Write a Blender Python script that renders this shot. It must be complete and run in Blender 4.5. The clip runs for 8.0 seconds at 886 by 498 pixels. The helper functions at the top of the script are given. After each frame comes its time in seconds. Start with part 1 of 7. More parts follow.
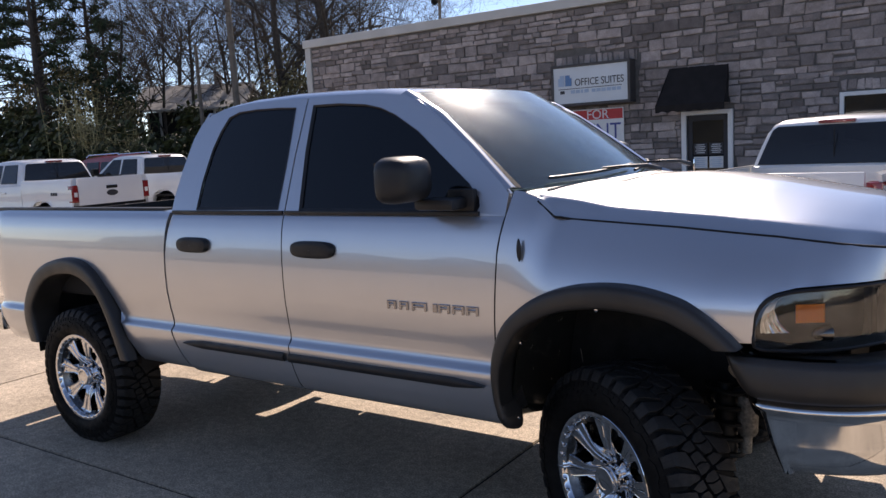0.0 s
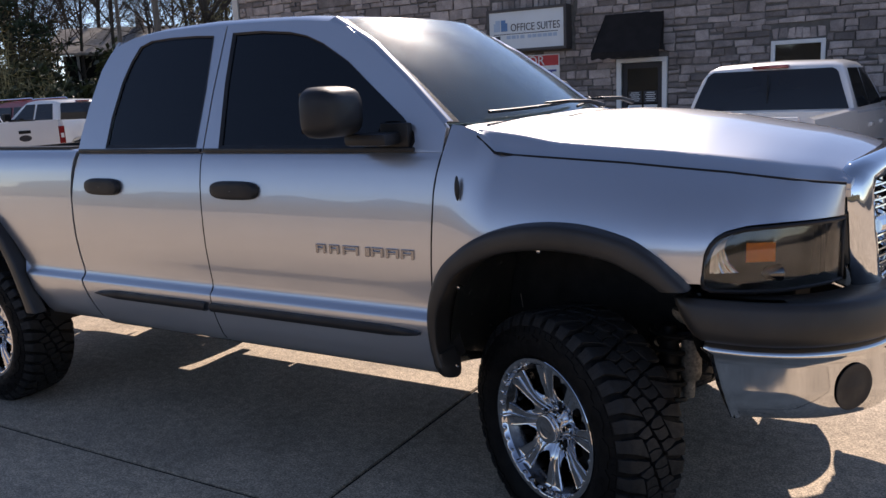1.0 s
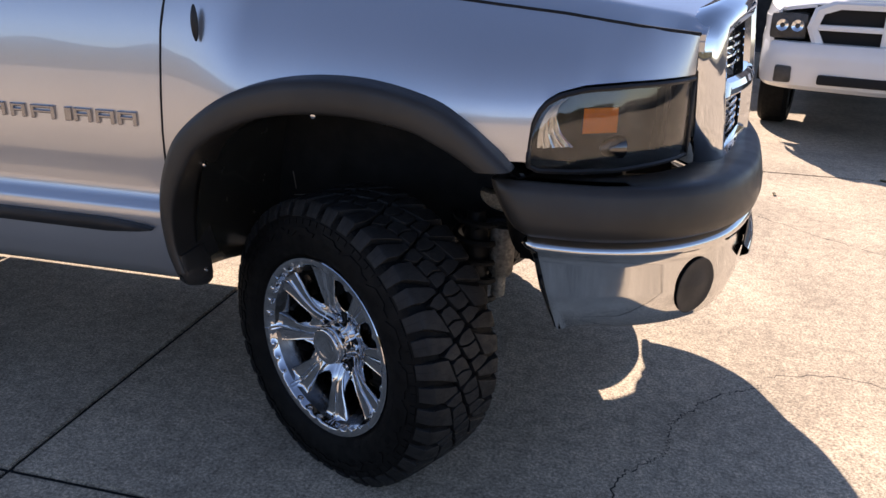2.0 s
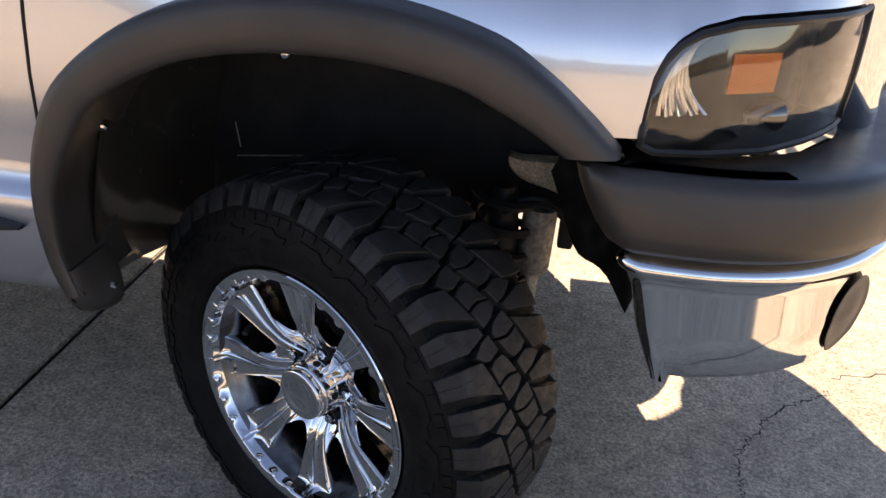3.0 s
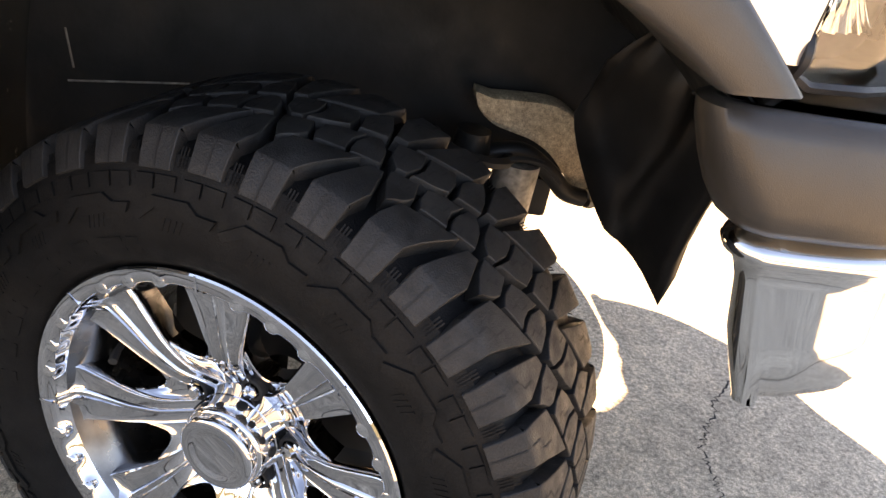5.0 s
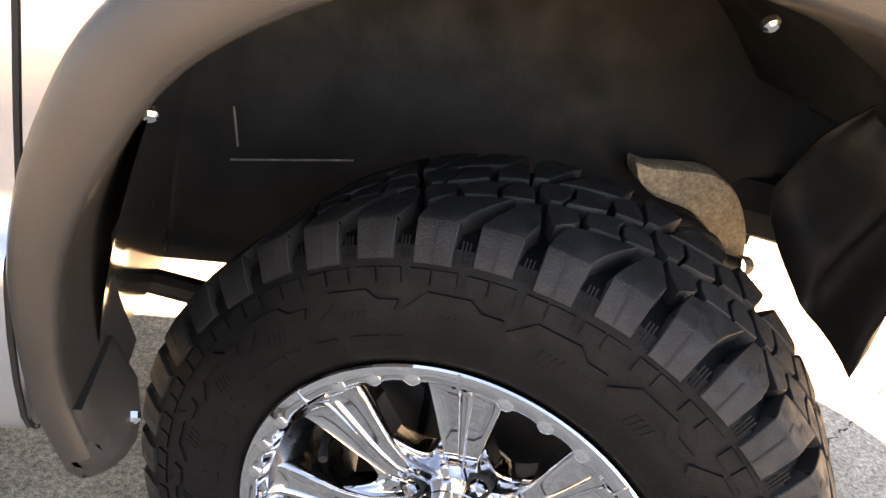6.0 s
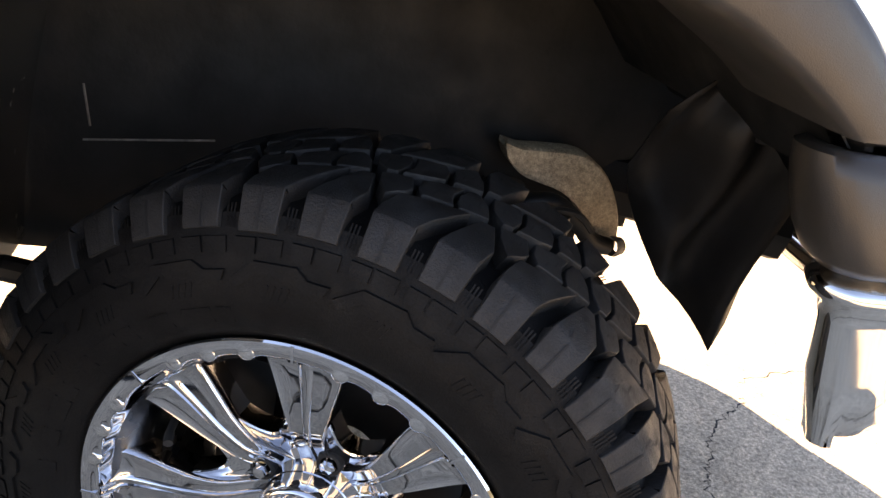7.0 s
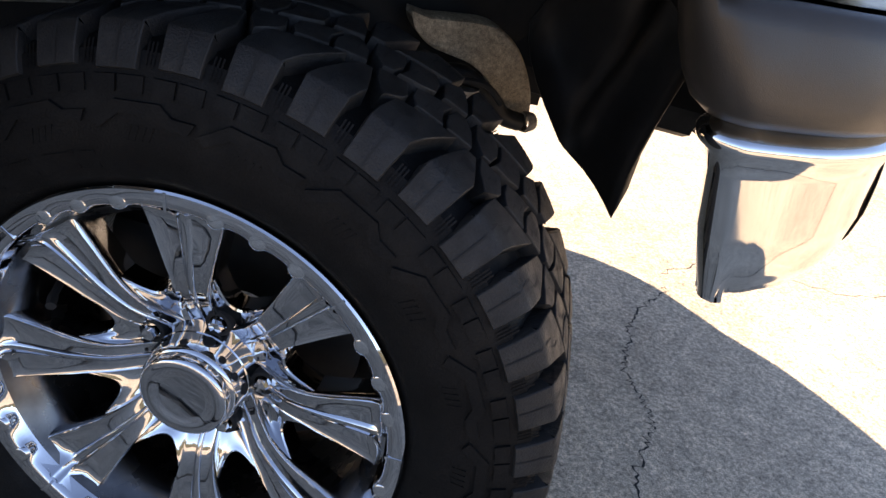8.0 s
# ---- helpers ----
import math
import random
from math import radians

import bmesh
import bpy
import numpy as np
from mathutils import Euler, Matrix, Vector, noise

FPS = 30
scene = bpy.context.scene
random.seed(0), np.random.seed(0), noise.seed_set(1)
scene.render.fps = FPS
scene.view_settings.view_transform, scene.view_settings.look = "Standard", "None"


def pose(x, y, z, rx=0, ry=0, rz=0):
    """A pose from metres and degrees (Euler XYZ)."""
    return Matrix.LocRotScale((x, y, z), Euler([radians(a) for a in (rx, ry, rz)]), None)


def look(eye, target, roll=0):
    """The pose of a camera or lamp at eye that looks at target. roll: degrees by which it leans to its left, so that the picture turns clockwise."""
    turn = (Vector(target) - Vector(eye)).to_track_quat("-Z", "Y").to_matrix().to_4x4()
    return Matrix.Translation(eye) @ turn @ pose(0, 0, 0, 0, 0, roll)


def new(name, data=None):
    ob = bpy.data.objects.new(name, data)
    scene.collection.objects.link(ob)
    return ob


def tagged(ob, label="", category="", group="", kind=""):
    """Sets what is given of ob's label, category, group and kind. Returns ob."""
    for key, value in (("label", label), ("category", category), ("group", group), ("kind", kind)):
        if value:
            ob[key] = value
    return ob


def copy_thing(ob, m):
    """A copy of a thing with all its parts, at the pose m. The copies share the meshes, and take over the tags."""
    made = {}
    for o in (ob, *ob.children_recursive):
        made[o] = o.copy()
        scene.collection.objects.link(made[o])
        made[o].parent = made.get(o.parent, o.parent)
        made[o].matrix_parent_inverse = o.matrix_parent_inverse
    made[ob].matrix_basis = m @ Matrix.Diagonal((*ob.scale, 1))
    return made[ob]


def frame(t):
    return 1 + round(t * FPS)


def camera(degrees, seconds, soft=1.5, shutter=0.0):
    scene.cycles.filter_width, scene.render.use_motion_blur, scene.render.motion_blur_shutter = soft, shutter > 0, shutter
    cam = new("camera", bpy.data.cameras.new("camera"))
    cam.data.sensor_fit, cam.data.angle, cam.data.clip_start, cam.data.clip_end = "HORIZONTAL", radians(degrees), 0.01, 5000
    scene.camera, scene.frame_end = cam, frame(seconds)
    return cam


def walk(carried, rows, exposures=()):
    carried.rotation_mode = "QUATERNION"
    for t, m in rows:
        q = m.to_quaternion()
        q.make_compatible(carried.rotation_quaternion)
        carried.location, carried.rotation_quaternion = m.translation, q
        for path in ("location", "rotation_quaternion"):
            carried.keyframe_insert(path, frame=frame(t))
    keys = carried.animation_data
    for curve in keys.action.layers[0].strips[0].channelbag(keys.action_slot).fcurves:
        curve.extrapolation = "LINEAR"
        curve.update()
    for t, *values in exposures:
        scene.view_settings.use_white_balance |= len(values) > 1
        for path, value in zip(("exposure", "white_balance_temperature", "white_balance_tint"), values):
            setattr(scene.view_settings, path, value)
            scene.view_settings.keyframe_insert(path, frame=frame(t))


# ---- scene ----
cam = camera(58.1, 8.0)
PATH = [
    (0, (1.242, -3.808, 1.795), (0.115, -2.177, 1.534), -3.1),
    (0.5, (1.204, -3.814, 1.785), (0.102, -2.169, 1.506), -2.2),
    (1, (1.126, -3.632, 1.717), (0.143, -1.935, 1.328), -2.6),
    (1.5, (1.009, -3.299, 1.667), (0.303, -1.512, 1.115), -1.5),
    (1.7, (0.97, -3.16, 1.61), (0.373, -1.354, 0.994), -0.2),
    (2.8, (0.478, -2.361, 1.497), (0.231, -0.588, 0.606), 3.6),
    (3, (0.427, -2.225, 1.447), (0.207, -0.456, 0.54), 4.2),
    (3.5, (0.277, -1.967, 1.257), (0.195, -0.225, 0.278), 5.3),
    (4, (0.169, -1.862, 1.181), (0.224, -0.133, 0.178), 5.4),
    (4.2, (0.137, -1.853, 1.171), (0.234, -0.126, 0.166), 5.9),
    (5.3, (0.032, -1.718, 1.231), (0.43, 0.002, 0.292), 12.4),
    (5.5, (-0.07, -1.701, 1.215), (0.35, 0.032, 0.309), 12.0),
    (6, (-0.24, -1.661, 1.192), (0.153, 0.102, 0.334), 11.1),
    (6.5, (-0.24, -1.671, 1.179), (0.185, 0.103, 0.36), 11.4),
    (7, (-0.127, -1.686, 1.171), (0.423, 0.056, 0.355), 12.4),
    (7.5, (-0.067, -1.708, 1.134), (0.577, -0.031, 0.254), 13.8),
    (8, (-0.042, -1.73, 1.106), (0.632, -0.11, 0.145), 14.0),
]
EXPOSURES = [(0.0, 0.58, 6950, 20), (0.5, 0.72, 6950, 20), (1.0, 0.52, 6950, 20), (1.7, 0.82, 6950, 20), (2.8, 1.52, 7900, 20), (4.0, 2.65, 9400, 21), (5.5, 3.4, 10700, 22), (6.0, 3.65, 10700, 22), (6.5, 3.35, 10700, 22), (7.0, 2.8, 9400, 21), (7.5, 2.5, 8700, 20), (8.0, 1.95, 7800, 19)]
walk(cam, [(t, look(eye, target, roll)) for t, eye, target, roll in PATH], EXPOSURES)

# ---- light ----
SUN_TO = Vector((-0.45, 1.24, 1.0)).normalized()
sun_data = bpy.data.lights.new("sun", "SUN")
sun_data.energy, sun_data.angle, sun_data.color = 4.6, radians(0.5), (1.0, 0.93, 0.83)
sun = new("sun", sun_data)
sun.matrix_world = look(tuple(SUN_TO * 60), (0, 0, 0))
world = bpy.data.worlds.new("sky")
scene.world = world
world.use_nodes = True
wn = world.node_tree.nodes
sky = wn.new("ShaderNodeTexSky")
sky.sky_type, sky.sun_disc = "NISHITA", False
sky.sun_elevation, sky.sun_rotation = math.asin(SUN_TO.z), math.atan2(SUN_TO.x, SUN_TO.y)
sky.air_density, sky.dust_density, sky.ozone_density = 0.9, 0.0, 1.6
sky.altitude = 2400
world.node_tree.links.new(sky.outputs[0], wn["Background"].inputs[0])
wn["Background"].inputs[1].default_value = 0.115

# ---- materials ----
def material(name, base, rough=0.5, metal=0.0, vary=0.0, scale=6.0, bump=0.0, bump_scale=60.0, fine=0.0, coat=0.0,
             transmission=0.0, emit=None, random_tint=0.0, stain=0.0, stain_scale=0.7, rough_vary=0.0, spec=0.5, stretch=(1, 1, 1), coat_rough=0.03, coat_ior=1.5, speckle=0.0):
    m = bpy.data.materials.new(name)
    m.use_nodes = True
    nt = m.node_tree
    b = nt.nodes["Principled BSDF"]
    b.inputs["Roughness"].default_value = rough
    b.inputs["Metallic"].default_value = metal
    b.inputs["Coat Weight"].default_value = coat
    b.inputs["Coat Roughness"].default_value = coat_rough
    b.inputs["Coat IOR"].default_value = coat_ior
    b.inputs["Transmission Weight"].default_value = transmission
    b.inputs["Specular IOR Level"].default_value = spec
    b.inputs["Base Color"].default_value = (*base, 1)
    if emit:
        b.inputs["Emission Color"].default_value = (*emit[0], 1)
        b.inputs["Emission Strength"].default_value = emit[1]
    co = nt.nodes.new("ShaderNodeTexCoord")
    mp = nt.nodes.new("ShaderNodeMapping")
    mp.inputs["Scale"].default_value = stretch
    nt.links.new(co.outputs["Object"], mp.inputs[0])

    def tex(s, detail=4.0):
        n = nt.nodes.new("ShaderNodeTexNoise")
        n.inputs["Scale"].default_value, n.inputs["Detail"].default_value = s, detail
        nt.links.new(mp.outputs[0], n.inputs["Vector"])
        return n.outputs["Fac"]

    def mul(a, low, high, fac):
        r = nt.nodes.new("ShaderNodeMapRange")
        r.inputs["From Min"].default_value, r.inputs["From Max"].default_value = 0.3, 0.7
        r.inputs["To Min"].default_value, r.inputs["To Max"].default_value = low, high
        nt.links.new(fac, r.inputs["Value"])
        v = nt.nodes.new("ShaderNodeVectorMath")
        v.operation = "SCALE"
        nt.links.new(a, v.inputs[0])
        nt.links.new(r.outputs[0], v.inputs["Scale"])
        return v.outputs[0]

    if vary or fine or random_tint or stain:
        rgb = nt.nodes.new("ShaderNodeRGB")
        rgb.outputs[0].default_value = (*base, 1)
        c = rgb.outputs[0]
        if vary:
            c = mul(c, 1 - vary, 1 + vary, tex(scale))
        if fine:
            c = mul(c, 1 - fine, 1 + fine, tex(bump_scale, 2.0))
        if speckle:
            c = mul(c, 1 - speckle, 1 + speckle, tex(bump_scale * 3.1, 1.0))
        if stain:
            c = mul(c, 1 - stain, 1 + stain * 0.4, tex(stain_scale, 6.0))
        if random_tint:
            oi = nt.nodes.new("ShaderNodeObjectInfo")
            geo = nt.nodes.new("ShaderNodeNewGeometry")
            add = nt.nodes.new("ShaderNodeMath")
            add.operation = "ADD"
            nt.links.new(oi.outputs["Random"], add.inputs[0])
            nt.links.new(geo.outputs["Random Per Island"], add.inputs[1])
            fr = nt.nodes.new("ShaderNodeMath")
            fr.operation = "FRACT"
            nt.links.new(add.outputs[0], fr.inputs[0])
            r = nt.nodes.new("ShaderNodeMapRange")
            r.inputs["To Min"].default_value, r.inputs["To Max"].default_value = 1 - random_tint, 1 + random_tint
            nt.links.new(fr.outputs[0], r.inputs["Value"])
            v = nt.nodes.new("ShaderNodeVectorMath")
            v.operation = "SCALE"
            nt.links.new(c, v.inputs[0])
            nt.links.new(r.outputs[0], v.inputs["Scale"])
            c = v.outputs[0]
        nt.links.new(c, b.inputs["Base Color"])
    if rough_vary:
        r = nt.nodes.new("ShaderNodeMapRange")
        r.inputs["From Min"].default_value, r.inputs["From Max"].default_value = 0.3, 0.7
        r.inputs["To Min"].default_value, r.inputs["To Max"].default_value = max(0.0, rough - rough_vary), rough + rough_vary
        nt.links.new(tex(scale * 1.7), r.inputs["Value"])
        nt.links.new(r.outputs[0], b.inputs["Roughness"])
    if bump:
        n = nt.nodes.new("ShaderNodeBump")
        n.inputs["Strength"].default_value, n.inputs["Distance"].default_value = bump, 0.004
        nt.links.new(tex(bump_scale), n.inputs["Height"])
        nt.links.new(n.outputs[0], b.inputs["Normal"])
    return m


PAINT = material("silver_paint", (0.56, 0.57, 0.595), 0.30, 0.84, vary=0.02, scale=3, coat=1.0, coat_ior=1.8, fine=0.05, bump_scale=900)
CHROME = material("chrome", (0.78, 0.79, 0.80), 0.05, 1.0, rough_vary=0.04, scale=14)
RIM_CHROME = material("rim_chrome", (0.66, 0.67, 0.69), 0.05, 1.0, rough_vary=0.04, scale=14)
CHROME_WORN = material("chrome_bumper", (0.72, 0.72, 0.71), 0.07, 1.0, rough_vary=0.03, scale=5, bump=0.02, bump_scale=5)
PLASTIC = material("black_plastic", (0.017, 0.017, 0.018), 0.45, spec=0.35, vary=0.25, scale=7, bump=0.15, bump_scale=700, rough_vary=0.1)
FLAP = material("flap_rubber", (0.0060, 0.0058, 0.0055), 0.5, spec=0.16, vary=0.4, scale=9, bump=0.25, bump_scale=50, rough_vary=0.15)
LINER = material("liner_plastic", (0.010, 0.010, 0.0095), 0.6, spec=0.3, vary=0.4, scale=9, bump=0.25, bump_scale=50, rough_vary=0.15)
RUBBER = material("tyre_rubber", (0.0062, 0.0060, 0.0058), 0.62, spec=0.14, vary=0.30, scale=18, bump=0.22, bump_scale=420, fine=0.45, stain=0.3, stain_scale=5, rough_vary=0.14)
TREAD = material("worn_tread", (0.0150, 0.0145, 0.0138), 0.62, spec=0.36, vary=0.35, scale=22, bump=0.30, bump_scale=420, fine=0.25, speckle=0.25, stain=0.30, stain_scale=9, rough_vary=0.16)
FADED = material("faded_black_plastic", (0.030, 0.026, 0.022), 0.40, spec=0.5, vary=0.20, scale=6, bump=0.15, bump_scale=700, rough_vary=0.08, stain=0.2, stain_scale=3)
DARK = material("dark_gap", (0.006, 0.006, 0.006), 0.8)
GLASS_DARK = material("tinted_glass", (0.017, 0.017, 0.018), 0.015, transmission=1.0, vary=0.05, scale=2)
GLASS_CLEAR = material("windscreen_glass", (0.30, 0.46, 0.52), 0.10, transmission=0.90, coat=0.16, coat_rough=0.30, coat_ior=1.6, vary=0.06, scale=3, rough_vary=0.04)
LENS = material("lamp_lens", (0.88, 0.87, 0.85), 0.03, transmission=1.0, vary=0.04, scale=5)
LAMP_BLACK = material("lamp_housing", (0.045, 0.042, 0.038), 0.35, vary=0.5, scale=16, bump=0.3, bump_scale=30)
SMOKED = material("smoked_chrome", (0.16, 0.15, 0.14), 0.18, metal=1.0, vary=0.2, scale=9)
ORANGE = material("amber_reflector", (0.90, 0.22, 0.012), 0.25, vary=0.08, scale=40, bump=0.2, bump_scale=400)
RED = material("red_lens", (0.25, 0.012, 0.012), 0.15, vary=0.15, scale=8, coat=0.6)
STEEL = material("dusty_steel", (0.25, 0.23, 0.195), 0.62, 0.25, vary=0.4, scale=30, bump=0.5, bump_scale=90, fine=0.35, stain=0.5, stain_scale=9)
RUSTY = material("rust_spotted_steel", (0.38, 0.305, 0.205), 0.7, 0.0, vary=0.15, scale=30, bump=0.4, bump_scale=160, fine=0.30, speckle=0.35, stain=0.25, stain_scale=45)
DISC = material("brake_disc", (0.06, 0.056, 0.052), 0.5, 0.7, vary=0.2, scale=20)
WHITE = material("white_car_paint", (0.78, 0.78, 0.77), 0.3, coat=0.8, vary=0.03, scale=2)
REDPAINT = material("red_car_paint", (0.25, 0.02, 0.025), 0.3, coat=0.8, vary=0.05, scale=2)
CAR_GLASS = material("car_glass", (0.02, 0.022, 0.025), 0.03, transmission=0.2, vary=0.1, scale=2)
CONCRETE = material("concrete", (0.485, 0.393, 0.288), 0.85, vary=0.22, scale=20.0, bump=0.8, bump_scale=90, fine=0.44, speckle=0.42, stain=0.30, stain_scale=1.6, random_tint=0.04)
EARTH = material("earth", (0.16, 0.14, 0.10), 0.95, vary=0.3, scale=0.8, bump=0.4, bump_scale=20)
STONE = material("stone_veneer", (0.292, 0.246, 0.226), 0.85, vary=0.22, scale=7, bump=0.7, bump_scale=38, fine=0.12, random_tint=0.5)
MORTAR = material("mortar", (0.13, 0.12, 0.11), 0.95, vary=0.2, scale=9, bump=0.4, bump_scale=90)
COPING = material("metal_coping", (0.52, 0.50, 0.46), 0.5, vary=0.08, scale=2)
TRIM = material("white_trim", (0.78, 0.77, 0.74), 0.5, vary=0.05, scale=4)
AWNING = material("black_canvas", (0.022, 0.019, 0.018), 0.9, spec=0.2, vary=0.2, scale=5, bump=0.3, bump_scale=300)
SIGN = material("sign_face", (0.66, 0.69, 0.70), 0.4, vary=0.05, scale=2)
# sign frame: recess shade is put into this dark tone
SIGN_FRAME = material("shaded_sign_frame", (0.060, 0.053, 0.050), 0.55, vary=0.15, scale=6)
SIGN_BLUE = material("sign_blue", (0.10, 0.22, 0.42), 0.5, vary=0.05)
SIGN_BLUE_PALE = material("sign_pale_blue", (0.38, 0.48, 0.60), 0.5, vary=0.05)
INK = material("dark_ink", (0.03, 0.03, 0.035), 0.6, vary=0.1)
BANNER_RED = material("banner_red", (0.55, 0.05, 0.05), 0.6, vary=0.08)
BANNER_NAVY = material("banner_navy", (0.06, 0.08, 0.28), 0.6, vary=0.08)
PAPER = material("paper", (0.75, 0.75, 0.73), 0.8, vary=0.05)
BARK = material("bark", (0.055, 0.045, 0.036), 0.95, vary=0.35, scale=9, bump=0.6, bump_scale=40)
TWIG = material("twigs", (0.070, 0.054, 0.040), 0.9, vary=0.3, scale=5)
LEAF = material("evergreen_leaf", (0.060, 0.066, 0.022), 0.50, random_tint=0.6, vary=0.2, scale=1.5)
NEEDLE = material("pine_needles", (0.030, 0.050, 0.022), 0.7, random_tint=0.5, vary=0.2, scale=1.5)
CANE = material("dry_cane", (0.36, 0.30, 0.14), 0.75, random_tint=0.4, vary=0.2, scale=2)
WOOD_POLE = material("pole_wood", (0.16, 0.135, 0.11), 0.9, vary=0.2, scale=4, bump=0.4, bump_scale=30)
SHINGLE = material("old_shingles", (0.30, 0.285, 0.265), 0.9, vary=0.2, scale=3, bump=0.5, bump_scale=25, random_tint=0.15)
SIDING = material("weathered_siding", (0.40, 0.39, 0.36), 0.8, vary=0.1, scale=3)
WIRE = material("black_cable", (0.02, 0.02, 0.02), 0.6, vary=0.1)
DRY_LEAF = material("dry_leaf", (0.13, 0.105, 0.045), 0.7, random_tint=0.5, vary=0.2, scale=1.5)
# badge chrome darkened, its dark reflections put into the base colour
BADGE = material("chrome_with_dark_reflection", (0.30, 0.30, 0.32), 0.10, 1.0, vary=0.1, scale=30)
BARREL = material("rim_barrel", (0.20, 0.195, 0.19), 0.26, 1.0, vary=0.3, scale=12, rough_vary=0.1, stain=0.5, stain_scale=16)
BACKDROP_TONE = material("backdrop_tone", (0.050, 0.046, 0.028), 0.95, vary=0.45, scale=0.5, bump=0.6, bump_scale=3)
LETTER = material("white_lettering", (0.75, 0.75, 0.75), 0.6, vary=0.04)


# ---- mesh helpers ----
def build(name, verts, faces, mat, parent=None, label="", smooth=True, angle=35):
    me = bpy.data.meshes.new(name)
    me.from_pydata([tuple(v) for v in verts], [], faces)
    me.materials.append(mat)
    if mat in (GLASS_DARK, GLASS_CLEAR, LENS, CAR_GLASS):
        bm = bmesh.new()
        bm.from_mesh(me)
        bmesh.ops.recalc_face_normals(bm, faces=bm.faces[:])
        bm.to_mesh(me)
        bm.free()
    if smooth:
        me.polygons.foreach_set("use_smooth", [True] * len(me.polygons))
        me.set_sharp_from_angle(angle=radians(angle))
    ob = new(name, me)
    if parent:
        ob.parent = parent
    if label:
        ob["label"] = label
    return ob


def part(name, bm, mat, parent, label="", smooth=True, angle=35):
    me = bpy.data.meshes.new(name)
    bmesh.ops.recalc_face_normals(bm, faces=bm.faces[:])
    bm.to_mesh(me)
    bm.free()
    me.materials.append(mat)
    if smooth:
        me.polygons.foreach_set("use_smooth", [True] * len(me.polygons))
        me.set_sharp_from_angle(angle=radians(angle))
    ob = new(name, me)
    if parent:
        ob.parent = parent
    if label:
        ob["label"] = label
    return ob


class Geo:
    """Collects vertices and faces for one mesh."""

    def __init__(self):
        self.v, self.f = [], []

    def add(self, verts, faces, m=None):
        k = len(self.v)
        self.v += [tuple(m @ Vector(p)) for p in verts] if m else [tuple(p) for p in verts]
        self.f += [tuple(i + k for i in f) for f in faces]
        return self

    def out(self, name, mat, parent=None, label="", smooth=True, angle=35):
        return build(name, self.v, self.f, mat, parent, label, smooth, angle)


def lattice(points, close_u=False, close_v=False):
    """Verts and faces of a grid of points, rows by columns."""
    p = np.asarray(points, float)
    a, b = p.shape[:2]
    faces = []
    for i in range(a if close_u else a - 1):
        for j in range(b if close_v else b - 1):
            i2, j2 = (i + 1) % a, (j + 1) % b
            faces.append((i * b + j, i * b + j2, i2 * b + j2, i2 * b + j))
    return p.reshape(-1, 3).tolist(), faces


def shell(points, thick, axis=1, s=1.0):
    """A grid sheet given thickness along an axis, closed at its rim."""
    p = np.asarray(points, float)
    q = p.copy()
    q[..., axis] += thick * s
    a, b = p.shape[:2]
    v, f = lattice(p)
    w, g = lattice(q)
    k = len(v)
    v = v + w
    f = f + [tuple(reversed([i + k for i in x])) for x in g]
    ring = [j for j in range(b)] + [i * b + b - 1 for i in range(1, a)] + [(a - 1) * b + j for j in range(b - 2, -1, -1)] + [i * b for i in range(a - 2, 0, -1)]
    for i, j in zip(ring, ring[1:] + ring[:1]):
        f.append((i, i + k, j + k, j))
    return v, f


def tube(points, radius, n=8, caps=True):
    """A swept round bar; radius is one number or one for each point."""
    pts = [Vector(p) for p in points]
    rad = radius if isinstance(radius, (list, tuple)) else [radius] * len(pts)
    verts, faces = [], []
    side = None
    for i, p in enumerate(pts):
        d = (pts[min(i + 1, len(pts) - 1)] - pts[max(i - 1, 0)]).normalized()
        if side is None:
            side = d.orthogonal().normalized()
        side = (side - d * side.dot(d)).normalized()
        up = d.cross(side)
        for k in range(n):
            a = 2 * math.pi * k / n
            verts.append(p + rad[i] * (math.cos(a) * side + math.sin(a) * up))
    for i in range(len(pts) - 1):
        for k in range(n):
            k2 = (k + 1) % n
            faces.append((i * n + k, i * n + k2, (i + 1) * n + k2, (i + 1) * n + k))
    if caps:
        faces.append(tuple(reversed(range(n))))
        faces.append(tuple((len(pts) - 1) * n + k for k in range(n)))
    return verts, faces


def lathe(profile, n=48, start=0.0, sweep=2 * math.pi):
    """Turns (w, r) points round the local Y axis; w runs along it."""
    full = abs(sweep - 2 * math.pi) < 1e-6
    rows = []
    for i in range(n if full else n + 1):
        a = start + sweep * i / n
        rows.append([(r * math.cos(a), w, r * math.sin(a)) for w, r in profile])
    return lattice(rows, close_u=full)


def box(lo, hi, bevel=0.0, seg=2):
    bm = bmesh.new()
    bmesh.ops.create_cube(bm, size=1.0)
    c = [(a + b) / 2 for a, b in zip(lo, hi)]
    d = [b - a for a, b in zip(lo, hi)]
    bmesh.ops.transform(bm, matrix=Matrix.LocRotScale(c, None, d), verts=bm.verts[:])
    if bevel:
        bmesh.ops.bevel(bm, geom=bm.edges[:], offset=bevel, segments=seg, affect="EDGES", profile=0.6)
    return bm


def raw(bm):
    v = [tuple(x.co) for x in bm.verts]
    bm.verts.index_update()
    f = [tuple(q.index for q in x.verts) for x in bm.faces]
    bm.free()
    return v, f


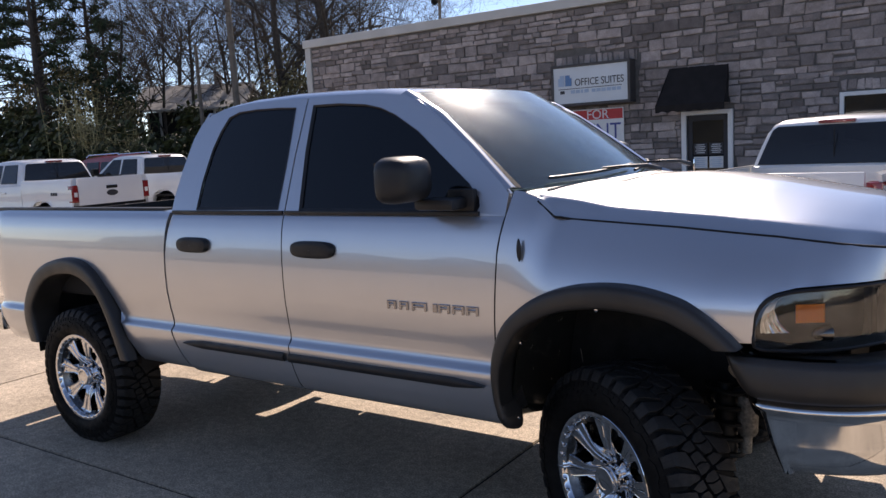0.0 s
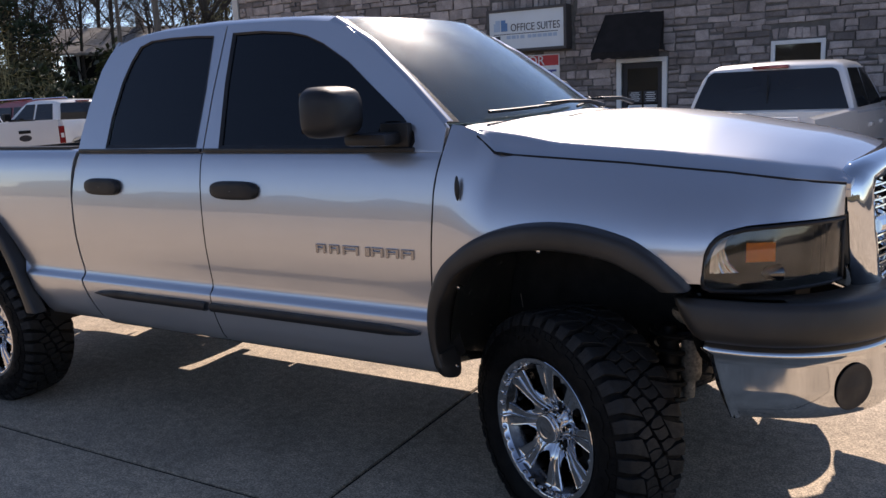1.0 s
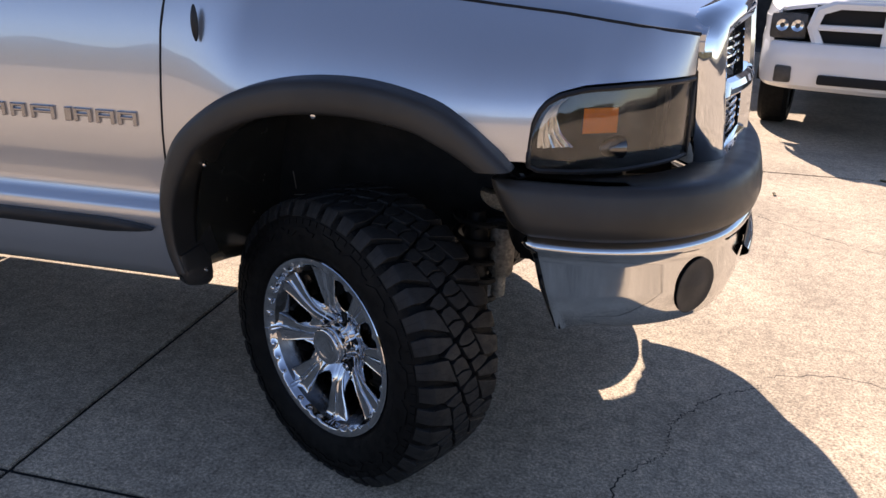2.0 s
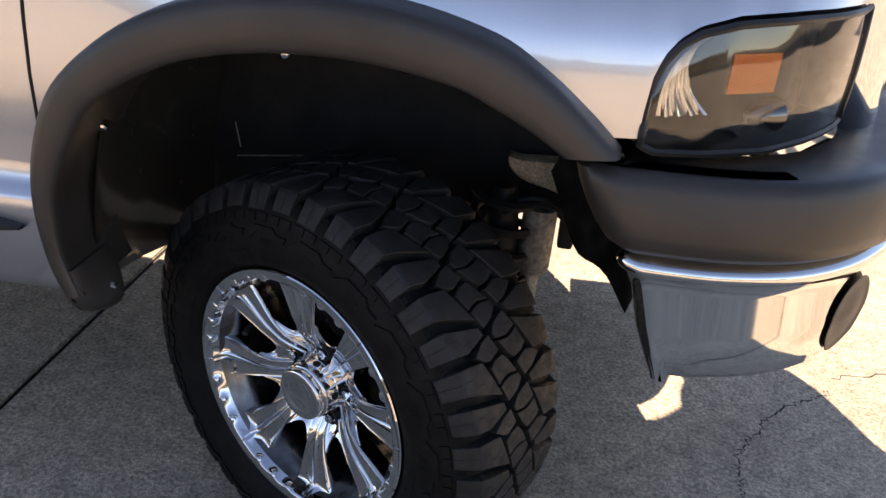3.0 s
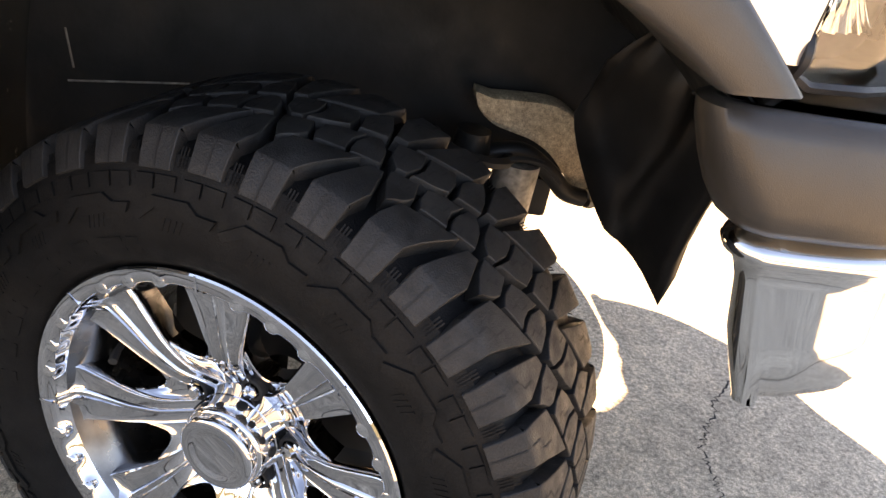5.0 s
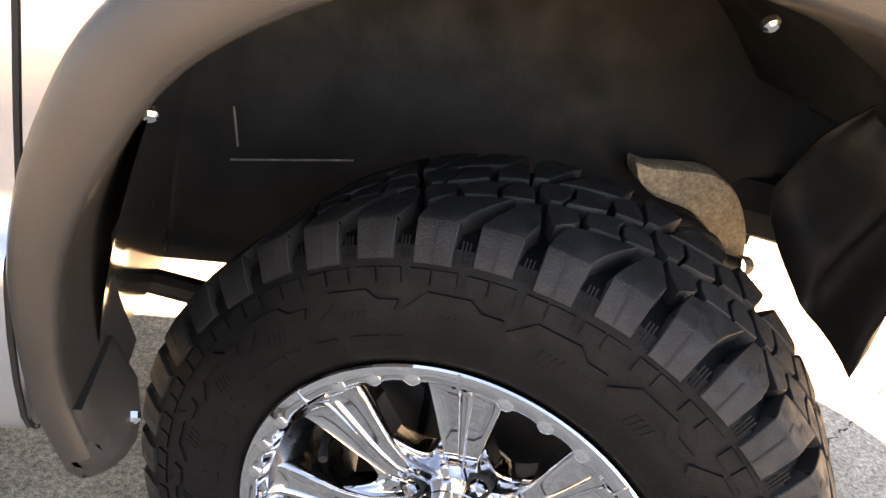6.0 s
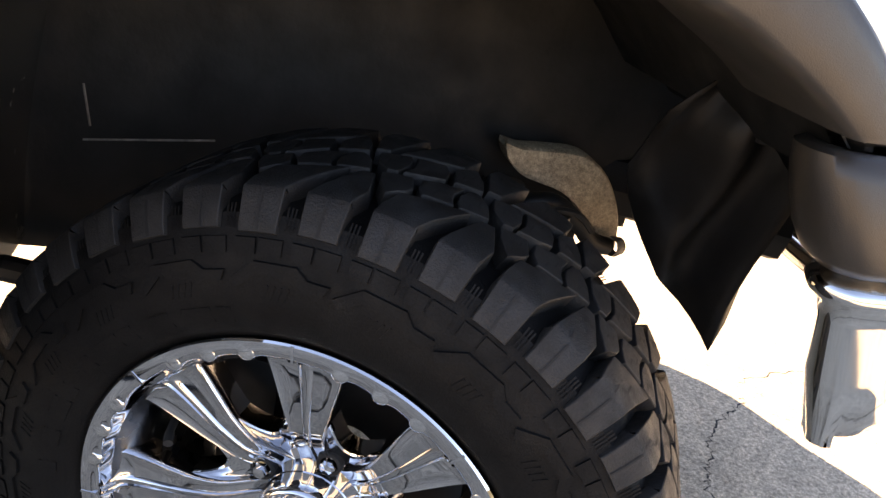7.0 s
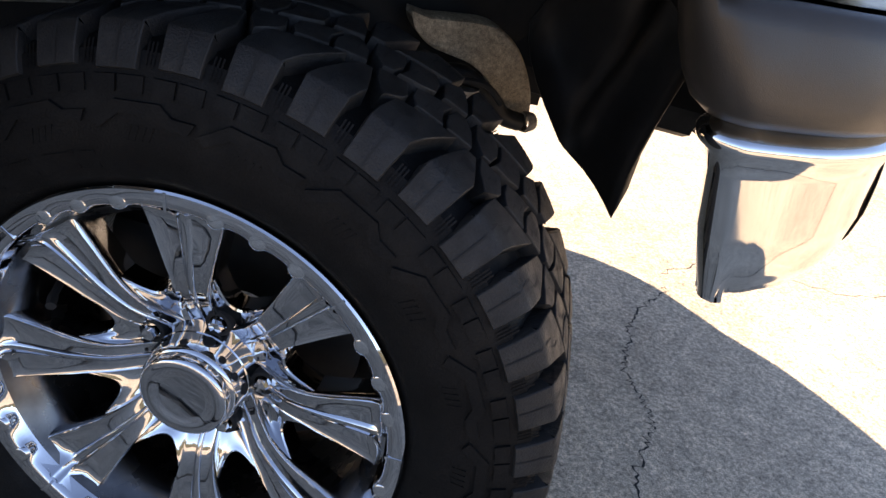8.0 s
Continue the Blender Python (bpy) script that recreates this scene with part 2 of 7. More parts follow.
def spline(points, n=6, closed=False):
    """A smooth curve through points (Catmull-Rom)."""
    p = [np.array(q, float) for q in points]
    out = []
    m = len(p)
    for i in range(m if closed else m - 1):
        a, b, c, d = (p[(i + k) % m] if closed else p[min(max(i + k, 0), m - 1)] for k in (-1, 0, 1, 2))
        for k in range(n):
            t = k / n
            out.append(0.5 * ((2 * b) + (c - a) * t + (2 * a - 5 * b + 4 * c - d) * t * t + (3 * b - a - 3 * c + d) * t ** 3))
    if not closed:
        out.append(p[-1])
    return np.array(out)


def ramp(x, pairs):
    return float(np.interp(x, [a for a, _ in pairs], [b for _, b in pairs]))


def plate(outline, holes, y_of, thick, s):
    """A flat-sided panel in x, z with holes; y follows y_of(x, z); thick goes inwards."""
    bm = bmesh.new()
    for loop in [outline, *holes]:
        vs = [bm.verts.new((x, 0, z)) for x, z in loop]
        for a, b in zip(vs, vs[1:] + vs[:1]):
            bm.edges.new((a, b))
    bmesh.ops.triangle_fill(bm, use_beauty=True, use_dissolve=False, edges=bm.edges[:], normal=(0, -1, 0))
    res = bmesh.ops.extrude_face_region(bm, geom=bm.faces[:])
    back = {v for v in res["geom"] if isinstance(v, bmesh.types.BMVert)}
    for v in bm.verts:
        y = y_of(v.co.x, v.co.z)
        v.co.y = s * (y - (thick if v in back else 0.0))
    return bm


def text_mesh(body, size, mat, name, parent, m, thick=0.004, label=""):
    cu = bpy.data.curves.new(name, "FONT")
    cu.body, cu.size, cu.extrude = body, size, thick
    cu.align_x, cu.align_y = "CENTER", "CENTER"
    tmp = bpy.data.objects.new(name, cu)
    scene.collection.objects.link(tmp)
    me = bpy.data.meshes.new_from_object(tmp.evaluated_get(bpy.context.evaluated_depsgraph_get()))
    bpy.data.objects.remove(tmp)
    me.transform(m)
    me.materials.clear()
    me.materials.append(mat)
    ob = new(name, me)
    ob.parent = parent
    if label:
        ob["label"] = label
    return ob


def thing(name, label, category, group="", kind="", at=(0, 0, 0), rz=0.0):
    ob = new(name)
    ob.empty_display_size = 0.2
    ob.matrix_basis = pose(*at, 0, 0, rz)
    return tagged(ob, label, category, group, kind)


# ---- ground ----
SLAB_X = [-42.5, -37.8, -33.2, -28.5, -23.9, -19.3, -14.8, -10.2, -5.55, -0.95, 3.7, 8.3, 12.9, 17.6]
SLAB_Y = [-19.9, -15.2, -10.6, -5.9, -1.265, 3.38, 8.05, 11.7]
ground = new("ground")
tagged(ground, "sunlit tan concrete lot running on to bare earth", "ground", kind="structure")
sheet = Geo()
sheet.add([(-900, -900, -0.16), (900, -900, -0.16), (900, 900, -0.16), (-900, 900, -0.16)], [(0, 1, 2, 3)])
sheet.out("earth_sheet", EARTH, ground, smooth=False)
bed = Geo()
bed.add(*raw(box((-43.5, -40.0, -0.15), (40.0, 18.0, -0.012))))
bed.out("joint_filler", DARK, ground, smooth=False)


def slab(x0, x1, y0, y1, skew):
    g = 0.0085
    bm = bmesh.new()
    quad = [(x0 + skew * y0 + g, y0 + g), (x1 + skew * y0 - g, y0 + g), (x1 + skew * y1 - g, y1 - g), (x0 + skew * y1 + g, y1 - g)]
    vs = [bm.verts.new((x, y, 0.0)) for x, y in quad]
    f = bm.faces.new(vs)
    r = bmesh.ops.extrude_face_region(bm, geom=[f])
    for v in r["geom"]:
        if isinstance(v, bmesh.types.BMVert):
            v.co.z = -0.011
    top = [e for e in bm.edges if all(abs(v.co.z) < 1e-6 for v in e.verts)]
    bmesh.ops.bevel(bm, geom=top, offset=0.005, segments=2, affect="EDGES")
    return bm


for xa, xb in zip(SLAB_X, SLAB_X[1:]):
    for ya, yb in zip(SLAB_Y, SLAB_Y[1:]):
        part("slab", slab(xa, xb, ya, yb, 0.0), CONCRETE, ground, smooth=False)


# cracks: thin crooked dark lines lying in the slab
def crack(points, width, seed):
    rnd = random.Random(seed)
    fine = spline(points, 14)
    g = Geo()
    left, right = [], []
    for i, p in enumerate(fine):
        d = fine[min(i + 1, len(fine) - 1)] - fine[max(i - 1, 0)]
        n = np.array([-d[1], d[0]]) / (np.hypot(d[0], d[1]) + 1e-9)
        q = p[:2] + n * rnd.uniform(-0.012, 0.012)
        w = width * rnd.uniform(0.4, 1.3)
        left.append((*(q + n * w), 0.0006))
        right.append((*(q - n * w), 0.0006))
    g.add(*lattice([left, right]))
    return tagged(g.out("crack", DARK, ground, smooth=False), "", "")


crack([(1.40, -0.03, 0), (1.32, -0.09, 0), (1.20, -0.18, 0), (1.12, -0.31, 0), (1.06, -0.40, 0), (1.05, -0.50, 0), (1.03, -0.60, 0), (0.96, -0.68, 0), (0.89, -0.80, 0), (0.84, -1.1, 0)], 0.0026, 3)
crack([(1.42, 0.05, 0), (1.75, 0.12, 0), (2.2, -0.05, 0), (2.9, 0.2, 0)], 0.002, 4)
crack([(1.6, 2.2, 0), (2.2, 1.7, 0), (2.9, 1.5, 0), (3.6, 1.0, 0)], 0.003, 5)
crack([(-4.2, -1.9, 0), (-3.4, -2.15, 0), (-2.6, -2.2, 0), (-1.9, -2.5, 0)], 0.003, 6)

# ---- silver pickup: wheels ----
N_SPOKE = 8
TYRE_SCALE = 1.066


LUGS = 40


def crown_point(w):
    """Radius of the worn tread's surface at w, over the shoulder's edge and down the side."""
    return ramp(abs(w), [(0.0, 0.4305), (0.07, 0.4298), (0.105, 0.4280), (0.1235, 0.4250), (0.1265, 0.4232), (0.131, 0.4170), (0.140, 0.4050), (0.147, 0.3930), (0.1505, 0.3860), (0.156, 0.3740)])


# blocks of one pitch of 18 degrees, each between two chains of (degrees, w): two on the shoulder, two in the middle
BLOCKS = (
    ([(1.6, 0.1505), (1.6, 0.144), (1.5, 0.1265), (1.5, 0.1235), (1.7, 0.105), (2.7, 0.069)], [(7.4, 0.1505), (7.4, 0.144), (7.5, 0.1265), (7.5, 0.1235), (8.7, 0.098), (12.0, 0.042)]),
    ([(10.6, 0.1490), (10.6, 0.143), (10.5, 0.1265), (10.5, 0.1235), (11.3, 0.103), (13.7, 0.044)], [(16.4, 0.1490), (16.4, 0.143), (16.5, 0.1265), (16.5, 0.1235), (17.3, 0.092), (15.8, 0.040)]),
    ([(19.0, 0.081), (17.0, 0.053), (16.3, 0.0290)], [(21.2, 0.0590), (21.6, 0.047), (20.5, 0.0175)]),
    ([(23.1, 0.0530), (22.0, 0.036), (21.8, 0.0135), (23.8, 0.002), (25.9, -0.0055)], [(27.5, 0.0435), (26.9, 0.0300), (26.6, 0.0130), (27.0, 0.000), (27.3, -0.0110)]),
    ([(28.2, 0.0420), (27.6, 0.0290), (27.3, 0.0120), (27.7, -0.002), (28.0, -0.0130)], [(32.5, 0.0300), (32.1, 0.016), (31.5, 0.0), (30.6, -0.009), (29.5, -0.0175)]),
)


def tread_block(g, ang, left, right, s, depth):
    """A crisp rubber block between two chains, laid over the crown; s = -1 turns the pattern half round."""
    rows, cols = [], 5
    for (l0, l1), (r0, r1) in zip(zip(left, left[1:]), zip(right, right[1:])):
        for t in (0.0, 0.5):
            rows.append((tuple(np.add(l0, np.subtract(l1, l0) * t)), tuple(np.add(r0, np.subtract(r1, r0) * t))))
    rows.append((left[-1], right[-1]))
    m = len(rows)
    top, low, root = [], [], []
    for i, (a, b) in enumerate(rows):
        rt, rl, rr = [], [], []
        edge_w = 1 if i == 0 else -1 if i == m - 1 else 0
        for k in range(cols):
            u = k / (cols - 1)
            edge_u = -1 if k == 0 else 1 if k == cols - 1 else 0
            deg, w = a[0] + (b[0] - a[0]) * u, a[1] + (b[1] - a[1]) * u
            dr = (crown_point(w + 0.002) - crown_point(w - 0.002)) / 0.004
            n = math.hypot(1.0, dr)
            nw, nr = -dr / n, 1 / n
            d = depth * (1.0 if w < 0.12 else max(0.50, 1 - (w - 0.12) / 0.06))
            for lst, inset, sink in ((rt, 0.0011, 0.0), (rl, 0.0, 0.0010), (rr, -0.0020, d)):
                t = radians(deg) - edge_u * inset / 0.43
                w2 = w - edge_w * inset / n - nw * sink
                r2 = crown_point(w) - nr * sink
                if s < 0:
                    t, w2 = radians(-8.0) - t, -w2
                lst.append((r2 * math.cos(ang + t), w2, r2 * math.sin(ang + t)))
        top.append(rt)
        low.append(rl)
        root.append(rr)
    v, f = lattice(top)
    ring = [k for k in range(cols)] + [i * cols + cols - 1 for i in range(1, m)] + [(m - 1) * cols + k for k in range(cols - 2, -1, -1)] + [i * cols for i in range(m - 2, 0, -1)]
    n0 = len(v)
    flat_low, flat_root = [p for row in low for p in row], [p for row in root for p in row]
    v = v + [flat_low[i] for i in ring] + [flat_root[i] for i in ring]
    n = len(ring)
    for i in range(n):
        j = (i + 1) % n
        f.append((ring[i], n0 + i, n0 + j, ring[j]))
        f.append((n0 + i, n0 + n + i, n0 + n + j, n0 + j))
    g.add(v, f)


def side_relief(g, ang, poly, lift):
    """A shallow raised plate on the outer and inner sidewall: poly of (angle, radius)."""
    wall = lambda r: ramp(r, [(0.279, 0.149), (0.300, 0.159), (0.325, 0.162), (0.357, 0.156), (0.382, 0.147)])
    for s in (-1, 1):
        hi = [(r * math.cos(ang + a), s * (wall(r) + lift), r * math.sin(ang + a)) for a, r in poly]
        lo = [(x, y - s * (lift + 0.003), z) for x, y, z in hi]
        n = len(poly)
        f = [tuple(range(n))] + [(i, n + i, n + (i + 1) % n, (i + 1) % n) for i in range(n)]
        g.add(hi + lo, [tuple(reversed(q)) for q in f] if s > 0 else f)


def make_tyre(parent, flat, scale):
    g = Geo()
    half = [(0.0, 0.411), (0.07, 0.4105), (0.115, 0.408), (0.136, 0.400), (0.147, 0.382), (0.156, 0.357), (0.162, 0.325), (0.159, 0.300),
            (0.151, 0.284), (0.149, 0.279), (0.143, 0.274), (0.137, 0.268), (0.120, 0.258), (0.10, 0.235)]
    prof = [(-w, r) for w, r in reversed(half)] + half[1:]
    g.add(*lathe(prof, 112))
    tread = Geo()
    n = LUGS
    first = radians(2.3)
    for k in range(n // 2):
        a = first + 4 * math.pi * k / n
        for s in (-1, 1):
            for left, right in BLOCKS:
                tread_block(tread, a, left, right, s, 0.0190)
            # three small ribs at the foot of each void
            for mid in (0.0, 9.0):
                for j in (-0.55, 0.0, 0.55):
                    t0 = a + s * radians(mid + j) + (radians(-8.0) if s < 0 else 0.0)
                    v = [(r * math.cos(t0 + d / 0.43), s * w, r * math.sin(t0 + d / 0.43)) for r, w, d in ((0.408, 0.1320, -0.0008), (0.408, 0.1320, 0.0012), (0.388, 0.1455, 0.0012), (0.388, 0.1455, -0.0008))]
                    g.add(v, [(0, 1, 2, 3)] if s < 0 else [(3, 2, 1, 0)])
    for k in range(n):
        a = first + 2 * math.pi * k / n
        # tabs under the lugs
        side_relief(g, a, [(0.020, 0.365), (0.076, 0.365), (0.076, 0.3800), (0.020, 0.3800)][::-1], 0.0034)
        side_relief(g, a, [(0.084, 0.365), (0.150, 0.365), (0.150, 0.3800), (0.084, 0.3800)][::-1], 0.0028)
    for k in range(20):
        a = first + 2 * math.pi * k / 20
        side_relief(g, a, [(0.00, 0.340), (0.075, 0.359), (0.20, 0.359), (0.235, 0.349), (0.30, 0.349), (0.285, 0.338), (0.225, 0.338), (0.19, 0.347), (0.085, 0.347), (0.02, 0.332)][::-1], 0.0040)
        for j in range(4):
            side_relief(g, a + 0.10 + 0.022 * j, [(0.0, 0.322), (0.006, 0.322), (0.020, 0.336), (0.014, 0.336)][::-1], 0.0014)
    sip = Geo()
    for k in range(n // 2):
        a = first + 4 * math.pi * k / n
        for s in (-1, 1):
            for line in ([(4.4, 0.121), (4.6, 0.104), (6.6, 0.098), (7.0, 0.079)], [(13.2, 0.121), (13.4, 0.104), (15.2, 0.097), (15.4, 0.078)], [(4.5, 0.1275), (4.5, 0.140), (4.5, 0.146), (4.5, 0.1500)], [(13.5, 0.1275), (13.5, 0.140), (13.5, 0.146), (13.5, 0.1485)],
                         [(24.2, 0.042), (24.4, 0.030), (25.6, 0.026), (25.8, 0.010)], [(29.4, 0.034), (29.2, 0.022), (30.4, 0.017), (30.2, 0.002)], [(18.6, 0.055), (18.8, 0.047), (19.8, 0.044), (19.9, 0.034)]):
                lo, hi = [], []
                for deg, w in line:
                    r = (crown_point(w) + 0.0006) * scale
                    for d, lst in ((-0.0011, lo), (0.0011, hi)):
                        t = radians(deg) + d / 0.43
                        if s < 0:
                            t = radians(-8.0) - t
                        lst.append((r * math.cos(a + t), s * (w + (0.0008 if w > 0.127 else 0.0)) * (1.13 if s < 0 else 1.0), max(r * math.sin(a + t), -flat)))
                sip.add(*lattice([lo, hi]))
    tagged(sip.out("tread_sipe", DARK, parent, smooth=False), kind="stuff")
    # faint blank bars where the moulded lettering stands
    for k in range(46):
        if k % 23 > 9:
            continue
        a = 2 * math.pi * k / 46
        side_relief(g, a, [(0.0, 0.290), (0.10 * (0.5 + 0.3 * (k % 3)), 0.290), (0.10 * (0.5 + 0.3 * (k % 3)), 0.309), (0.0, 0.309)], 0.0012)
    g.v = [(x * scale, y * (1.13 if y < 0 else 1.0), max(z * scale, -flat)) for x, y, z in g.v]
    tread.v = [(x * scale, y * (1.13 if y < 0 else 1.0), max(z * scale, -flat)) for x, y, z in tread.v]
    tyre = g.out("tyre", RUBBER, parent, "black off-road tyre carcass with ribbed sidewall", angle=30)
    tread.out("tread", TREAD, tyre, "worn chunky zigzag tread blocks", angle=30)
    return tyre


def spoke_depth(r):
    """Depth of a spoke's ridge behind the lip, by radius."""
    return ramp(r, [(0.066, -0.084), (0.078, -0.0765), (0.090, -0.0695), (0.105, -0.0595), (0.120, -0.0515), (0.140, -0.0455), (0.165, -0.0405), (0.200, -0.0370), (0.225, -0.0345), (0.240, -0.0315), (0.2475, -0.0265), (0.2525, -0.0175), (0.2560, -0.0090), (0.2585, -0.0035)])


def spoke_half(r):
    """Half the width of a spoke, flaring towards the lip and at the hub."""
    return ramp(r, [(0.066, 0.0240), (0.080, 0.0225), (0.100, 0.0220), (0.125, 0.0235), (0.150, 0.0275), (0.180, 0.0350), (0.210, 0.0430), (0.235, 0.0500), (0.250, 0.0545), (0.2585, 0.0570)])


def make_rim(wheel, turn):
    """Deep-dish eight-spoke chrome rim; the lip's face lies at w = F, the axle along local Y, outwards +w."""
    rim = Geo()
    F = 0.142
    bolts = [turn + 2 * math.pi * (k + 0.5) / N_SPOKE + j * 0.185 for k in range(N_SPOKE) for j in (-1, 0, 1)]
    # lip with an inner edge that swells round each bolt
    rows = []
    for i in range(288):
        a = 2 * math.pi * i / 288
        near = min(abs((a - t + math.pi) % (2 * math.pi) - math.pi) for t in bolts)
        q = math.exp(-(near / 0.036) ** 2)
        ri = 0.2625 - 0.0050 * q
        prof = [(-0.016, 0.2765), (-0.004, 0.2835), (0.0005, 0.2840), (0.0025, 0.2815), (0.0022, 0.2720), (0.0010, ri + 0.0030), (-0.0012, ri), (-0.0060, ri - 0.0018), (-0.014, 0.2560), (-0.020, 0.2530)]
        rows.append([(r * math.cos(a), F + w, r * math.sin(a)) for w, r in prof])
    rim.add(*lattice(rows, close_u=True))
    barrel = Geo()
    barrel.add(*lathe([(F - 0.0195, 0.2534), (F - 0.030, 0.2485), (F - 0.042, 0.2420), (F - 0.053, 0.2335), (F - 0.075, 0.2290), (F - 0.10, 0.2270), (F - 0.20, 0.2270), (F - 0.26, 0.236), (F - 0.27, 0.262)], 96))
    barrel.out("barrel", BARREL, wheel, "chromed inner barrel of the rim")
    cross = ((-1.0, -0.040), (-1.0, -0.016), (-0.99, -0.0085), (-0.955, -0.0035), (-0.90, -0.0014), (-0.83, -0.0026), (-0.70, -0.0034), (-0.45, -0.0036), (-0.19, -0.0034), (-0.135, -0.0006), (-0.095, 0.0002), (-0.060, -0.0022), (0.0, -0.0024))
    cross = cross + tuple((-u, d) for u, d in reversed(cross[:-1]))
    radii = [0.2585, 0.2560, 0.2525, 0.2475, 0.2400, 0.2300, 0.2150, 0.2000, 0.1820, 0.1650, 0.1500, 0.1350, 0.1200, 0.1050, 0.0920, 0.0800, 0.0700, 0.0640]
    for k in range(N_SPOKE):
        a = turn + 2 * math.pi * k / N_SPOKE
        rows = []
        for r in radii:
            rows.append([((r * math.cos(a) - u * spoke_half(r) * math.sin(a)), F + spoke_depth(r) + dip, r * math.sin(a) + u * spoke_half(r) * math.cos(a)) for u, dip in cross])
        rim.add(*lattice(rows))
        # fine seam carried across the lip from the spoke's ridge
        v = []
        for rr, ww in ((0.2610, 0.0012), (0.2826, 0.0024)):
            for off in (-0.0016, 0.0016):
                v.append((rr * math.cos(a) - off * math.sin(a), F + ww + 0.0010, rr * math.sin(a) + off * math.cos(a)))
        rim.add(v + [(x, y - 0.006, z) for x, y, z in v], [(0, 1, 3, 2), (0, 4, 5, 1), (2, 3, 7, 6), (0, 2, 6, 4), (1, 5, 7, 3)])
        # web at the hub that rounds off the opening between two spokes, with a raised bead
        b = turn + 2 * math.pi * (k + 0.5) / N_SPOKE
        rows = []
        for j in range(17):
            u = -1 + j / 8
            end = 0.124 + 0.036 * abs(u) ** 2.2
            row = []
            for f, dw in ((0.0, 0.0), (0.35, 0.0), (0.62, 0.0), (0.80, 0.0005), (0.88, 0.0022), (0.94, 0.0032), (0.985, 0.0016), (1.0, -0.006), (1.0, -0.030)):
                r = 0.066 + (end - 0.066) * f
                gap = max(0.002, r * math.sin(math.pi / N_SPOKE) - spoke_half(r) + 0.0035)
                x, z = r, u * gap
                depth = spoke_depth(r) - 0.010 - 0.004 * (1 - u * u)
                row.append((x * math.cos(b) - z * math.sin(b), F + depth + dw, x * math.sin(b) + z * math.cos(b)))
            rows.append(row)
        rim.add(*lattice(rows))
    # hub dish behind the spokes' feet
    rim.add(*lathe([(F - 0.110, 0.112), (F - 0.094, 0.106), (F - 0.088, 0.092), (F - 0.086, 0.060)], 64))
    rim_ob = rim.out("rim", RIM_CHROME, wheel, "polished chrome eight-spoke deep-dish rim", angle=40)
    stud = raw_stud()
    for a in bolts:
        b = new("lip_bolt", stud)
        b.parent, b.matrix_basis = wheel, Matrix.Translation((0.2675 * math.cos(a), F + 0.0012, 0.2675 * math.sin(a)))
    # centre cap with drilled collar, its face just behind the lip
    cap = Geo()
    cap.add(*lathe([(F - 0.084, 0.0690), (F - 0.072, 0.0672), (F - 0.060, 0.0655), (F - 0.0585, 0.0640), (F - 0.0575, 0.0650), (F - 0.046, 0.0640), (F - 0.030, 0.0620), (F - 0.0265, 0.0595), (F - 0.0250, 0.0560)], 64))
    cap.add(*lathe([(F - 0.030, 0.0560), (F - 0.0245, 0.0575), (F - 0.0170, 0.0578), (F - 0.0125, 0.0568), (F - 0.0098, 0.0540), (F - 0.0086, 0.0500), (F - 0.0088, 0.0390), (F - 0.0104, 0.0360), (F - 0.0112, 0.0300), (F - 0.0114, 0.0005)], 64))
    cap.v = [(x, y - 0.005, z) for x, y, z in cap.v]
    cap.out("centre_cap", RIM_CHROME, wheel, "round chrome cap with a smooth dished face")
    for k in range(15):
        holes = Geo()
        a = turn + 0.28 + 2 * math.pi * k / 15
        big = k % 3 == 0
        w = F - (0.055 if big else 0.043)
        r = 0.0645 if big else 0.0632
        c = Vector((r * math.cos(a), w, r * math.sin(a)))
        d = Vector((math.cos(a), 0, math.sin(a)))
        holes.add(*tube([c - d * 0.010, c + d * 0.0012], 0.0080 if big else 0.0052, 14))
        holes.out("collar_socket", DARK, wheel)
    nut = lug_mesh()
    for k in range(5):
        a = turn + radians(15.7) + 2 * math.pi * k / 5
        ob = new("lug_nut", nut)
        ob.parent, ob.matrix_basis = wheel, Matrix.Translation((0.0815 * math.cos(a), F - 0.086, 0.0815 * math.sin(a)))
        well = Geo()
        c = Vector((0.0815 * math.cos(a), F - 0.0730, 0.0815 * math.sin(a)))
        well.add(*lathe([(0.0020, 0.0118), (0.0026, 0.0160), (0.0012, 0.0172), (-0.012, 0.0172)], 20), Matrix.Translation(c))
        well.out("lug_pocket", DARK, wheel)
    v = Geo()
    a = turn - radians(68)
    c = Vector((0.216 * math.cos(a), F - 0.075, 0.216 * math.sin(a)))
    v.add(*tube([c - Vector((0, 0.02, 0)), c + Vector((-0.012 * math.cos(a), 0.022, -0.012 * math.sin(a)))], [0.006, 0.005], 10))
    v.add(*tube([c + Vector((-0.012 * math.cos(a), 0.020, -0.012 * math.sin(a))), c + Vector((-0.02 * math.cos(a), 0.036, -0.02 * math.sin(a)))], 0.0065, 8))
    v.out("valve_stem", DARK, wheel)
    d = Geo()
    d.add(*lathe([(F - 0.195, 0.05), (F - 0.190, 0.175), (F - 0.215, 0.177), (F - 0.220, 0.05)], 48))
    d.out("brake_disc", DISC, wheel)
    c = Geo()
    c.add(*raw(box((0.10, F - 0.23, -0.13), (0.19, F - 0.165, 0.13), 0.02)))
    c.out("brake_caliper", LINER, wheel)
    # dark disc added behind the brake to stop light showing through the rim
    shield = Geo()
    shield.add(*lathe([(F - 0.232, 0.04), (F - 0.230, 0.20), (F - 0.222, 0.218), (F - 0.238, 0.218), (F - 0.240, 0.04)], 40))
    shield.out("dust_shield", LINER, wheel)
    return rim_ob


STUD = []


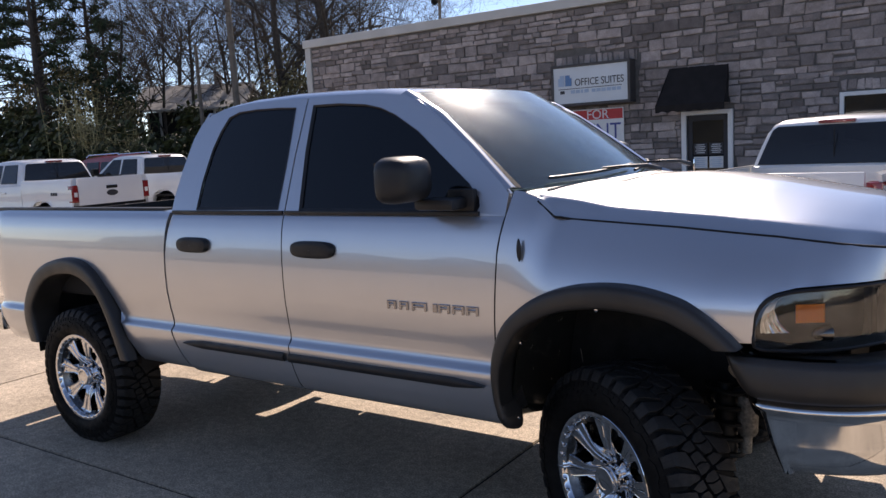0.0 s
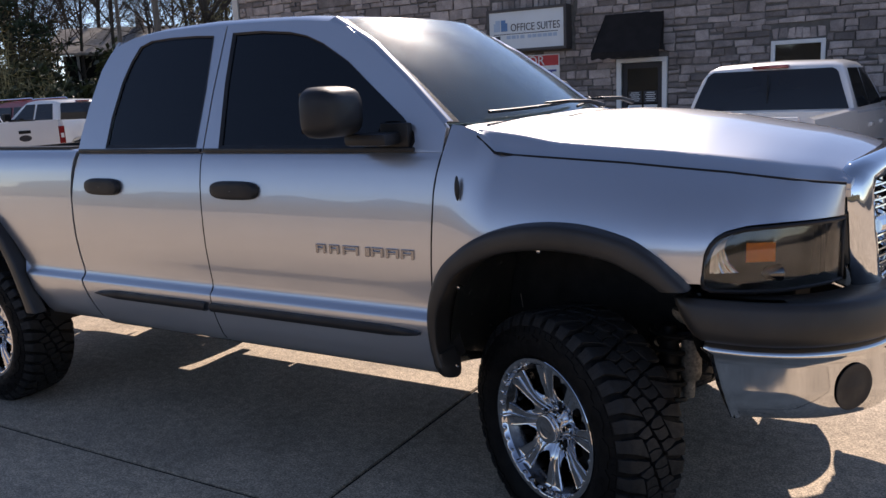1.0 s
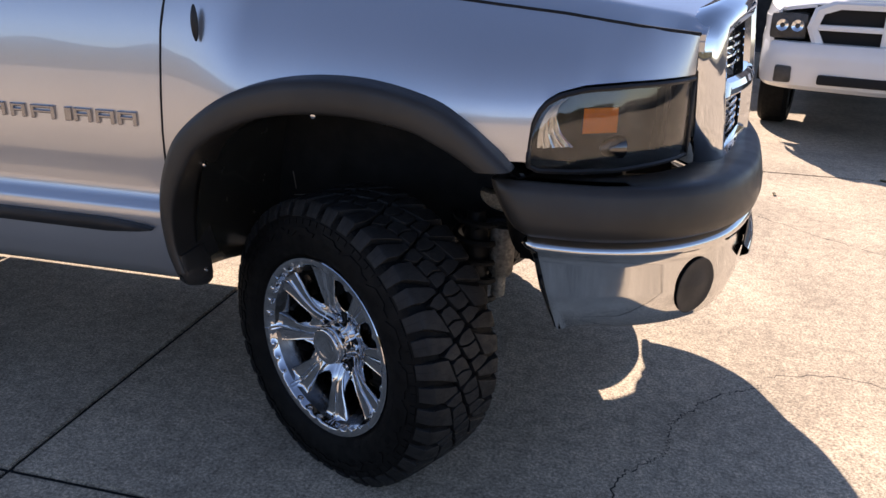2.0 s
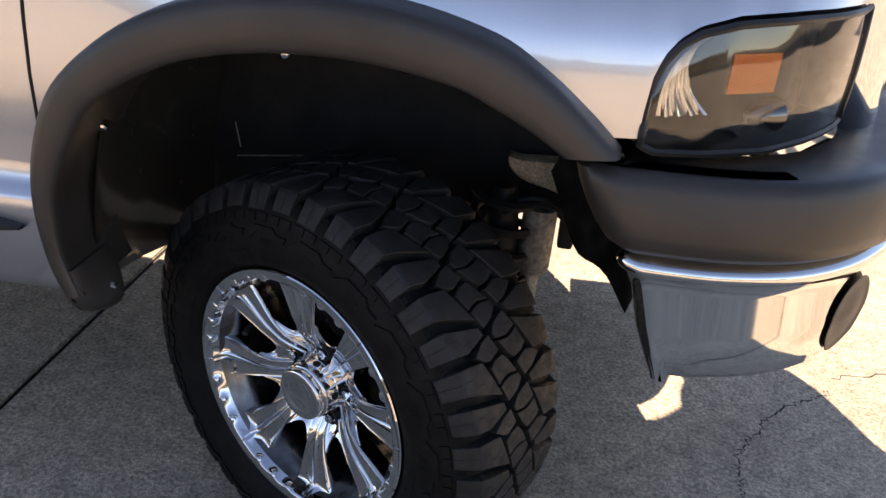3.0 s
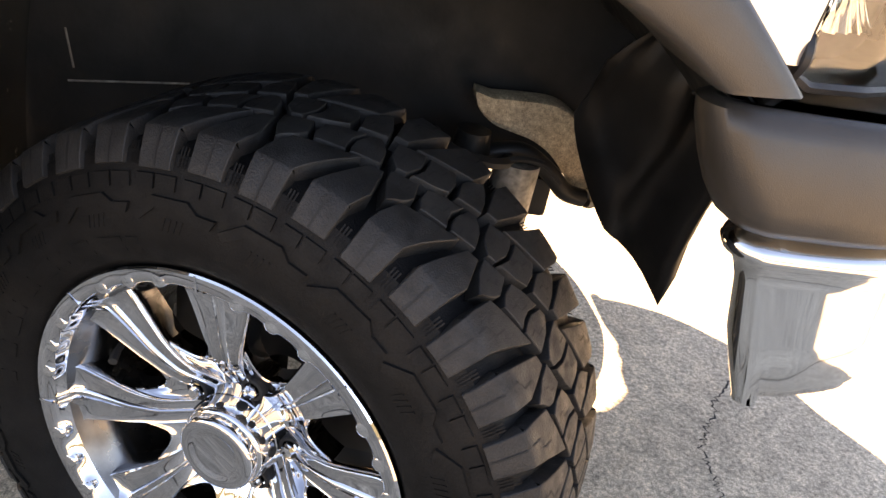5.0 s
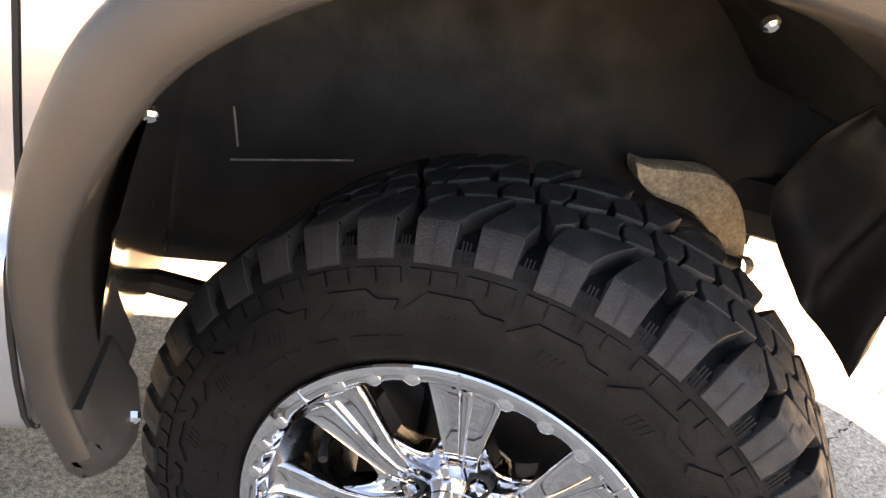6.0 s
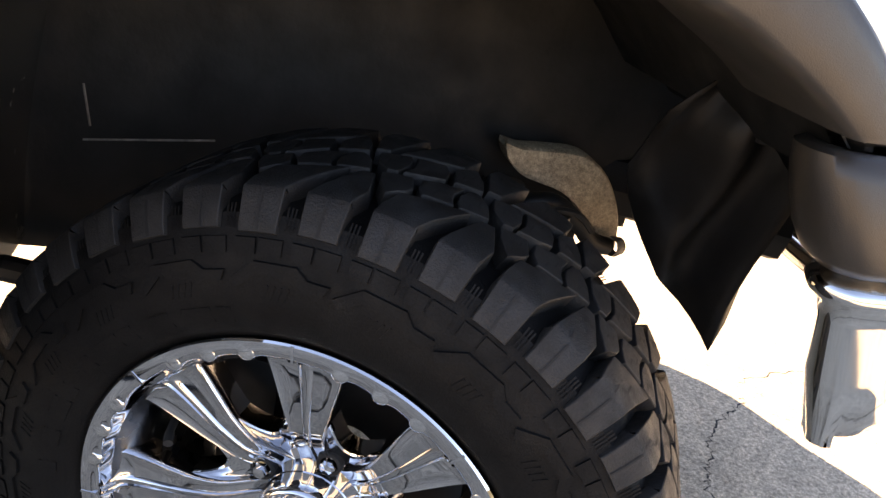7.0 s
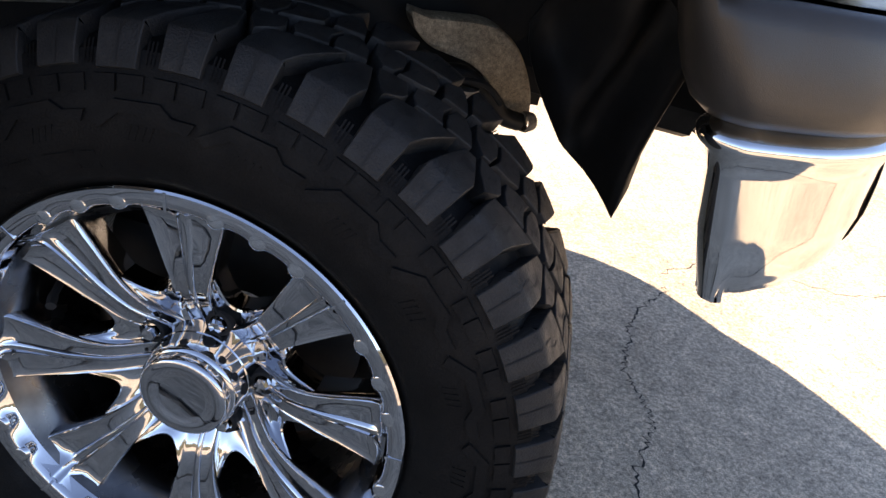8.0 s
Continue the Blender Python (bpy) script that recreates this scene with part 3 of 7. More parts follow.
def raw_stud():
    if not STUD:
        v, f = lathe([(-0.004, 0.0118), (0.0002, 0.0104), (0.0008, 0.0085), (0.0011, 0.0050), (0.0012, 0.0002)], 14)
        me = bpy.data.meshes.new("lip_bolt")
        me.from_pydata(v, [], f)
        me.materials.append(CHROME)
        me.polygons.foreach_set("use_smooth", [True] * len(me.polygons))
        STUD.append(me)
    return STUD[0]


NUT = []


def lug_mesh():
    if not NUT:
        v, f = lathe([(0.0, 0.0105), (0.020, 0.0105), (0.025, 0.008), (0.026, 0.0003)], 6)
        me = bpy.data.meshes.new("lug_nut")
        me.from_pydata(v, [], f)
        me.materials.append(CHROME)
        NUT.append(me)
    return NUT[0]


def make_wheel(owner, centre, yaw, turn, flat, s):
    """s = -1 for the near side (outwards is -y)."""
    w = new("wheel")
    w.parent = owner
    base = Matrix.Rotation(radians(180 if s < 0 else 0), 4, "Z")
    w.matrix_basis = Matrix.Translation(centre) @ Matrix.Rotation(radians(yaw), 4, "Z") @ base
    make_tyre(w, flat, 1.04 if abs(yaw) < 1 else TYRE_SCALE)
    make_rim(w, turn)
    return w


truck = thing("pickup_truck", "lifted silver crew-cab pickup with black fender flares and chunky tyres", "pickup truck")
STEER = -27.6
LIP = Vector((-0.0135, -0.968, 0.418))
OUT = Vector((-math.sin(radians(-STEER)), -math.cos(radians(-STEER)), 0))
front_c = LIP - OUT * 0.142
make_wheel(truck, front_c, STEER, radians(84.6), 0.417, -1)
make_wheel(truck, (-front_c.x * 0.2 + 0.02, -front_c.y, 0.418), STEER, radians(70), 0.417, 1)
make_wheel(truck, (-3.578, -0.888, 0.425), 0, radians(100), 0.424, -1)
make_wheel(truck, (-3.578, 0.888, 0.425), 0, radians(60), 0.424, 1)


# ---- silver pickup: body ----
BELT = 1.49
SIDE = [(1.495, -0.930), (1.480, -0.948), (1.45, -0.962), (1.40, -0.976), (1.33, -0.990), (1.25, -0.999), (1.15, -1.004), (1.05, -1.003), (0.95, -0.994), (0.88, -0.985), (0.852, -0.986),
        (0.836, -0.996), (0.824, -1.010), (0.812, -1.014), (0.790, -1.013), (0.74, -1.006), (0.68, -0.990), (0.62, -0.968), (0.585, -0.945), (0.565, -0.915)]


def side_y(z, prof=SIDE):
    return ramp(-z, [(-a, b) for a, b in prof])


def seam_front(z):
    return ramp(z, [(0.565, -0.482), (0.84, -0.468), (1.26, -0.440), (1.36, -0.435), (1.50, -0.410), (1.60, -0.395)])


def seam_mid(z):
    return ramp(z, [(0.565, -1.655), (0.62, -1.662), (0.856, -1.678), (1.2, -1.686), (1.49, -1.700)])


def seam_rear(z):
    return ramp(z, [(0.565, -2.51), (0.65, -2.555), (0.80, -2.606), (1.0, -2.625), (1.26, -2.626), (1.40, -2.605), (1.49, -2.585)])


def arch(x, cx, w, top, foot, power=2.6):
    """Height of a wheel opening's edge at x, or None outside it."""
    u = abs(x - cx) / w
    return None if u >= 1 else foot + (top - foot) * (1 - u ** power) ** (1 / power)


GAP = 0.0036


def pillar_y(x, z):
    return -0.945 + 0.42 * max(0.0, z - BELT)


def nose_y(x, y, z):
    """Pulls the fender in towards the nose, in plan."""
    lim = ramp(x, [(0.20, -1.005), (0.30, -1.003), (0.45, -0.995), (0.57, -0.972), (0.68, -0.942), (0.79, -0.880), (0.88, -0.798), (0.94, -0.722), (0.975, -0.650)])
    return lim


def hood_edge_z(x):
    return ramp(x, [(-0.47, 1.590), (-0.40, 1.580), (-0.30, 1.545), (-0.22, 1.470), (0.277, 1.436), (0.63, 1.400), (0.97, 1.350)])


def hood_edge_y(x):
    return ramp(x, [(-0.5, -0.900), (-0.30, -0.882), (-0.20, -0.872), (0.1, -0.862), (0.3, -0.850), (0.5, -0.828), (0.7, -0.790), (0.85, -0.735), (0.98, -0.640)])


def fender_profile(x):
    zt, yt = hood_edge_z(x), hood_edge_y(x)
    rows = [(zt - 0.010, yt + 0.012), (zt, yt)]
    for f in (0.05, 0.14, 0.26, 0.40, 0.56, 0.74, 0.88, 1.0):
        rows.append((zt - (zt - 1.13) * f, yt + (-1.004 - yt) * math.sin(f * math.pi / 2) ** 0.95))
    rows += [(1.05, -1.003), (0.95, -0.994), (0.88, -0.985), (0.852, -0.986), (0.836, -0.996), (0.824, -1.010), (0.81, -1.014), (0.74, -1.006), (0.68, -0.990), (0.62, -0.968), (0.58, -0.94)]
    return rows


def front_arch(x):
    if x > 0.50:
        return ramp(x, [(0.50, 1.045), (0.60, 1.045)])
    a = arch(x, 0.06, 0.505, 1.185, 0.50)
    return max(a or 0.0, 1.055) if x > 0.34 else a


def rear_arch(x):
    return arch(x, -3.58, 0.51, 1.155, 0.50)


def lamp_cut(x):
    """Lower edge of the fender over the wheel and over the headlamp."""
    if x < 0.572:
        return front_arch(x)
    return ramp(x, [(0.572, 1.045), (0.5725, 1.085), (0.578, 1.145), (0.590, 1.178), (0.610, 1.203), (0.640, 1.222), (0.70, 1.238), (0.80, 1.244), (0.975, 1.246)])


def bed_profile():
    return [(1.470, -0.880), (1.500, -0.885), (1.503, -0.925), (1.490, -0.958), (1.45, -0.978), (1.38, -0.990), (1.28, -0.998), (1.15, -1.004), (1.05, -1.003), (0.95, -0.994), (0.88, -0.985), (0.852, -0.986),
            (0.836, -0.996), (0.824, -1.010), (0.812, -1.014), (0.790, -1.013), (0.74, -1.006), (0.68, -0.990), (0.62, -0.968), (0.59, -0.945)]


def flare(parent, outer, inner, s, wide, label):
    """A black wheel-arch flare swept along the opening between two curves in x, z."""
    o, i = spline(outer, 7), spline(inner, 7)
    n = 64
    pick = lambda c, t: np.array([np.interp(t, np.linspace(0, 1, len(c)), c[:, k]) for k in (0, 1)])
    rows = []
    for k in range(n + 1):
        t = k / n
        a, b = pick(o, t), pick(i, t)
        row = []
        for f, y in ((-0.02, -0.985), (0.0, -1.004), (0.010, -1.0 - wide * 0.55), (0.040, -1.0 - wide * 0.80), (0.11, -1.0 - wide * 0.93), (0.30, -1.0 - wide), (0.60, -1.0 - wide * 1.02), (0.86, -1.0 - wide), (0.945, -1.0 - wide * 0.93), (0.985, -1.0 - wide * 0.75), (1.0, -1.0 - wide * 0.4), (1.01, -0.985), (1.02, -0.94), (1.03, -0.89), (1.0, -0.86)):
            p = a + (b - a) * f
            row.append((p[0], y * -s, p[1]))
        rows.append(row)
    ob = build("fender_flare", *lattice(rows), FADED, parent, label, angle=60)
    return ob


FRONT_O = [(-0.424, 0.640), (-0.450, 0.720), (-0.460, 0.85), (-0.432, 0.975), (-0.372, 1.074), (-0.235, 1.174), (-0.06, 1.226), (0.14, 1.233), (0.32, 1.197), (0.42, 1.143), (0.49, 1.085), (0.545, 1.034)]
FRONT_I = [(-0.392, 0.650), (-0.416, 0.735), (-0.413, 0.845), (-0.372, 0.948), (-0.305, 1.035), (-0.175, 1.105), (-0.03, 1.136), (0.125, 1.139), (0.27, 1.118), (0.345, 1.088), (0.405, 1.058), (0.452, 1.028)]
REAR_O = [(-3.005, 0.600), (-3.055, 0.70), (-3.16, 0.93), (-3.27, 1.085), (-3.39, 1.170), (-3.54, 1.204), (-3.69, 1.197), (-3.87, 1.148), (-4.02, 1.05), (-4.13, 0.89), (-4.15, 0.76), (-4.11, 0.62)]
REAR_I = [(-3.095, 0.600), (-3.130, 0.70), (-3.20, 0.86), (-3.28, 0.985), (-3.39, 1.065), (-3.51, 1.100), (-3.64, 1.100), (-3.78, 1.074), (-3.90, 1.01), (-4.02, 0.88), (-4.04, 0.77), (-4.00, 0.62)]


def bolt_head(parent, p, d, r=0.009):
    g = Geo()
    p, d = Vector(p), Vector(d).normalized()
    g.add(*tube([p - d * 0.004, p + d * 0.003, p + d * 0.006], [r, r, r * 0.6], 8))
    return g.out("flare_bolt", CHROME, parent)


REAR_WIN = [(-2.386, 1.505), (-1.748, 1.507), (-1.757, 1.766), (-1.778, 2.025), (-1.90, 2.033), (-2.078, 2.036), (-2.215, 2.030), (-2.290, 2.005), (-2.335, 1.93), (-2.368, 1.834), (-2.390, 1.66)]
FRONT_WIN = [(-1.600, 1.503), (-0.555, 1.498), (-0.545, 1.525), (-0.556, 1.560), (-0.62, 1.622), (-0.794, 1.748), (-0.946, 1.860), (-1.098, 1.944), (-1.20, 1.985), (-1.30, 2.008), (-1.479, 2.026), (-1.655, 2.029), (-1.640, 1.79)]


def roof_z(x):
    return ramp(x, [(-2.60, 1.97), (-2.55, 2.03), (-2.47, 2.075), (-2.35, 2.100), (-2.17, 2.117), (-1.83, 2.124), (-1.6, 2.118), (-1.3, 2.104), (-1.04, 2.080), (-0.93, 2.062)])


def build_side(s):
    """All that stands on one side of the pickup; s = -1 is the passenger side."""
    near = s < 0
    sgn = -s
    # fender
    rows = []
    xs = np.concatenate([np.linspace(-0.445, 0.50, 44), np.linspace(0.52, 0.572, 4), 0.5726 + 0.3994 * np.linspace(0, 1, 30) ** 1.9])
    for x in xs:
        p = fender_profile(x)
        cut = lamp_cut(x)
        zs = [z for z, _ in p]
        if cut is not None and cut > zs[-1]:
            keep = [z for z in zs if z > cut + 0.004]
            zs = keep + [cut] * (len(zs) - len(keep))
        row = []
        for z in zs:
            yp = side_y(z, p[1:]) if z < p[1][0] else p[1][1]
            yt = p[1][1]
            y = yp + (nose_y(x, 0, z) + 1.005) * min(1.0, max(0.0, (yt - yp) / (yt + 1.005))) if x > 0.2 else yp
            if x < -0.20:
                w = min(1.0, max(0.0, 1 - (x + 0.445) / 0.24))
                w = w * w * (3 - 2 * w)
                flush = side_y(z) if z < 1.47 else -0.9545 + (yt + 0.9545) * min(1.0, (z - 1.47) / max(0.02, p[1][0] - 1.47))
                y = y * (1 - w) + flush * w
            xx = x + (seam_front(z) + GAP + 0.445) * max(0.0, 1 - (x + 0.445) / 0.4) if x < -0.04 else x
            row.append((xx, y * sgn, z))
        row[0] = (row[0][0], row[1][1] + 0.012 * sgn, row[1][2] - 0.03)
        rows.append(row)
    build("front_fender", *shell(rows, 0.014 * (1 if near else -1)), PAINT, truck, angle=50)
    # doors
    doors = []
    for nm, xa, xb in (("front_door", lambda z: seam_mid(z) + GAP, lambda z: seam_front(z) - GAP), ("rear_door", lambda z: seam_rear(z) + GAP, lambda z: seam_mid(z) - GAP)):
        rows = []
        for i in range(21):
            u = i / 20
            row = []
            for z, y in SIDE:
                # top of the door leans with the glass
                row.append((xa(z) * (1 - u) + xb(z) * u, y * sgn, z))
            rows.append(row)
        d = build(nm, *shell(rows, 0.02 * (1 if near else -1)), PAINT, truck, "silver door with a black pull handle", angle=50)
        doors.append(d)
    for nm, line in (("door_seam", seam_mid), ("door_seam", seam_front)):
        g = Geo()
        g.add(*tube([(line(z), (side_y(z) + 0.0030) * sgn, z) for z in np.linspace(0.575, 1.488, 40)], 0.0044, 6))
        g.out(nm, DARK, truck)
    # bed side
    rows = []
    bp = bed_profile()
    for i in range(97):
        u = i / 96
        xm = seam_rear(1.0) * (1 - u) - 4.62 * u
        cut = rear_arch(xm)
        zs = [z for z, _ in bp]
        if cut is not None and cut > zs[-1]:
            keep = [z for z in zs if z > cut + 0.004]
            zs = keep + [cut] * (len(zs) - len(keep))
        row = []
        for j, z in enumerate(zs):
            x = (seam_rear(z) - 0.010) * (1 - u) + (-4.62) * u
            y = bp[j][1] if j < 3 else side_y(z, bp[2:])
            y += 0.05 * max(0.0, (-4.40 - x) / 0.22) ** 2
            row.append((x, y * sgn, z))
        rows.append(row)
    bedside = build("bed_side", *shell(rows, 0.03 * (1 if near else -1)), PAINT, truck, angle=50)
    # inner bed wall and rail cap
    g = Geo()
    g.add(*raw(box((-4.60, 0.80 if not near else -0.87, 0.95), (-2.66, 0.87 if not near else -0.80, 1.496))))
    g.out("bed_inner_wall", DARK, truck, smooth=False)
    g = Geo()
    lo, hi = sorted((0.865 * s, 0.93 * s))
    g.add(*raw(box((-4.58, lo, 1.497), (-2.68, hi, 1.515), 0.006)))
    g.out("rail_cap", PLASTIC, bedside, "black bed rail cap")
    # glasshouse: two door frames, each with its pane
    for win, door in ((REAR_WIN, doors[1]), (FRONT_WIN, doors[0])):
        if win is REAR_WIN:
            outer = [(-2.600, 1.485), (-1.704, 1.485), (-1.712, 1.765), (-1.707, 2.065), (-1.95, 2.075), (-2.17, 2.072), (-2.35, 2.055), (-2.45, 2.025), (-2.51, 1.985), (-2.555, 1.90), (-2.590, 1.72), (-2.602, 1.58)]
        else:
            outer = [(-1.696, 1.485), (-0.415, 1.485), (-0.412, 1.575), (-0.46, 1.620), (-0.66, 1.785), (-0.85, 1.925), (-0.98, 2.005), (-1.08, 2.037), (-1.30, 2.060), (-1.50, 2.067), (-1.699, 2.066), (-1.704, 1.765)]
        fr = part("window_frame", plate(outer, [list(reversed(win))], pillar_y, -0.03, -s if s < 0 else -1), PAINT, door, smooth=False) if near else part("window_frame", plate(outer, [list(reversed(win))], pillar_y, -0.03, -1), PAINT, door, smooth=False)
        # rubber surround
        ring = np.array(win)
        c = ring.mean(0)
        inn = c + (ring - c) * np.array([0.972, 0.955])
        vv, ff = [], []
        n = len(win)
        for x, z in ring:
            vv.append((x, (pillar_y(x, z) - 0.003) * sgn, z))
        for x, z in inn:
            vv.append((x, (pillar_y(x, z) + 0.004) * sgn, z))
        ff = [(i, (i + 1) % n, n + (i + 1) % n, n + i) for i in range(n)]
        build("window_seal", vv, ff, PLASTIC, door, smooth=False)
        pane = [(x, (pillar_y(x, z) + 0.010) * sgn, z) for x, z in (c + (ring - c) * 0.985)]
        pane += [(x, y - 0.004 * s, z) for x, y, z in pane]
        build("window_pane", pane, [tuple(range(n)), tuple(reversed(range(n, 2 * n)))] + [(i, (i + 1) % n, n + (i + 1) % n, n + i) for i in range(n)], GLASS_DARK, door, "dark tinted glass", smooth=False)
    # weather strip along the belt
    for (x0, x1), d in (((-2.585, -1.708), doors[1]), ((-1.690, -0.54), doors[0])):
        g = Geo()
        g.add(*raw(box((x0, *sorted((0.925 * s, 0.954 * s))[:1], 1.484), (x1, sorted((0.925 * s, 0.954 * s))[1], 1.503), 0.004)))
        g.out("belt_strip", PLASTIC, d)
    # handles, mouldings
    for (x0, x1), d in (((-2.503, -2.240), doors[1]), ((-1.620, -1.330), doors[0])):
        g = Geo()
        pts = []
        xm, zm = (x0 + x1) / 2, 1.318
        for r, (k, y) in enumerate(((1.0, -0.9955), (0.97, -1.008), (0.90, -1.018), (0.75, -1.022), (0.5, -1.023), (0.02, -1.0235))):
            ring = []
            for q in range(28):
                a = 2 * math.pi * q / 28
                ex = abs(math.cos(a)) ** 0.55 * math.copysign(1, math.cos(a))
                ez = abs(math.sin(a)) ** 0.75 * math.copysign(1, math.sin(a))
                ring.append((xm + ex * k * (x1 - x0) / 2, y * sgn, zm + ez * k * 0.043))
            pts.append(ring)
        g.add(*lattice(pts, close_v=True))
        g.out("door_handle", PLASTIC, d, "black plastic pull handle")
    for x0, x1, d in ((-2.50, -1.705, doors[1]), (-1.672, -0.512, doors[0])):
        rows = []
        for i in range(31):
            u = i / 30
            x = x0 + (x1 - x0) * u
            edge = min(1.0, (u if d is doors[1] else 1.0) * (x1 - x0) / 0.16 + 0.02, (1 - u if d is doors[0] else 1.0) * (x1 - x0) / 0.16 + 0.02)
            h = 0.023 * math.sqrt(edge)
            zc = 0.760
            rows.append([(x, y * sgn, zc + q * h) for q, y in ((-1.0, -0.998), (-0.9, -1.022), (-0.4, -1.030), (0.3, -1.031), (0.85, -1.026), (1.0, -1.005))])
        build("side_moulding", *lattice(rows), PLASTIC, d, "black rub strip")
    # flares
    fo = flare(truck, FRONT_O, FRONT_I, s, 0.058, "matt black bolted front wheel-arch flare")
    # closed foot of the front flare, turned in behind the wheel
    rows = []
    for y, zb, xr, xf in ((-1.052, 0.632, -0.424, -0.396), (-1.044, 0.612, -0.427, -0.386), (-1.02, 0.594, -0.430, -0.380), (-0.99, 0.582, -0.430, -0.374), (-0.955, 0.574, -0.430, -0.370), (-0.938, 0.578, -0.428, -0.372), (-0.930, 0.592, -0.424, -0.378)):
        rows.append([(x, y * sgn, z) for x, z in ((xr, 0.70), (xr, zb + 0.03), (xr + 0.008, zb + 0.008), (xr + 0.022, zb), (xf - 0.014, zb + 0.002), (xf - 0.003, zb + 0.012), (xf, zb + 0.034), (xf - 0.004, 0.655), (-0.402, 0.70))])
    v, f = lattice(rows, close_v=True)
    m = len(rows[0])
    f = list(f) + [tuple(range(m))[::-1], tuple(range(len(v) - m, len(v)))]
    build("flare_foot", v, f, FADED, fo, angle=50)
    flare(truck, REAR_O, REAR_I, s, 0.055, "matt black rear wheel-arch flare")
    for x, z, y in ((-0.366, 0.950, -0.95), (-0.020, 1.117, -0.95), (0.185, 1.112, -0.95), (0.397, 1.074, -0.95), (-0.432, 0.750, -0.95), (-0.374, 0.632, -0.975)):
        bolt_head(fo, (x, y * sgn, z), (0.15, -0.7 * sgn, -0.5))
    # wheel wells
    for cx, wdt, top, y1 in ((0.06, 0.60, 1.19, -0.34), (-3.58, 0.58, 1.17, -0.42)):
        rows = []
        for i in range(33):
            a = math.pi * i / 32
            x = cx - math.cos(a) * (0.53 if cx > 0 and a < math.pi / 2 else wdt)
            foot = 0.665 if cx > 0 and a < math.pi / 2 else 0.52
            z = foot + (top - foot) * math.sin(a) ** 0.8
            if cx > 0 and x > 0.35:
                z = max(z, ramp(x, [(0.35, 1.0), (0.50, 0.96), (0.66, 0.93)]))
            rows.append([(x, y * sgn, z) for y in (-0.965, -0.93, -0.75, -0.55, y1)])
        build("wheel_well", *lattice(rows), LINER, truck, "dusty black plastic wheel-arch liner")
        # inner wall, carried down low to block light leaking from under the truck
        if cx > 0:
            edge = [(-0.60, 0.478), (-0.12, 0.478), (-0.12, 0.57), (0.18, 0.57), (0.18, 0.625), (cx + wdt, 0.625), (cx + wdt, 1.25), (-0.60, 1.25)]
        else:
            edge = [(cx - wdt, 0.478), (cx + wdt, 0.478), (cx + wdt, 1.25), (cx - wdt, 1.25)]
        m = len(edge)
        v = [(x, y * sgn, z) for y in (y1, y1 + 0.02) for x, z in edge]
        f = [tuple(range(m))[::-1], tuple(range(m, 2 * m))] + [(a, (a + 1) % m, (a + 1) % m + m, a + m) for a in range(m)]
        build("inner_well_wall", v, f, LINER, truck, smooth=False)
    # torn splash guard hanging ahead of the near front wheel
    rows = []
    for i in range(15 if near else 0):
        u = i / 14
        low = ramp(u, [(0, 0.86), (0.32, 0.735), (0.44, 0.698), (0.75, 0.644), (0.96, 0.585), (1.0, 0.645)])
        row = []
        for j in range(8):
            v = j / 7
            x = 0.44 + 0.21 * u + 0.11 * (1 - v) ** 1.5 * (1 - u) + 0.012 * math.sin(9 * v + 5 * u) * (1 - u)
            z = 1.08 + (low - 1.08) * v
            y = -0.70 - 0.06 * u - 0.03 * math.sin(5 * v) + 0.02 * math.sin(12 * u)
            row.append((x, y * sgn, z))
        rows.append(row)
    if near:
        build("splash_guard", *shell(rows, 0.004 * (1 if near else -1)), FLAP, truck, "torn black rubber splash guard", angle=180)
    # rear lower liner edge behind the wheel, glossy and dusty
    rows = []
    for i in range(13):
        u = i / 12
        row = []
        for j in range(15):
            v = j / 14
            y = -0.955 + 0.60 * v
            low = ramp(y, [(-0.955, 0.622), (-0.93, 0.614), (-0.84, 0.596), (-0.59, 0.535), (-0.44, 0.505), (-0.35, 0.50)])
            z = low + (1.02 - low) * u
            x = -0.437 + 0.070 * u * u + 0.024 * max(0.0, 1 - v / 0.36)
            row.append((x, y * sgn, z))
        rows.append(row)
    build("liner_skirt", *shell(rows, 0.006 * (1 if near else -1)), GLOSSY_LINER, truck, "dusty glossy liner skirt behind the front wheel")
    # mirror
    g = Geo()
    cx, cz, y0 = -0.79, 1.655, -1.14
    pts = []
    for k, y, dx in ((0.0, 0, -0.055), (0.70, 0, -0.055), (0.92, 0, -0.050), (0.99, 0, -0.035), (1.0, 0, -0.005), (0.98, 0, 0.03), (0.90, 0, 0.06), (0.72, 0, 0.082), (0.4, 0, 0.092), (0.0, 0, 0.094)):
        ring = []
        for q in range(28):
            a = 2 * math.pi * q / 28
            ey = abs(math.cos(a)) ** 0.5 * math.copysign(1, math.cos(a))
            ez = abs(math.sin(a)) ** 0.5 * math.copysign(1, math.sin(a))
            ring.append((cx + dx, (y0 + 0.135 * k * ey) * sgn, cz + 0.098 * k * ez))
        pts.append(ring)
    g.add(*lattice(pts, close_v=True))
    mir = g.out("side_mirror", PLASTIC, truck, "black folding door mirror")
    g = Geo()
    g.add(*raw(box((-0.80, *sorted((-0.93 * sgn, -1.06 * sgn))[:1], 1.515), (-0.60, sorted((-0.93 * sgn, -1.06 * sgn))[1], 1.565), 0.02)))
    g.add(*raw(box((-0.70, *sorted((-0.91 * sgn, -0.945 * sgn))[:1], 1.50), (-0.565, sorted((-0.91 * sgn, -0.945 * sgn))[1], 1.60), 0.01)))
    g.out("mirror_arm", PLASTIC, mir)
    g = Geo()
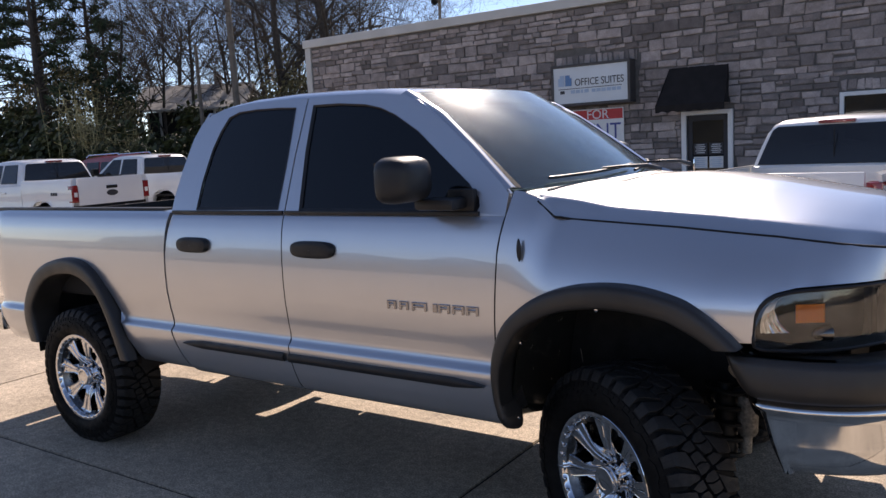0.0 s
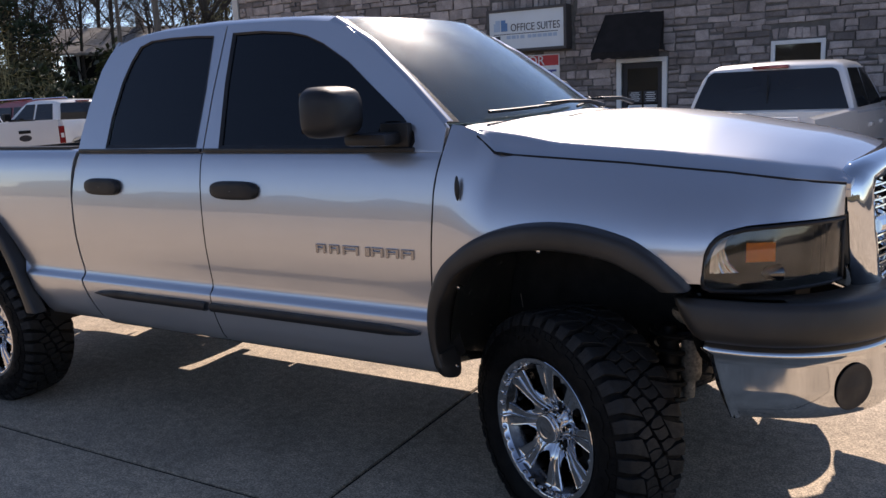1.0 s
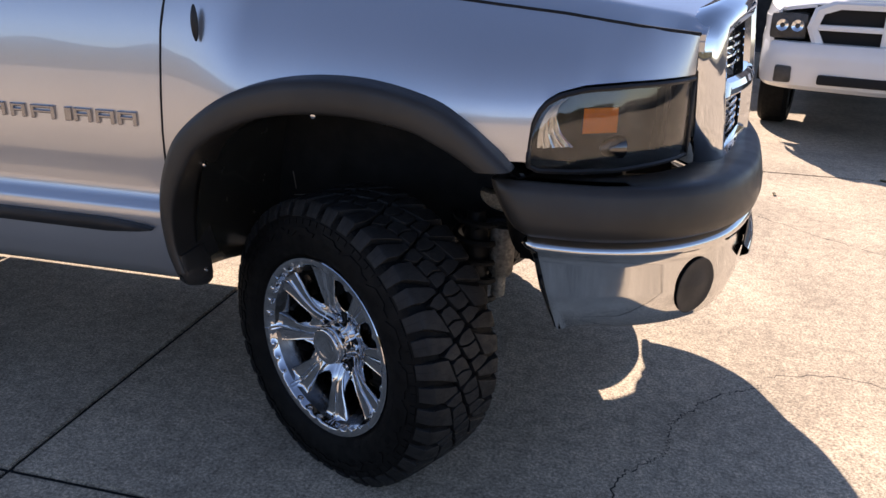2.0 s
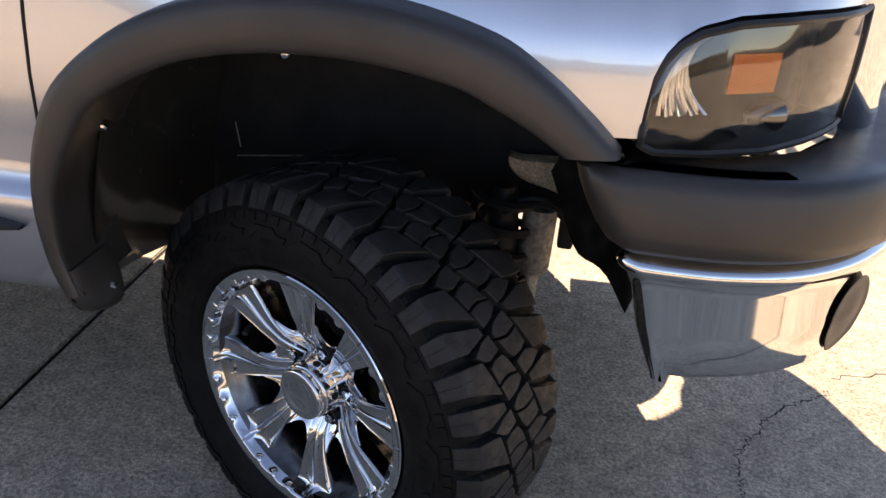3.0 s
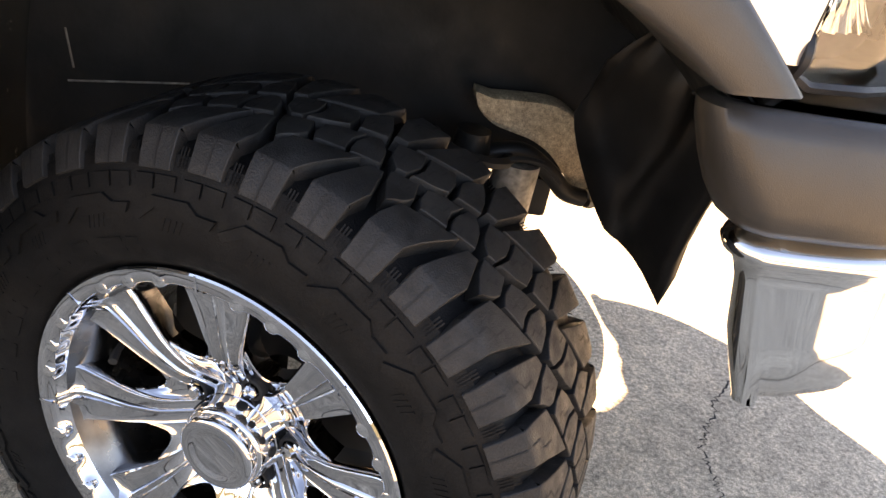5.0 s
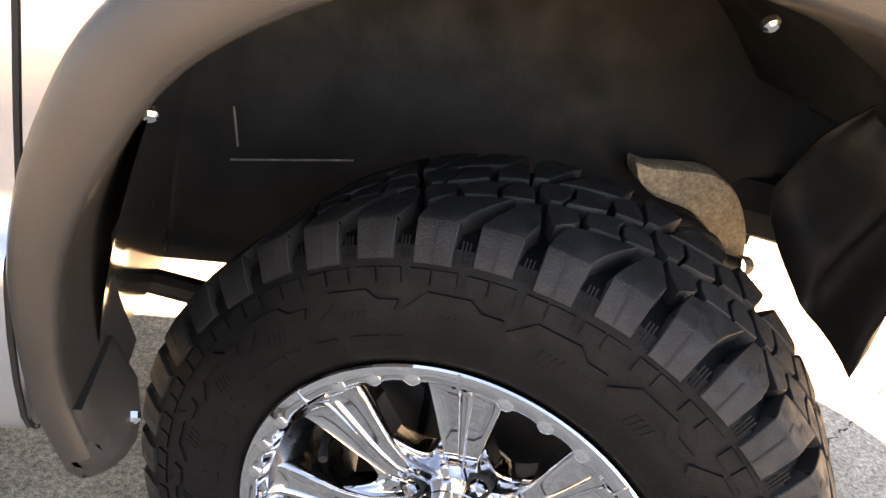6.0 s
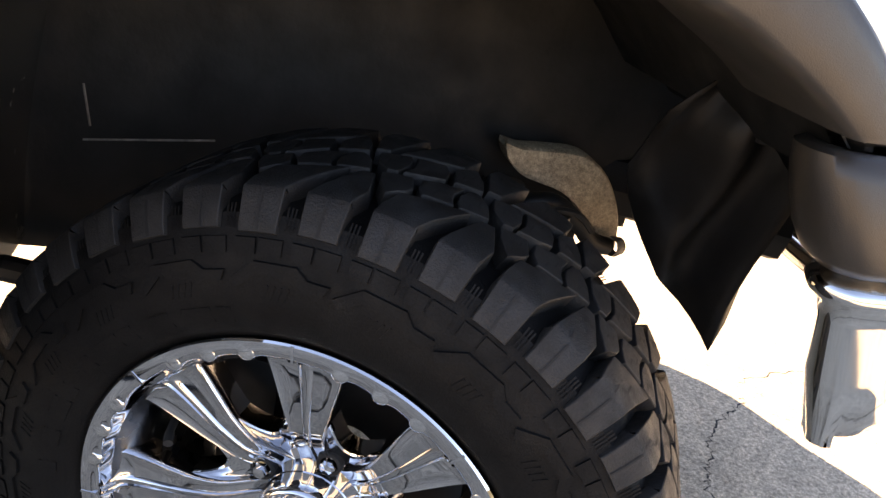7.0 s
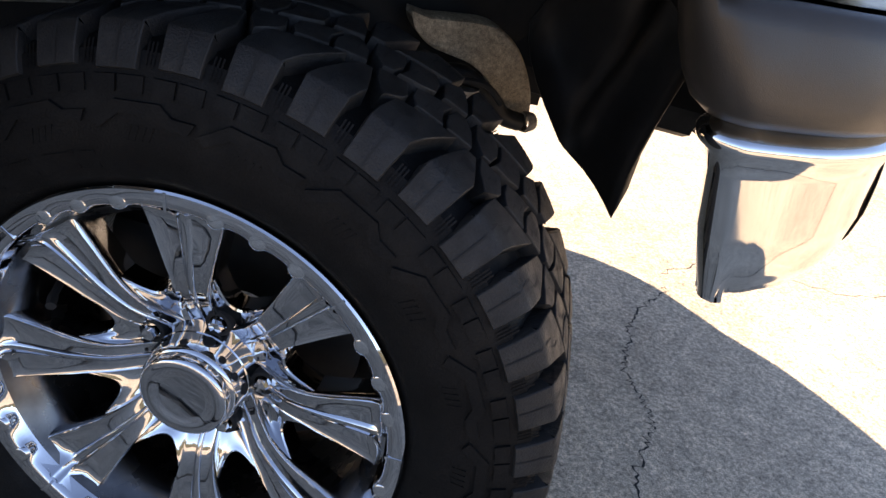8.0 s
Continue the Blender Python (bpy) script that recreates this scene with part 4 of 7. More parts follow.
    g.add([(-0.8475, (y0 + dy) * sgn, cz + dz) for dy, dz in ((-0.11, -0.075), (0.11, -0.075), (0.11, 0.075), (-0.11, 0.075))], [(0, 1, 2, 3)])
    g.out("mirror_glass", CHROME, mir, smooth=False)
    # headlamp
    lamp_rows = []
    for i in range(29):
        u = i / 28
        x = 0.576 + (0.972 - 0.576) * u ** 1.9
        zt = ramp(x, [(0.576, 1.085), (0.581, 1.145), (0.593, 1.176), (0.613, 1.200), (0.642, 1.218), (0.70, 1.233), (0.80, 1.239), (0.972, 1.240)]) - 0.006
        zb = ramp(x, [(0.576, 1.028), (0.60, 1.016), (0.80, 1.012), (0.972, 1.020)]) + 0.004
        lamp_rows.append([(x, (nose_y(x, -1.2, 1.1) + 0.012 - 0.012 * math.sin(math.pi * j / 8)) * sgn, zb + (zt - zb) * j / 8) for j in range(9)])
    lamp = build("headlamp", *shell(np.array(lamp_rows) + np.array([-0.06, 0.10 * sgn, 0.0]), 0.01), LAMP_BLACK, truck, "dark smoked headlamp with amber side reflector")
    build("lamp_cover", *shell(lamp_rows, 0.004 * (1 if near else -1)), LENS, lamp, "clear lamp lens")
    arr = np.array(lamp_rows)
    edge = np.concatenate([arr[:, 0], arr[-1, 1:], arr[::-1, -1][1:], arr[0, ::-1][1:-1]])
    g = Geo()
    g.add(*tube([*edge, edge[0]], 0.007, 6, caps=False))
    g.out("lamp_seal", PLASTIC, lamp)
    # walls of the housing
    back = arr + np.array([-0.06, 0.10 * sgn, 0.0])
    be = np.concatenate([back[:, 0], back[-1, 1:], back[::-1, -1][1:], back[0, ::-1][1:-1]])
    build("lamp_wall", *lattice([edge, be], close_v=True), LAMP_BLACK, lamp)
    # ribbed chrome reflector at the lamp's outer end
    rows = []
    for i in range(16):
        u = i / 15
        zz = 1.078 + 0.128 * u
        x0 = 0.594 + 0.052 * u ** 3
        x1 = ramp(u, [(0.0, 0.682), (0.12, 0.666), (0.30, 0.647), (0.62, 0.634), (0.85, 0.642), (1.0, 0.665)])
        rows.append([(x0 + (x1 - x0) * v, (nose_y(x0 + (x1 - x0) * v, -1.2, 1) + 0.018 + 0.022 * v + 0.0045 * math.sin(v * 25)) * sgn, zz) for v in np.linspace(0, 1, 31)])
    build("reflector", *lattice(rows), CHROME, lamp, "ribbed chrome reflector")
    g = Geo()
    rows = []
    for x in np.linspace(0.702, 0.785, 8):
        rows.append([(x, (nose_y(x, -1.2, 1) + 0.020) * sgn, z) for z in (1.116, 1.180)])
    build("amber_reflector", *shell(rows, 0.01 * (1 if near else -1)), ORANGE, lamp, "orange side marker", smooth=False)
    for cx2, cz2, r in ((0.80, 1.075, 0.030),):
        g = Geo()
        v, f = lathe([(0.0, r), (0.02, r * 0.95), (0.05, r * 0.7), (0.06, r * 0.3), (0.055, 0.002)], 24)
        m = Matrix.Translation((cx2, (nose_y(cx2, -1.2, 1) + 0.03) * sgn, cz2)) @ Matrix.Rotation(radians(-55 * sgn if near else -125), 4, "Z") @ Matrix.Rotation(radians(180), 4, "Z")
        g.add(v, f, m)
        g.out("lamp_bowl", SMOKED, lamp)
    # A pillar outer trim between door frame and windscreen
    rows = []
    for i in range(15):
        u = i / 14
        p = np.array([ramp(u, [(0, -0.435), (1, -1.09)]), 0, ramp(u, [(0, 1.592), (0.33, 1.770), (0.66, 1.935), (1, 2.050)])])
        x, z = p[0], p[2]
        z -= 0.0 if near else 0.016
        yo = pillar_y(x, z - 0.01)
        rows.append([(x - 0.02, yo * sgn, z - 0.028), (x + 0.000, (yo - 0.001) * sgn, z - 0.010), (x + 0.018, (yo + 0.014) * sgn, z + 0.005), (x + 0.026, (yo + 0.034) * sgn, z + 0.009), (x + 0.026, (yo + 0.052) * sgn, z + 0.004)])
    build("windscreen_pillar", *lattice(rows), PAINT, truck, angle=60)
    # badge: blank chrome shapes
    xs0 = [(-1.020, 0.050), (-0.950, 0.050), (-0.880, 0.080), (-0.765, 0.022), (-0.735, 0.058), (-0.662, 0.060), (-0.590, 0.060)]
    for x0, wdt in xs0:
        g = Geo()
        h, th = 0.040, 0.009
        z0 = 1.062
        yb = -1.006
        if wdt < 0.03:
            loops = [((x0, z0), (x0 + wdt, z0 + h))]
        else:
            loops = [((x0, z0), (x0 + th * 1.3, z0 + h)), ((x0 + wdt - th * 1.3, z0), (x0 + wdt, z0 + h)), ((x0 + th, z0 + h - th), (x0 + wdt - th, z0 + h)), ((x0 + th, z0 + h * 0.42), (x0 + wdt - th, z0 + h * 0.42 + th))]
        for (xa, za), (xb, zb) in loops:
            y0, y1 = sorted(((yb + 0.004) * sgn, (yb - 0.006) * sgn))
            g.add(*raw(box((xa, y0, za), (xb, y1, zb), 0.0022, 1)))
        g.out("badge_shape", BADGE, doors[0], "blank chrome badge shape")
    if near:
        rows = []
        for k in range(11):
            t = k / 10
            q = math.sin(math.pi * (0.03 + 0.94 * t)) ** 0.6
            rows.append([(-0.325 + 0.0105 * q * math.cos(a), -1.0 - 0.013 * q * math.sin(a), 1.305 + 0.095 * t) for a in np.linspace(0, math.pi, 9)])
        build("aerial_base", *lattice(rows), PLASTIC, truck, "black aerial base on the fender")


GLOSSY_LINER = material("glossy_liner", (0.03, 0.028, 0.022), 0.20, vary=0.3, scale=10, rough_vary=0.08, coat=1.0, coat_rough=0.12, coat_ior=1.7)
build_side(-1)
build_side(1)

# hood
rows = []
for x in np.concatenate([np.linspace(-0.31, -0.20, 8), np.linspace(-0.17, 1.065, 34)]):
    ze, ye = hood_edge_z(x) + 0.003, hood_edge_y(x) + 0.006
    zc = ramp(x, [(-0.31, 1.562), (-0.24, 1.552), (-0.14, 1.538), (0.0, 1.510), (0.38, 1.478), (0.68, 1.440), (0.98, 1.395), (1.12, 1.365)])
    z0 = ramp(x, [(-0.31, 1.58), (-0.24, 1.585), (-0.10, 1.598), (0.10, 1.603), (0.30, 1.590), (0.50, 1.565), (0.88, 1.497), (1.00, 1.465), (1.06, 1.440), (1.12, 1.410)])
    yc = ye + 0.050
    half = [(ye + 0.004, ze - 0.03), (ye, ze - 0.004), (ye + 0.004, ze), (ye + 0.020, ze + (zc - ze) * 0.45), (yc - 0.010, zc - 0.009), (yc, zc), (yc + 0.022, zc + 0.006)]
    for t in (0.12, 0.28, 0.45, 0.62, 0.8, 1.0):
        half.append(((yc + 0.022) * (1 - t), zc + 0.006 + (z0 - zc - 0.006) * math.sin(t * math.pi / 2) ** 1.1))
    k = max(0.0, (x - 0.75) / 0.36)
    full = half + [(-y, z) for y, z in reversed(half[:-1])]
    rows.append([(x - 0.085 * k * (abs(y) / 0.62) ** 2, y, z) for y, z in full])
build("hood", *shell(rows, -0.02, 2), PAINT, truck, angle=45)

# thin dark tube drawn along the gap between hood and fender
for s2 in (-1, 1):
    seam = [(-0.300, -(hood_edge_y(-0.30) + 0.004) * s2, hood_edge_z(-0.30) + 0.002)]
    seam += [(x, -(hood_edge_y(x) + (0.003 if x > -0.19 else -0.009)) * s2, hood_edge_z(x) + (0.0005 if x > -0.19 else 0.006)) for x in np.concatenate([np.linspace(-0.285, -0.19, 7), np.linspace(-0.15, 0.972, 24)])]
    g = Geo()
    g.add(*tube(spline(seam, 2), 0.0055, 6))
    g.out("hood_gap_seal", DARK, truck)

# cowl, windscreen, roof, rear of the cab
def screen(u, v):
    """Point on the windscreen: u from -1 to 1 across, v from 0 at the cowl to 1 at the roof."""
    half = 0.838 + (0.684 - 0.838) * v
    y = u * half
    xe, ze = -0.455 + (-1.075 + 0.455) * v, 1.588 + (2.048 - 1.588) * v
    bulge = (1 - abs(u) ** 2.2)
    return (xe + bulge * (0.26 - 0.10 * v), y, ze + bulge * (-0.012 + 0.028 * v) + 0.02 * math.sin(math.pi * v))


rows = [[screen(u, v) for u in np.linspace(-1, 1, 25)] for v in np.linspace(0, 1, 15)]
glass = build("windscreen", *shell(rows, -0.006, 2), GLASS_CLEAR, truck, "curved windscreen glaring in the sun")
band = [[screen(u, v) for u in np.linspace(-0.985, 0.985, 25)] for v in np.linspace(0.86, 0.99, 5)]
build("shade_band", *shell(np.array(band) + np.array([0.0, 0, -0.014]), 0.002, 2), GLASS_DARK, glass, "dark tint strip along the top")
# narrow black strip laid along each side edge of the windscreen
for s2 in (-1, 1):
    edge = [[screen(u * s2, v) for u in (0.94, 0.965, 0.995)] for v in np.linspace(0.0, 0.98, 15)]
    build("glass_border", *shell(np.array(edge) + np.array([0.004, 0, 0.004]), 0.002, 2), PLASTIC, glass, "black painted border of the glass")
rows = []
for x in np.linspace(-2.600, -0.95, 40):
    zt = roof_z(x)
    row = []
    for y, dz in ((-0.690, -0.075), (-0.700, -0.058), (-0.692, -0.040), (-0.665, -0.022), (-0.61, -0.008), (-0.5, 0.0), (-0.25, 0.008), (0, 0.010)):
        k = max(0.0, (x + 1.25) / 0.30)
        row.append((x - 0.10 * min(k, 1.3) * (abs(y) / 0.66) ** 2.2, y, zt + dz - 0.012))
    full = row + [(a, -b, c) for a, b, c in reversed(row[:-1])]
    rows.append(full)
build("roof", *shell(rows, -0.02, 2), PAINT, truck, angle=60)
rows = []
for i in range(17):
    v = i / 16
    z = 0.85 + 1.19 * v
    x = ramp(z, [(0.85, -2.60), (1.55, -2.605), (1.75, -2.598), (1.92, -2.565), (2.04, -2.50)])
    hw = 0.93 if z < BELT else -pillar_y(0, z) - 0.004
    rows.append([(x + 0.02 * (abs(u) ** 6), u * hw, z) for u in np.linspace(-1, 1, 21)])
build("cab_back", *shell(rows, 0.02, 0), PAINT, truck)
g = Geo()
g.add([(-2.607 + 0.0, y, z) for y, z in ((-0.66, 1.56), (0.66, 1.56), (0.60, 1.93), (-0.60, 1.93))], [(0, 1, 2, 3)])
g.out("back_window", GLASS_DARK, truck, smooth=False)
# cowl panel with vents under the wipers
rows = []
for i in range(9):
    v = i / 8
    rows.append([(screen(u, 0)[0] + 0.015 + (0.215 + 0.05 * (1 - abs(u)) - 0.03 * abs(u)) * v * (0.35 + 0.65 * (1 - abs(u) ** 3)), u * 0.825, 1.572 + 0.012 * (1 - abs(u)) - 0.030 * v + 0.02 * (1 - u * u)) for u in np.linspace(-1, 1, 25)])
build("cowl_panel", *shell(rows, -0.03, 2), PLASTIC, truck, "black cowl panel below the windscreen")
for y0, y1, lift in ((-0.62, 0.05, 0.0), (0.0, 0.52, 0.005)):
    g = Geo()
    bl = []
    for i in range(11):
        t = i / 10
        u = (y0 + (y1 - y0) * t) / 0.80
        p = Vector(screen(u, 0.045 + 0.05 * t))
        bl.append(p + Vector((0.016, 0, 0.016)))
    g.add(*tube(bl, 0.007, 6))
    arm = [Vector((-0.11, y1 + 0.02, 1.616)), Vector((-0.125, y1 - 0.12, 1.640)), Vector((-0.16, y1 - 0.30, 1.648)), bl[5] + Vector((0, 0, 0.012))]
    g.add(*tube(arm, [0.014, 0.010, 0.007, 0.005], 8))
    g.out("wiper", PLASTIC, truck, "black windscreen wiper")

# core of the body: floor, firewall and seats behind the tinted glass
for nm, lo, hi in (("floor_pan", (-2.59, -0.90, 0.60), (-0.50, 0.90, 0.70)), ("bulkhead", (-0.60, -0.88, 0.705), (-0.50, 0.88, 1.50)), ("engine_block", (-0.495, -0.33, 0.72), (0.545, 0.33, 1.30)), ("engine_front", (0.549, -0.33, 0.72), (0.80, 0.33, 0.975)),
                   ("bed_floor", (-4.60, -0.84, 0.92), (-2.62, 0.84, 0.97)), ("radiator_support", (0.55, -0.62, 0.98), (0.90, 0.62, 1.32)), ("inner_sill", (-2.60, -0.93, 0.705), (-0.61, -0.905, 1.47)), ("inner_sill", (-2.60, 0.905, 0.705), (-0.61, 0.93, 1.47))):
    part(nm, box(lo, hi, 0.01, 1), DARK, truck, smooth=False)
for sy in (-0.40, 0.40):
    for x0 in (-1.35, -2.25):
        g = Geo()
        g.add(*raw(box((x0 - 0.10, sy - 0.26, 1.0), (x0 + 0.06, sy + 0.26, 1.66), 0.05)))
        g.add(*raw(box((x0 - 0.06, sy - 0.25, 0.98), (x0 + 0.50, sy + 0.25, 1.14), 0.05)))
        g.add(*raw(box((x0 - 0.10, sy - 0.13, 1.68), (x0 + 0.02, sy + 0.13, 1.85), 0.04)))
        g.out("seat", AWNING, truck)
g = Geo()
rows = [[(x, y, ramp(x, [(-0.85, 1.40), (-0.78, 1.52), (-0.60, 1.56), (-0.42, 1.555), (-0.30, 1.54)])) for y in np.linspace(-0.78, 0.78, 9)] for x in (-0.85, -0.78, -0.60, -0.42, -0.30)]
g.add(*shell(rows, -0.05, 2))
g.out("dashboard", PLASTIC, truck)

# tailgate and rear bumper
g = Geo()
g.add(*raw(box((-4.66, -0.80, 0.88), (-4.61, 0.80, 1.430), 0.012)))
gate = g.out("tailgate", PAINT, truck)
g = Geo()
g.add(*raw(box((-4.606, -0.80, 0.96), (-4.585, 0.80, 1.445), 0.006)))
g.out("gate_liner", LINER, gate, "black plastic tailgate liner")
g = Geo()
g.add(*raw(box((-4.82, -0.96, 0.62), (-4.64, 0.96, 0.80), 0.03)))
g.out("rear_bumper", CHROME_WORN, truck)
for s2 in (-1, 1):
    g = Geo()
    g.add(*raw(box((-4.645, min(0.80 * s2, 0.945 * s2), 0.98), (-4.60, max(0.80 * s2, 0.945 * s2), 1.40), 0.015)))
    g.out("tail_lamp", RED, truck)

# unseen box and plate, added under the truck to cast shadow on the ground
g = Geo()
g.add(*raw(box((-0.40, -0.29, 0.60), (0.50, 0.58, 0.73), 0.02)))
g.out("engine_undertray", LINER, truck)
low = spline([(0.62, 0.26), (0.68, 0.33), (0.73, 0.46), (0.75, 0.60), (0.725, 0.82), (0.66, 1.0)], 4)
build("lower_shield", *shell([[(x, y, 0.40), (0.5 * x + 0.20, y, 0.405), (0.40, y, 0.41)] for x, y in low], 0.006, 2), LINER, truck, angle=180)

# chassis: rails, axles, springs, dampers, tow hooks
for s2 in (-1, 1):
    g = Geo()
    g.add(*raw(box((-4.60, min(0.36 * s2, 0.46 * s2), 0.56), (-0.75, max(0.36 * s2, 0.46 * s2), 0.72), 0.015)))
    path = [(-0.75, 0.37 * s2, 0.60), (-0.45, 0.26 * s2, 0.635), (0.15, 0.22 * s2, 0.70), (0.50, 0.25 * s2, 0.71), (0.95, 0.43 * s2, 0.70)]
    g.add(*tube(spline(path, 5), 0.075, 8))
    g.out("frame_rail", LINER, truck, "black steel frame rail")
    g = Geo()
    upper = spline([(0.345, 0.792), (0.355, 0.790), (0.365, 0.788), (0.380, 0.786), (0.430, 0.789), (0.495, 0.788), (0.545, 0.760), (0.580, 0.715), (0.603, 0.665), (0.612, 0.612)], 4)
    lower = spline([(0.345, 0.782), (0.352, 0.766), (0.368, 0.750), (0.390, 0.737), (0.424, 0.728), (0.462, 0.718), (0.500, 0.696), (0.530, 0.666), (0.554, 0.636), (0.568, 0.604)], 4)
    rows = []
    for (xa, za), (xb, zb) in zip(upper, lower):
        rows.append([(xa, 0.375 * s2, za), (xa, 0.415 * s2, za), (xa + (xb - xa) * 0.06, 0.421 * s2, za + (zb - za) * 0.06), (xa + (xb - xa) * 0.92, 0.422 * s2, za + (zb - za) * 0.92), (xb, 0.428 * s2, zb), (xb, 0.375 * s2, zb)])
    g.add(*lattice(rows, close_v=True))
    g.out("spring_bracket", RUSTY, truck, "curved steel bracket spotted with rust and dust", angle=50)
    g = Geo()
    g.add(*tube(spline([(0.30, 0.455 * s2, 0.655), (0.35, 0.46 * s2, 0.680), (0.40, 0.46 * s2, 0.703), (0.445, 0.462 * s2, 0.706), (0.50, 0.46 * s2, 0.672), (0.535, 0.458 * s2, 0.640), (0.575, 0.452 * s2, 0.628)], 5), 0.017, 12))
    g.out("stabiliser_bar", LINER, truck)
    g = Geo()
    v, f = lathe([(0.010, 0.013), (0.012, 0.017), (-0.004, 0.020), (-0.012, 0.018)], 18)
    g.add(v, f, Matrix.Translation((0.590, 0.452 * s2, 0.630)) @ Matrix.Rotation(radians(-70), 4, "Z"))
    g.out("bar_end_bush", STEEL, truck, "small bright bush")
    g = Geo()
    g.add(*raw(box((0.486, min(0.385 * s2, 0.415 * s2), 0.560), (0.526, max(0.385 * s2, 0.415 * s2), 0.640), 0.010)))
    g.out("rubber_stop", LINER, truck)
    g = Geo()
    g.add(*tube(spline([(0.33, 0.50 * s2, 0.672), (0.37, 0.505 * s2, 0.690), (0.42, 0.51 * s2, 0.712), (0.47, 0.51 * s2, 0.708), (0.51, 0.50 * s2, 0.675)], 5), 0.006, 6))
    g.out("brake_hose", LINER, truck)
    g = Geo()
    g.add(*tube([(-0.335, 0.425 * s2, 0.712), (-0.14, 0.425 * s2, 0.735)], 0.0018, 5))
    g.add(*tube([(-0.335, 0.425 * s2, 0.80), (-0.325, 0.425 * s2, 0.735)], 0.0018, 5))
    g.out("brake_line", STEEL, truck)
    g = Geo()
    g.add(*tube([(-0.85, 0.38 * s2, 0.535), (-0.05, 0.56 * s2, 0.475)], 0.022, 10))
    g.out("radius_arm", LINER, truck)
    g = Geo()
    g.add(*tube([(0.430, 0.46 * s2, 0.52), (0.432, 0.46 * s2, 0.535), (0.436, 0.46 * s2, 0.69)], [0.036, 0.042, 0.042], 20))
    g.add(*tube([(0.425, 0.46 * s2, 0.44), (0.428, 0.46 * s2, 0.52)], 0.024, 12))
    g.out("bump_stop", STEEL, truck, "pale dusty bump stop")
    g = Geo()
    turns = [(0.345 + 0.070 * math.cos(a), (0.47 + 0.070 * math.sin(a)) * s2, 0.43 + 0.30 * a / (9 * math.pi)) for a in np.linspace(0, 9 * math.pi, 90)]
    g.add(*tube(turns, 0.011, 6))
    g.out("coil_spring", LINER, truck)
    g = Geo()
    g.add(*tube([(0.345, 0.47 * s2, 0.40), (0.345, 0.47 * s2, 0.60), (0.345, 0.47 * s2, 0.74)], [0.048, 0.048, 0.03], 16))
    g.out("damper", LINER, truck)
g = Geo()
g.add(*tube([(0.03, -0.74, 0.41), (0.0, -0.3, 0.40), (0.0, 0.3, 0.40), (0.0, 0.74, 0.41)], 0.045, 12))
g.add(*raw(box((-0.16, 0.05, 0.28), (0.16, 0.34, 0.50), 0.06)))
g.out("front_axle", LINER, truck)
g = Geo()
g.add(*tube([(-3.578, -0.80, 0.425), (-3.578, 0.80, 0.425)], 0.05, 12))
g.add(*raw(box((-3.76, -0.17, 0.26), (-3.40, 0.17, 0.58), 0.08)))
g.out("rear_axle", LINER, truck)
g = Geo()
g.add(*raw(box((-2.4, -0.25, 0.44), (-1.0, 0.25, 0.60), 0.05)))
g.add(*tube([(-1.0, 0.3, 0.52), (-2.6, 0.32, 0.50), (-3.2, 0.34, 0.60), (-4.4, -0.45, 0.60)], 0.035, 10))
g.out("exhaust_and_gearbox", LINER, truck)

# front bumper: chrome bar below, black pad above
PLAN = [(0.628, -0.900), (0.606, -0.918), (0.590, -0.945), (0.590, -0.968), (0.606, -0.984), (0.635, -0.990), (0.75, -0.985), (0.88, -0.945), (1.00, -0.86), (1.10, -0.73), (1.165, -0.56), (1.205, -0.36), (1.225, -0.15), (1.23, 0.0)]
half = spline(PLAN, 5)
full = np.concatenate([half, (half * np.array([1, -1]))[::-1][1:]])


def offset(curve, d):
    t = np.gradient(curve, axis=0)
    n = np.stack([t[:, 1], -t[:, 0]], 1)
    n /= np.linalg.norm(n, axis=1, keepdims=True)
    return curve + n * d


tight = np.minimum(np.arange(len(full)), np.arange(len(full))[::-1]) < 26


def bar(sections, name, mat, label):
    rows = []
    for d, z0, z1 in sections:
        c = offset(full, d)
        c[tight] = offset(full, max(d, -0.018))[tight]
        k = np.clip((np.abs(full[:, 1]) - 0.3) / 0.65, 0, 1)
        w = np.clip(1 - (full[:, 0] - 0.605) / 0.16, 0, 1)
        rows.append([(x + (0.31 * max(0.0, 0.845 - z0) - 0.62 * max(0.0, z0 - 0.850)) * ww, y, z1 * (1 - kk) + z0 * kk) for (x, y), kk, ww in zip(c, k, w)])
    return build(name, *shell(np.array(rows), -0.012, 0), mat, truck, label, angle=60)


bumper = bar([(-0.05, 0.852, 0.854), (-0.022, 0.852, 0.854), (0.004, 0.836, 0.838), (0.010, 0.827, 0.829), (0.008, 0.817, 0.818), (-0.004, 0.808, 0.808), (-0.010, 0.78, 0.78), (-0.006, 0.70, 0.70), (-0.012, 0.64, 0.62), (-0.03, 0.600, 0.565), (-0.05, 0.590, 0.550)], "front_bumper", CHROME_WORN, "scuffed chrome front bumper")
bar([(-0.14, 0.992, 0.985), (-0.05, 1.000, 0.990), (-0.008, 1.000, 0.985), (0.006, 0.994, 0.968), (0.014, 0.970, 0.938), (0.021, 0.930, 0.903), (0.023, 0.895, 0.873), (0.018, 0.868, 0.853), (0.004, 0.854, 0.850), (-0.03, 0.848, 0.848)], "bumper_pad", FADED, "black plastic bumper pad")
mid_part = np.abs(full[:, 1]) < 0.50
rows = []
for d, z in ((-0.004, 0.806), (0.004, 0.803), (0.006, 0.798), (0.004, 0.720), (0.012, 0.712)):
    c = offset(full, d)[mid_part]
    rows.append([(x, y, z) for x, y in c])
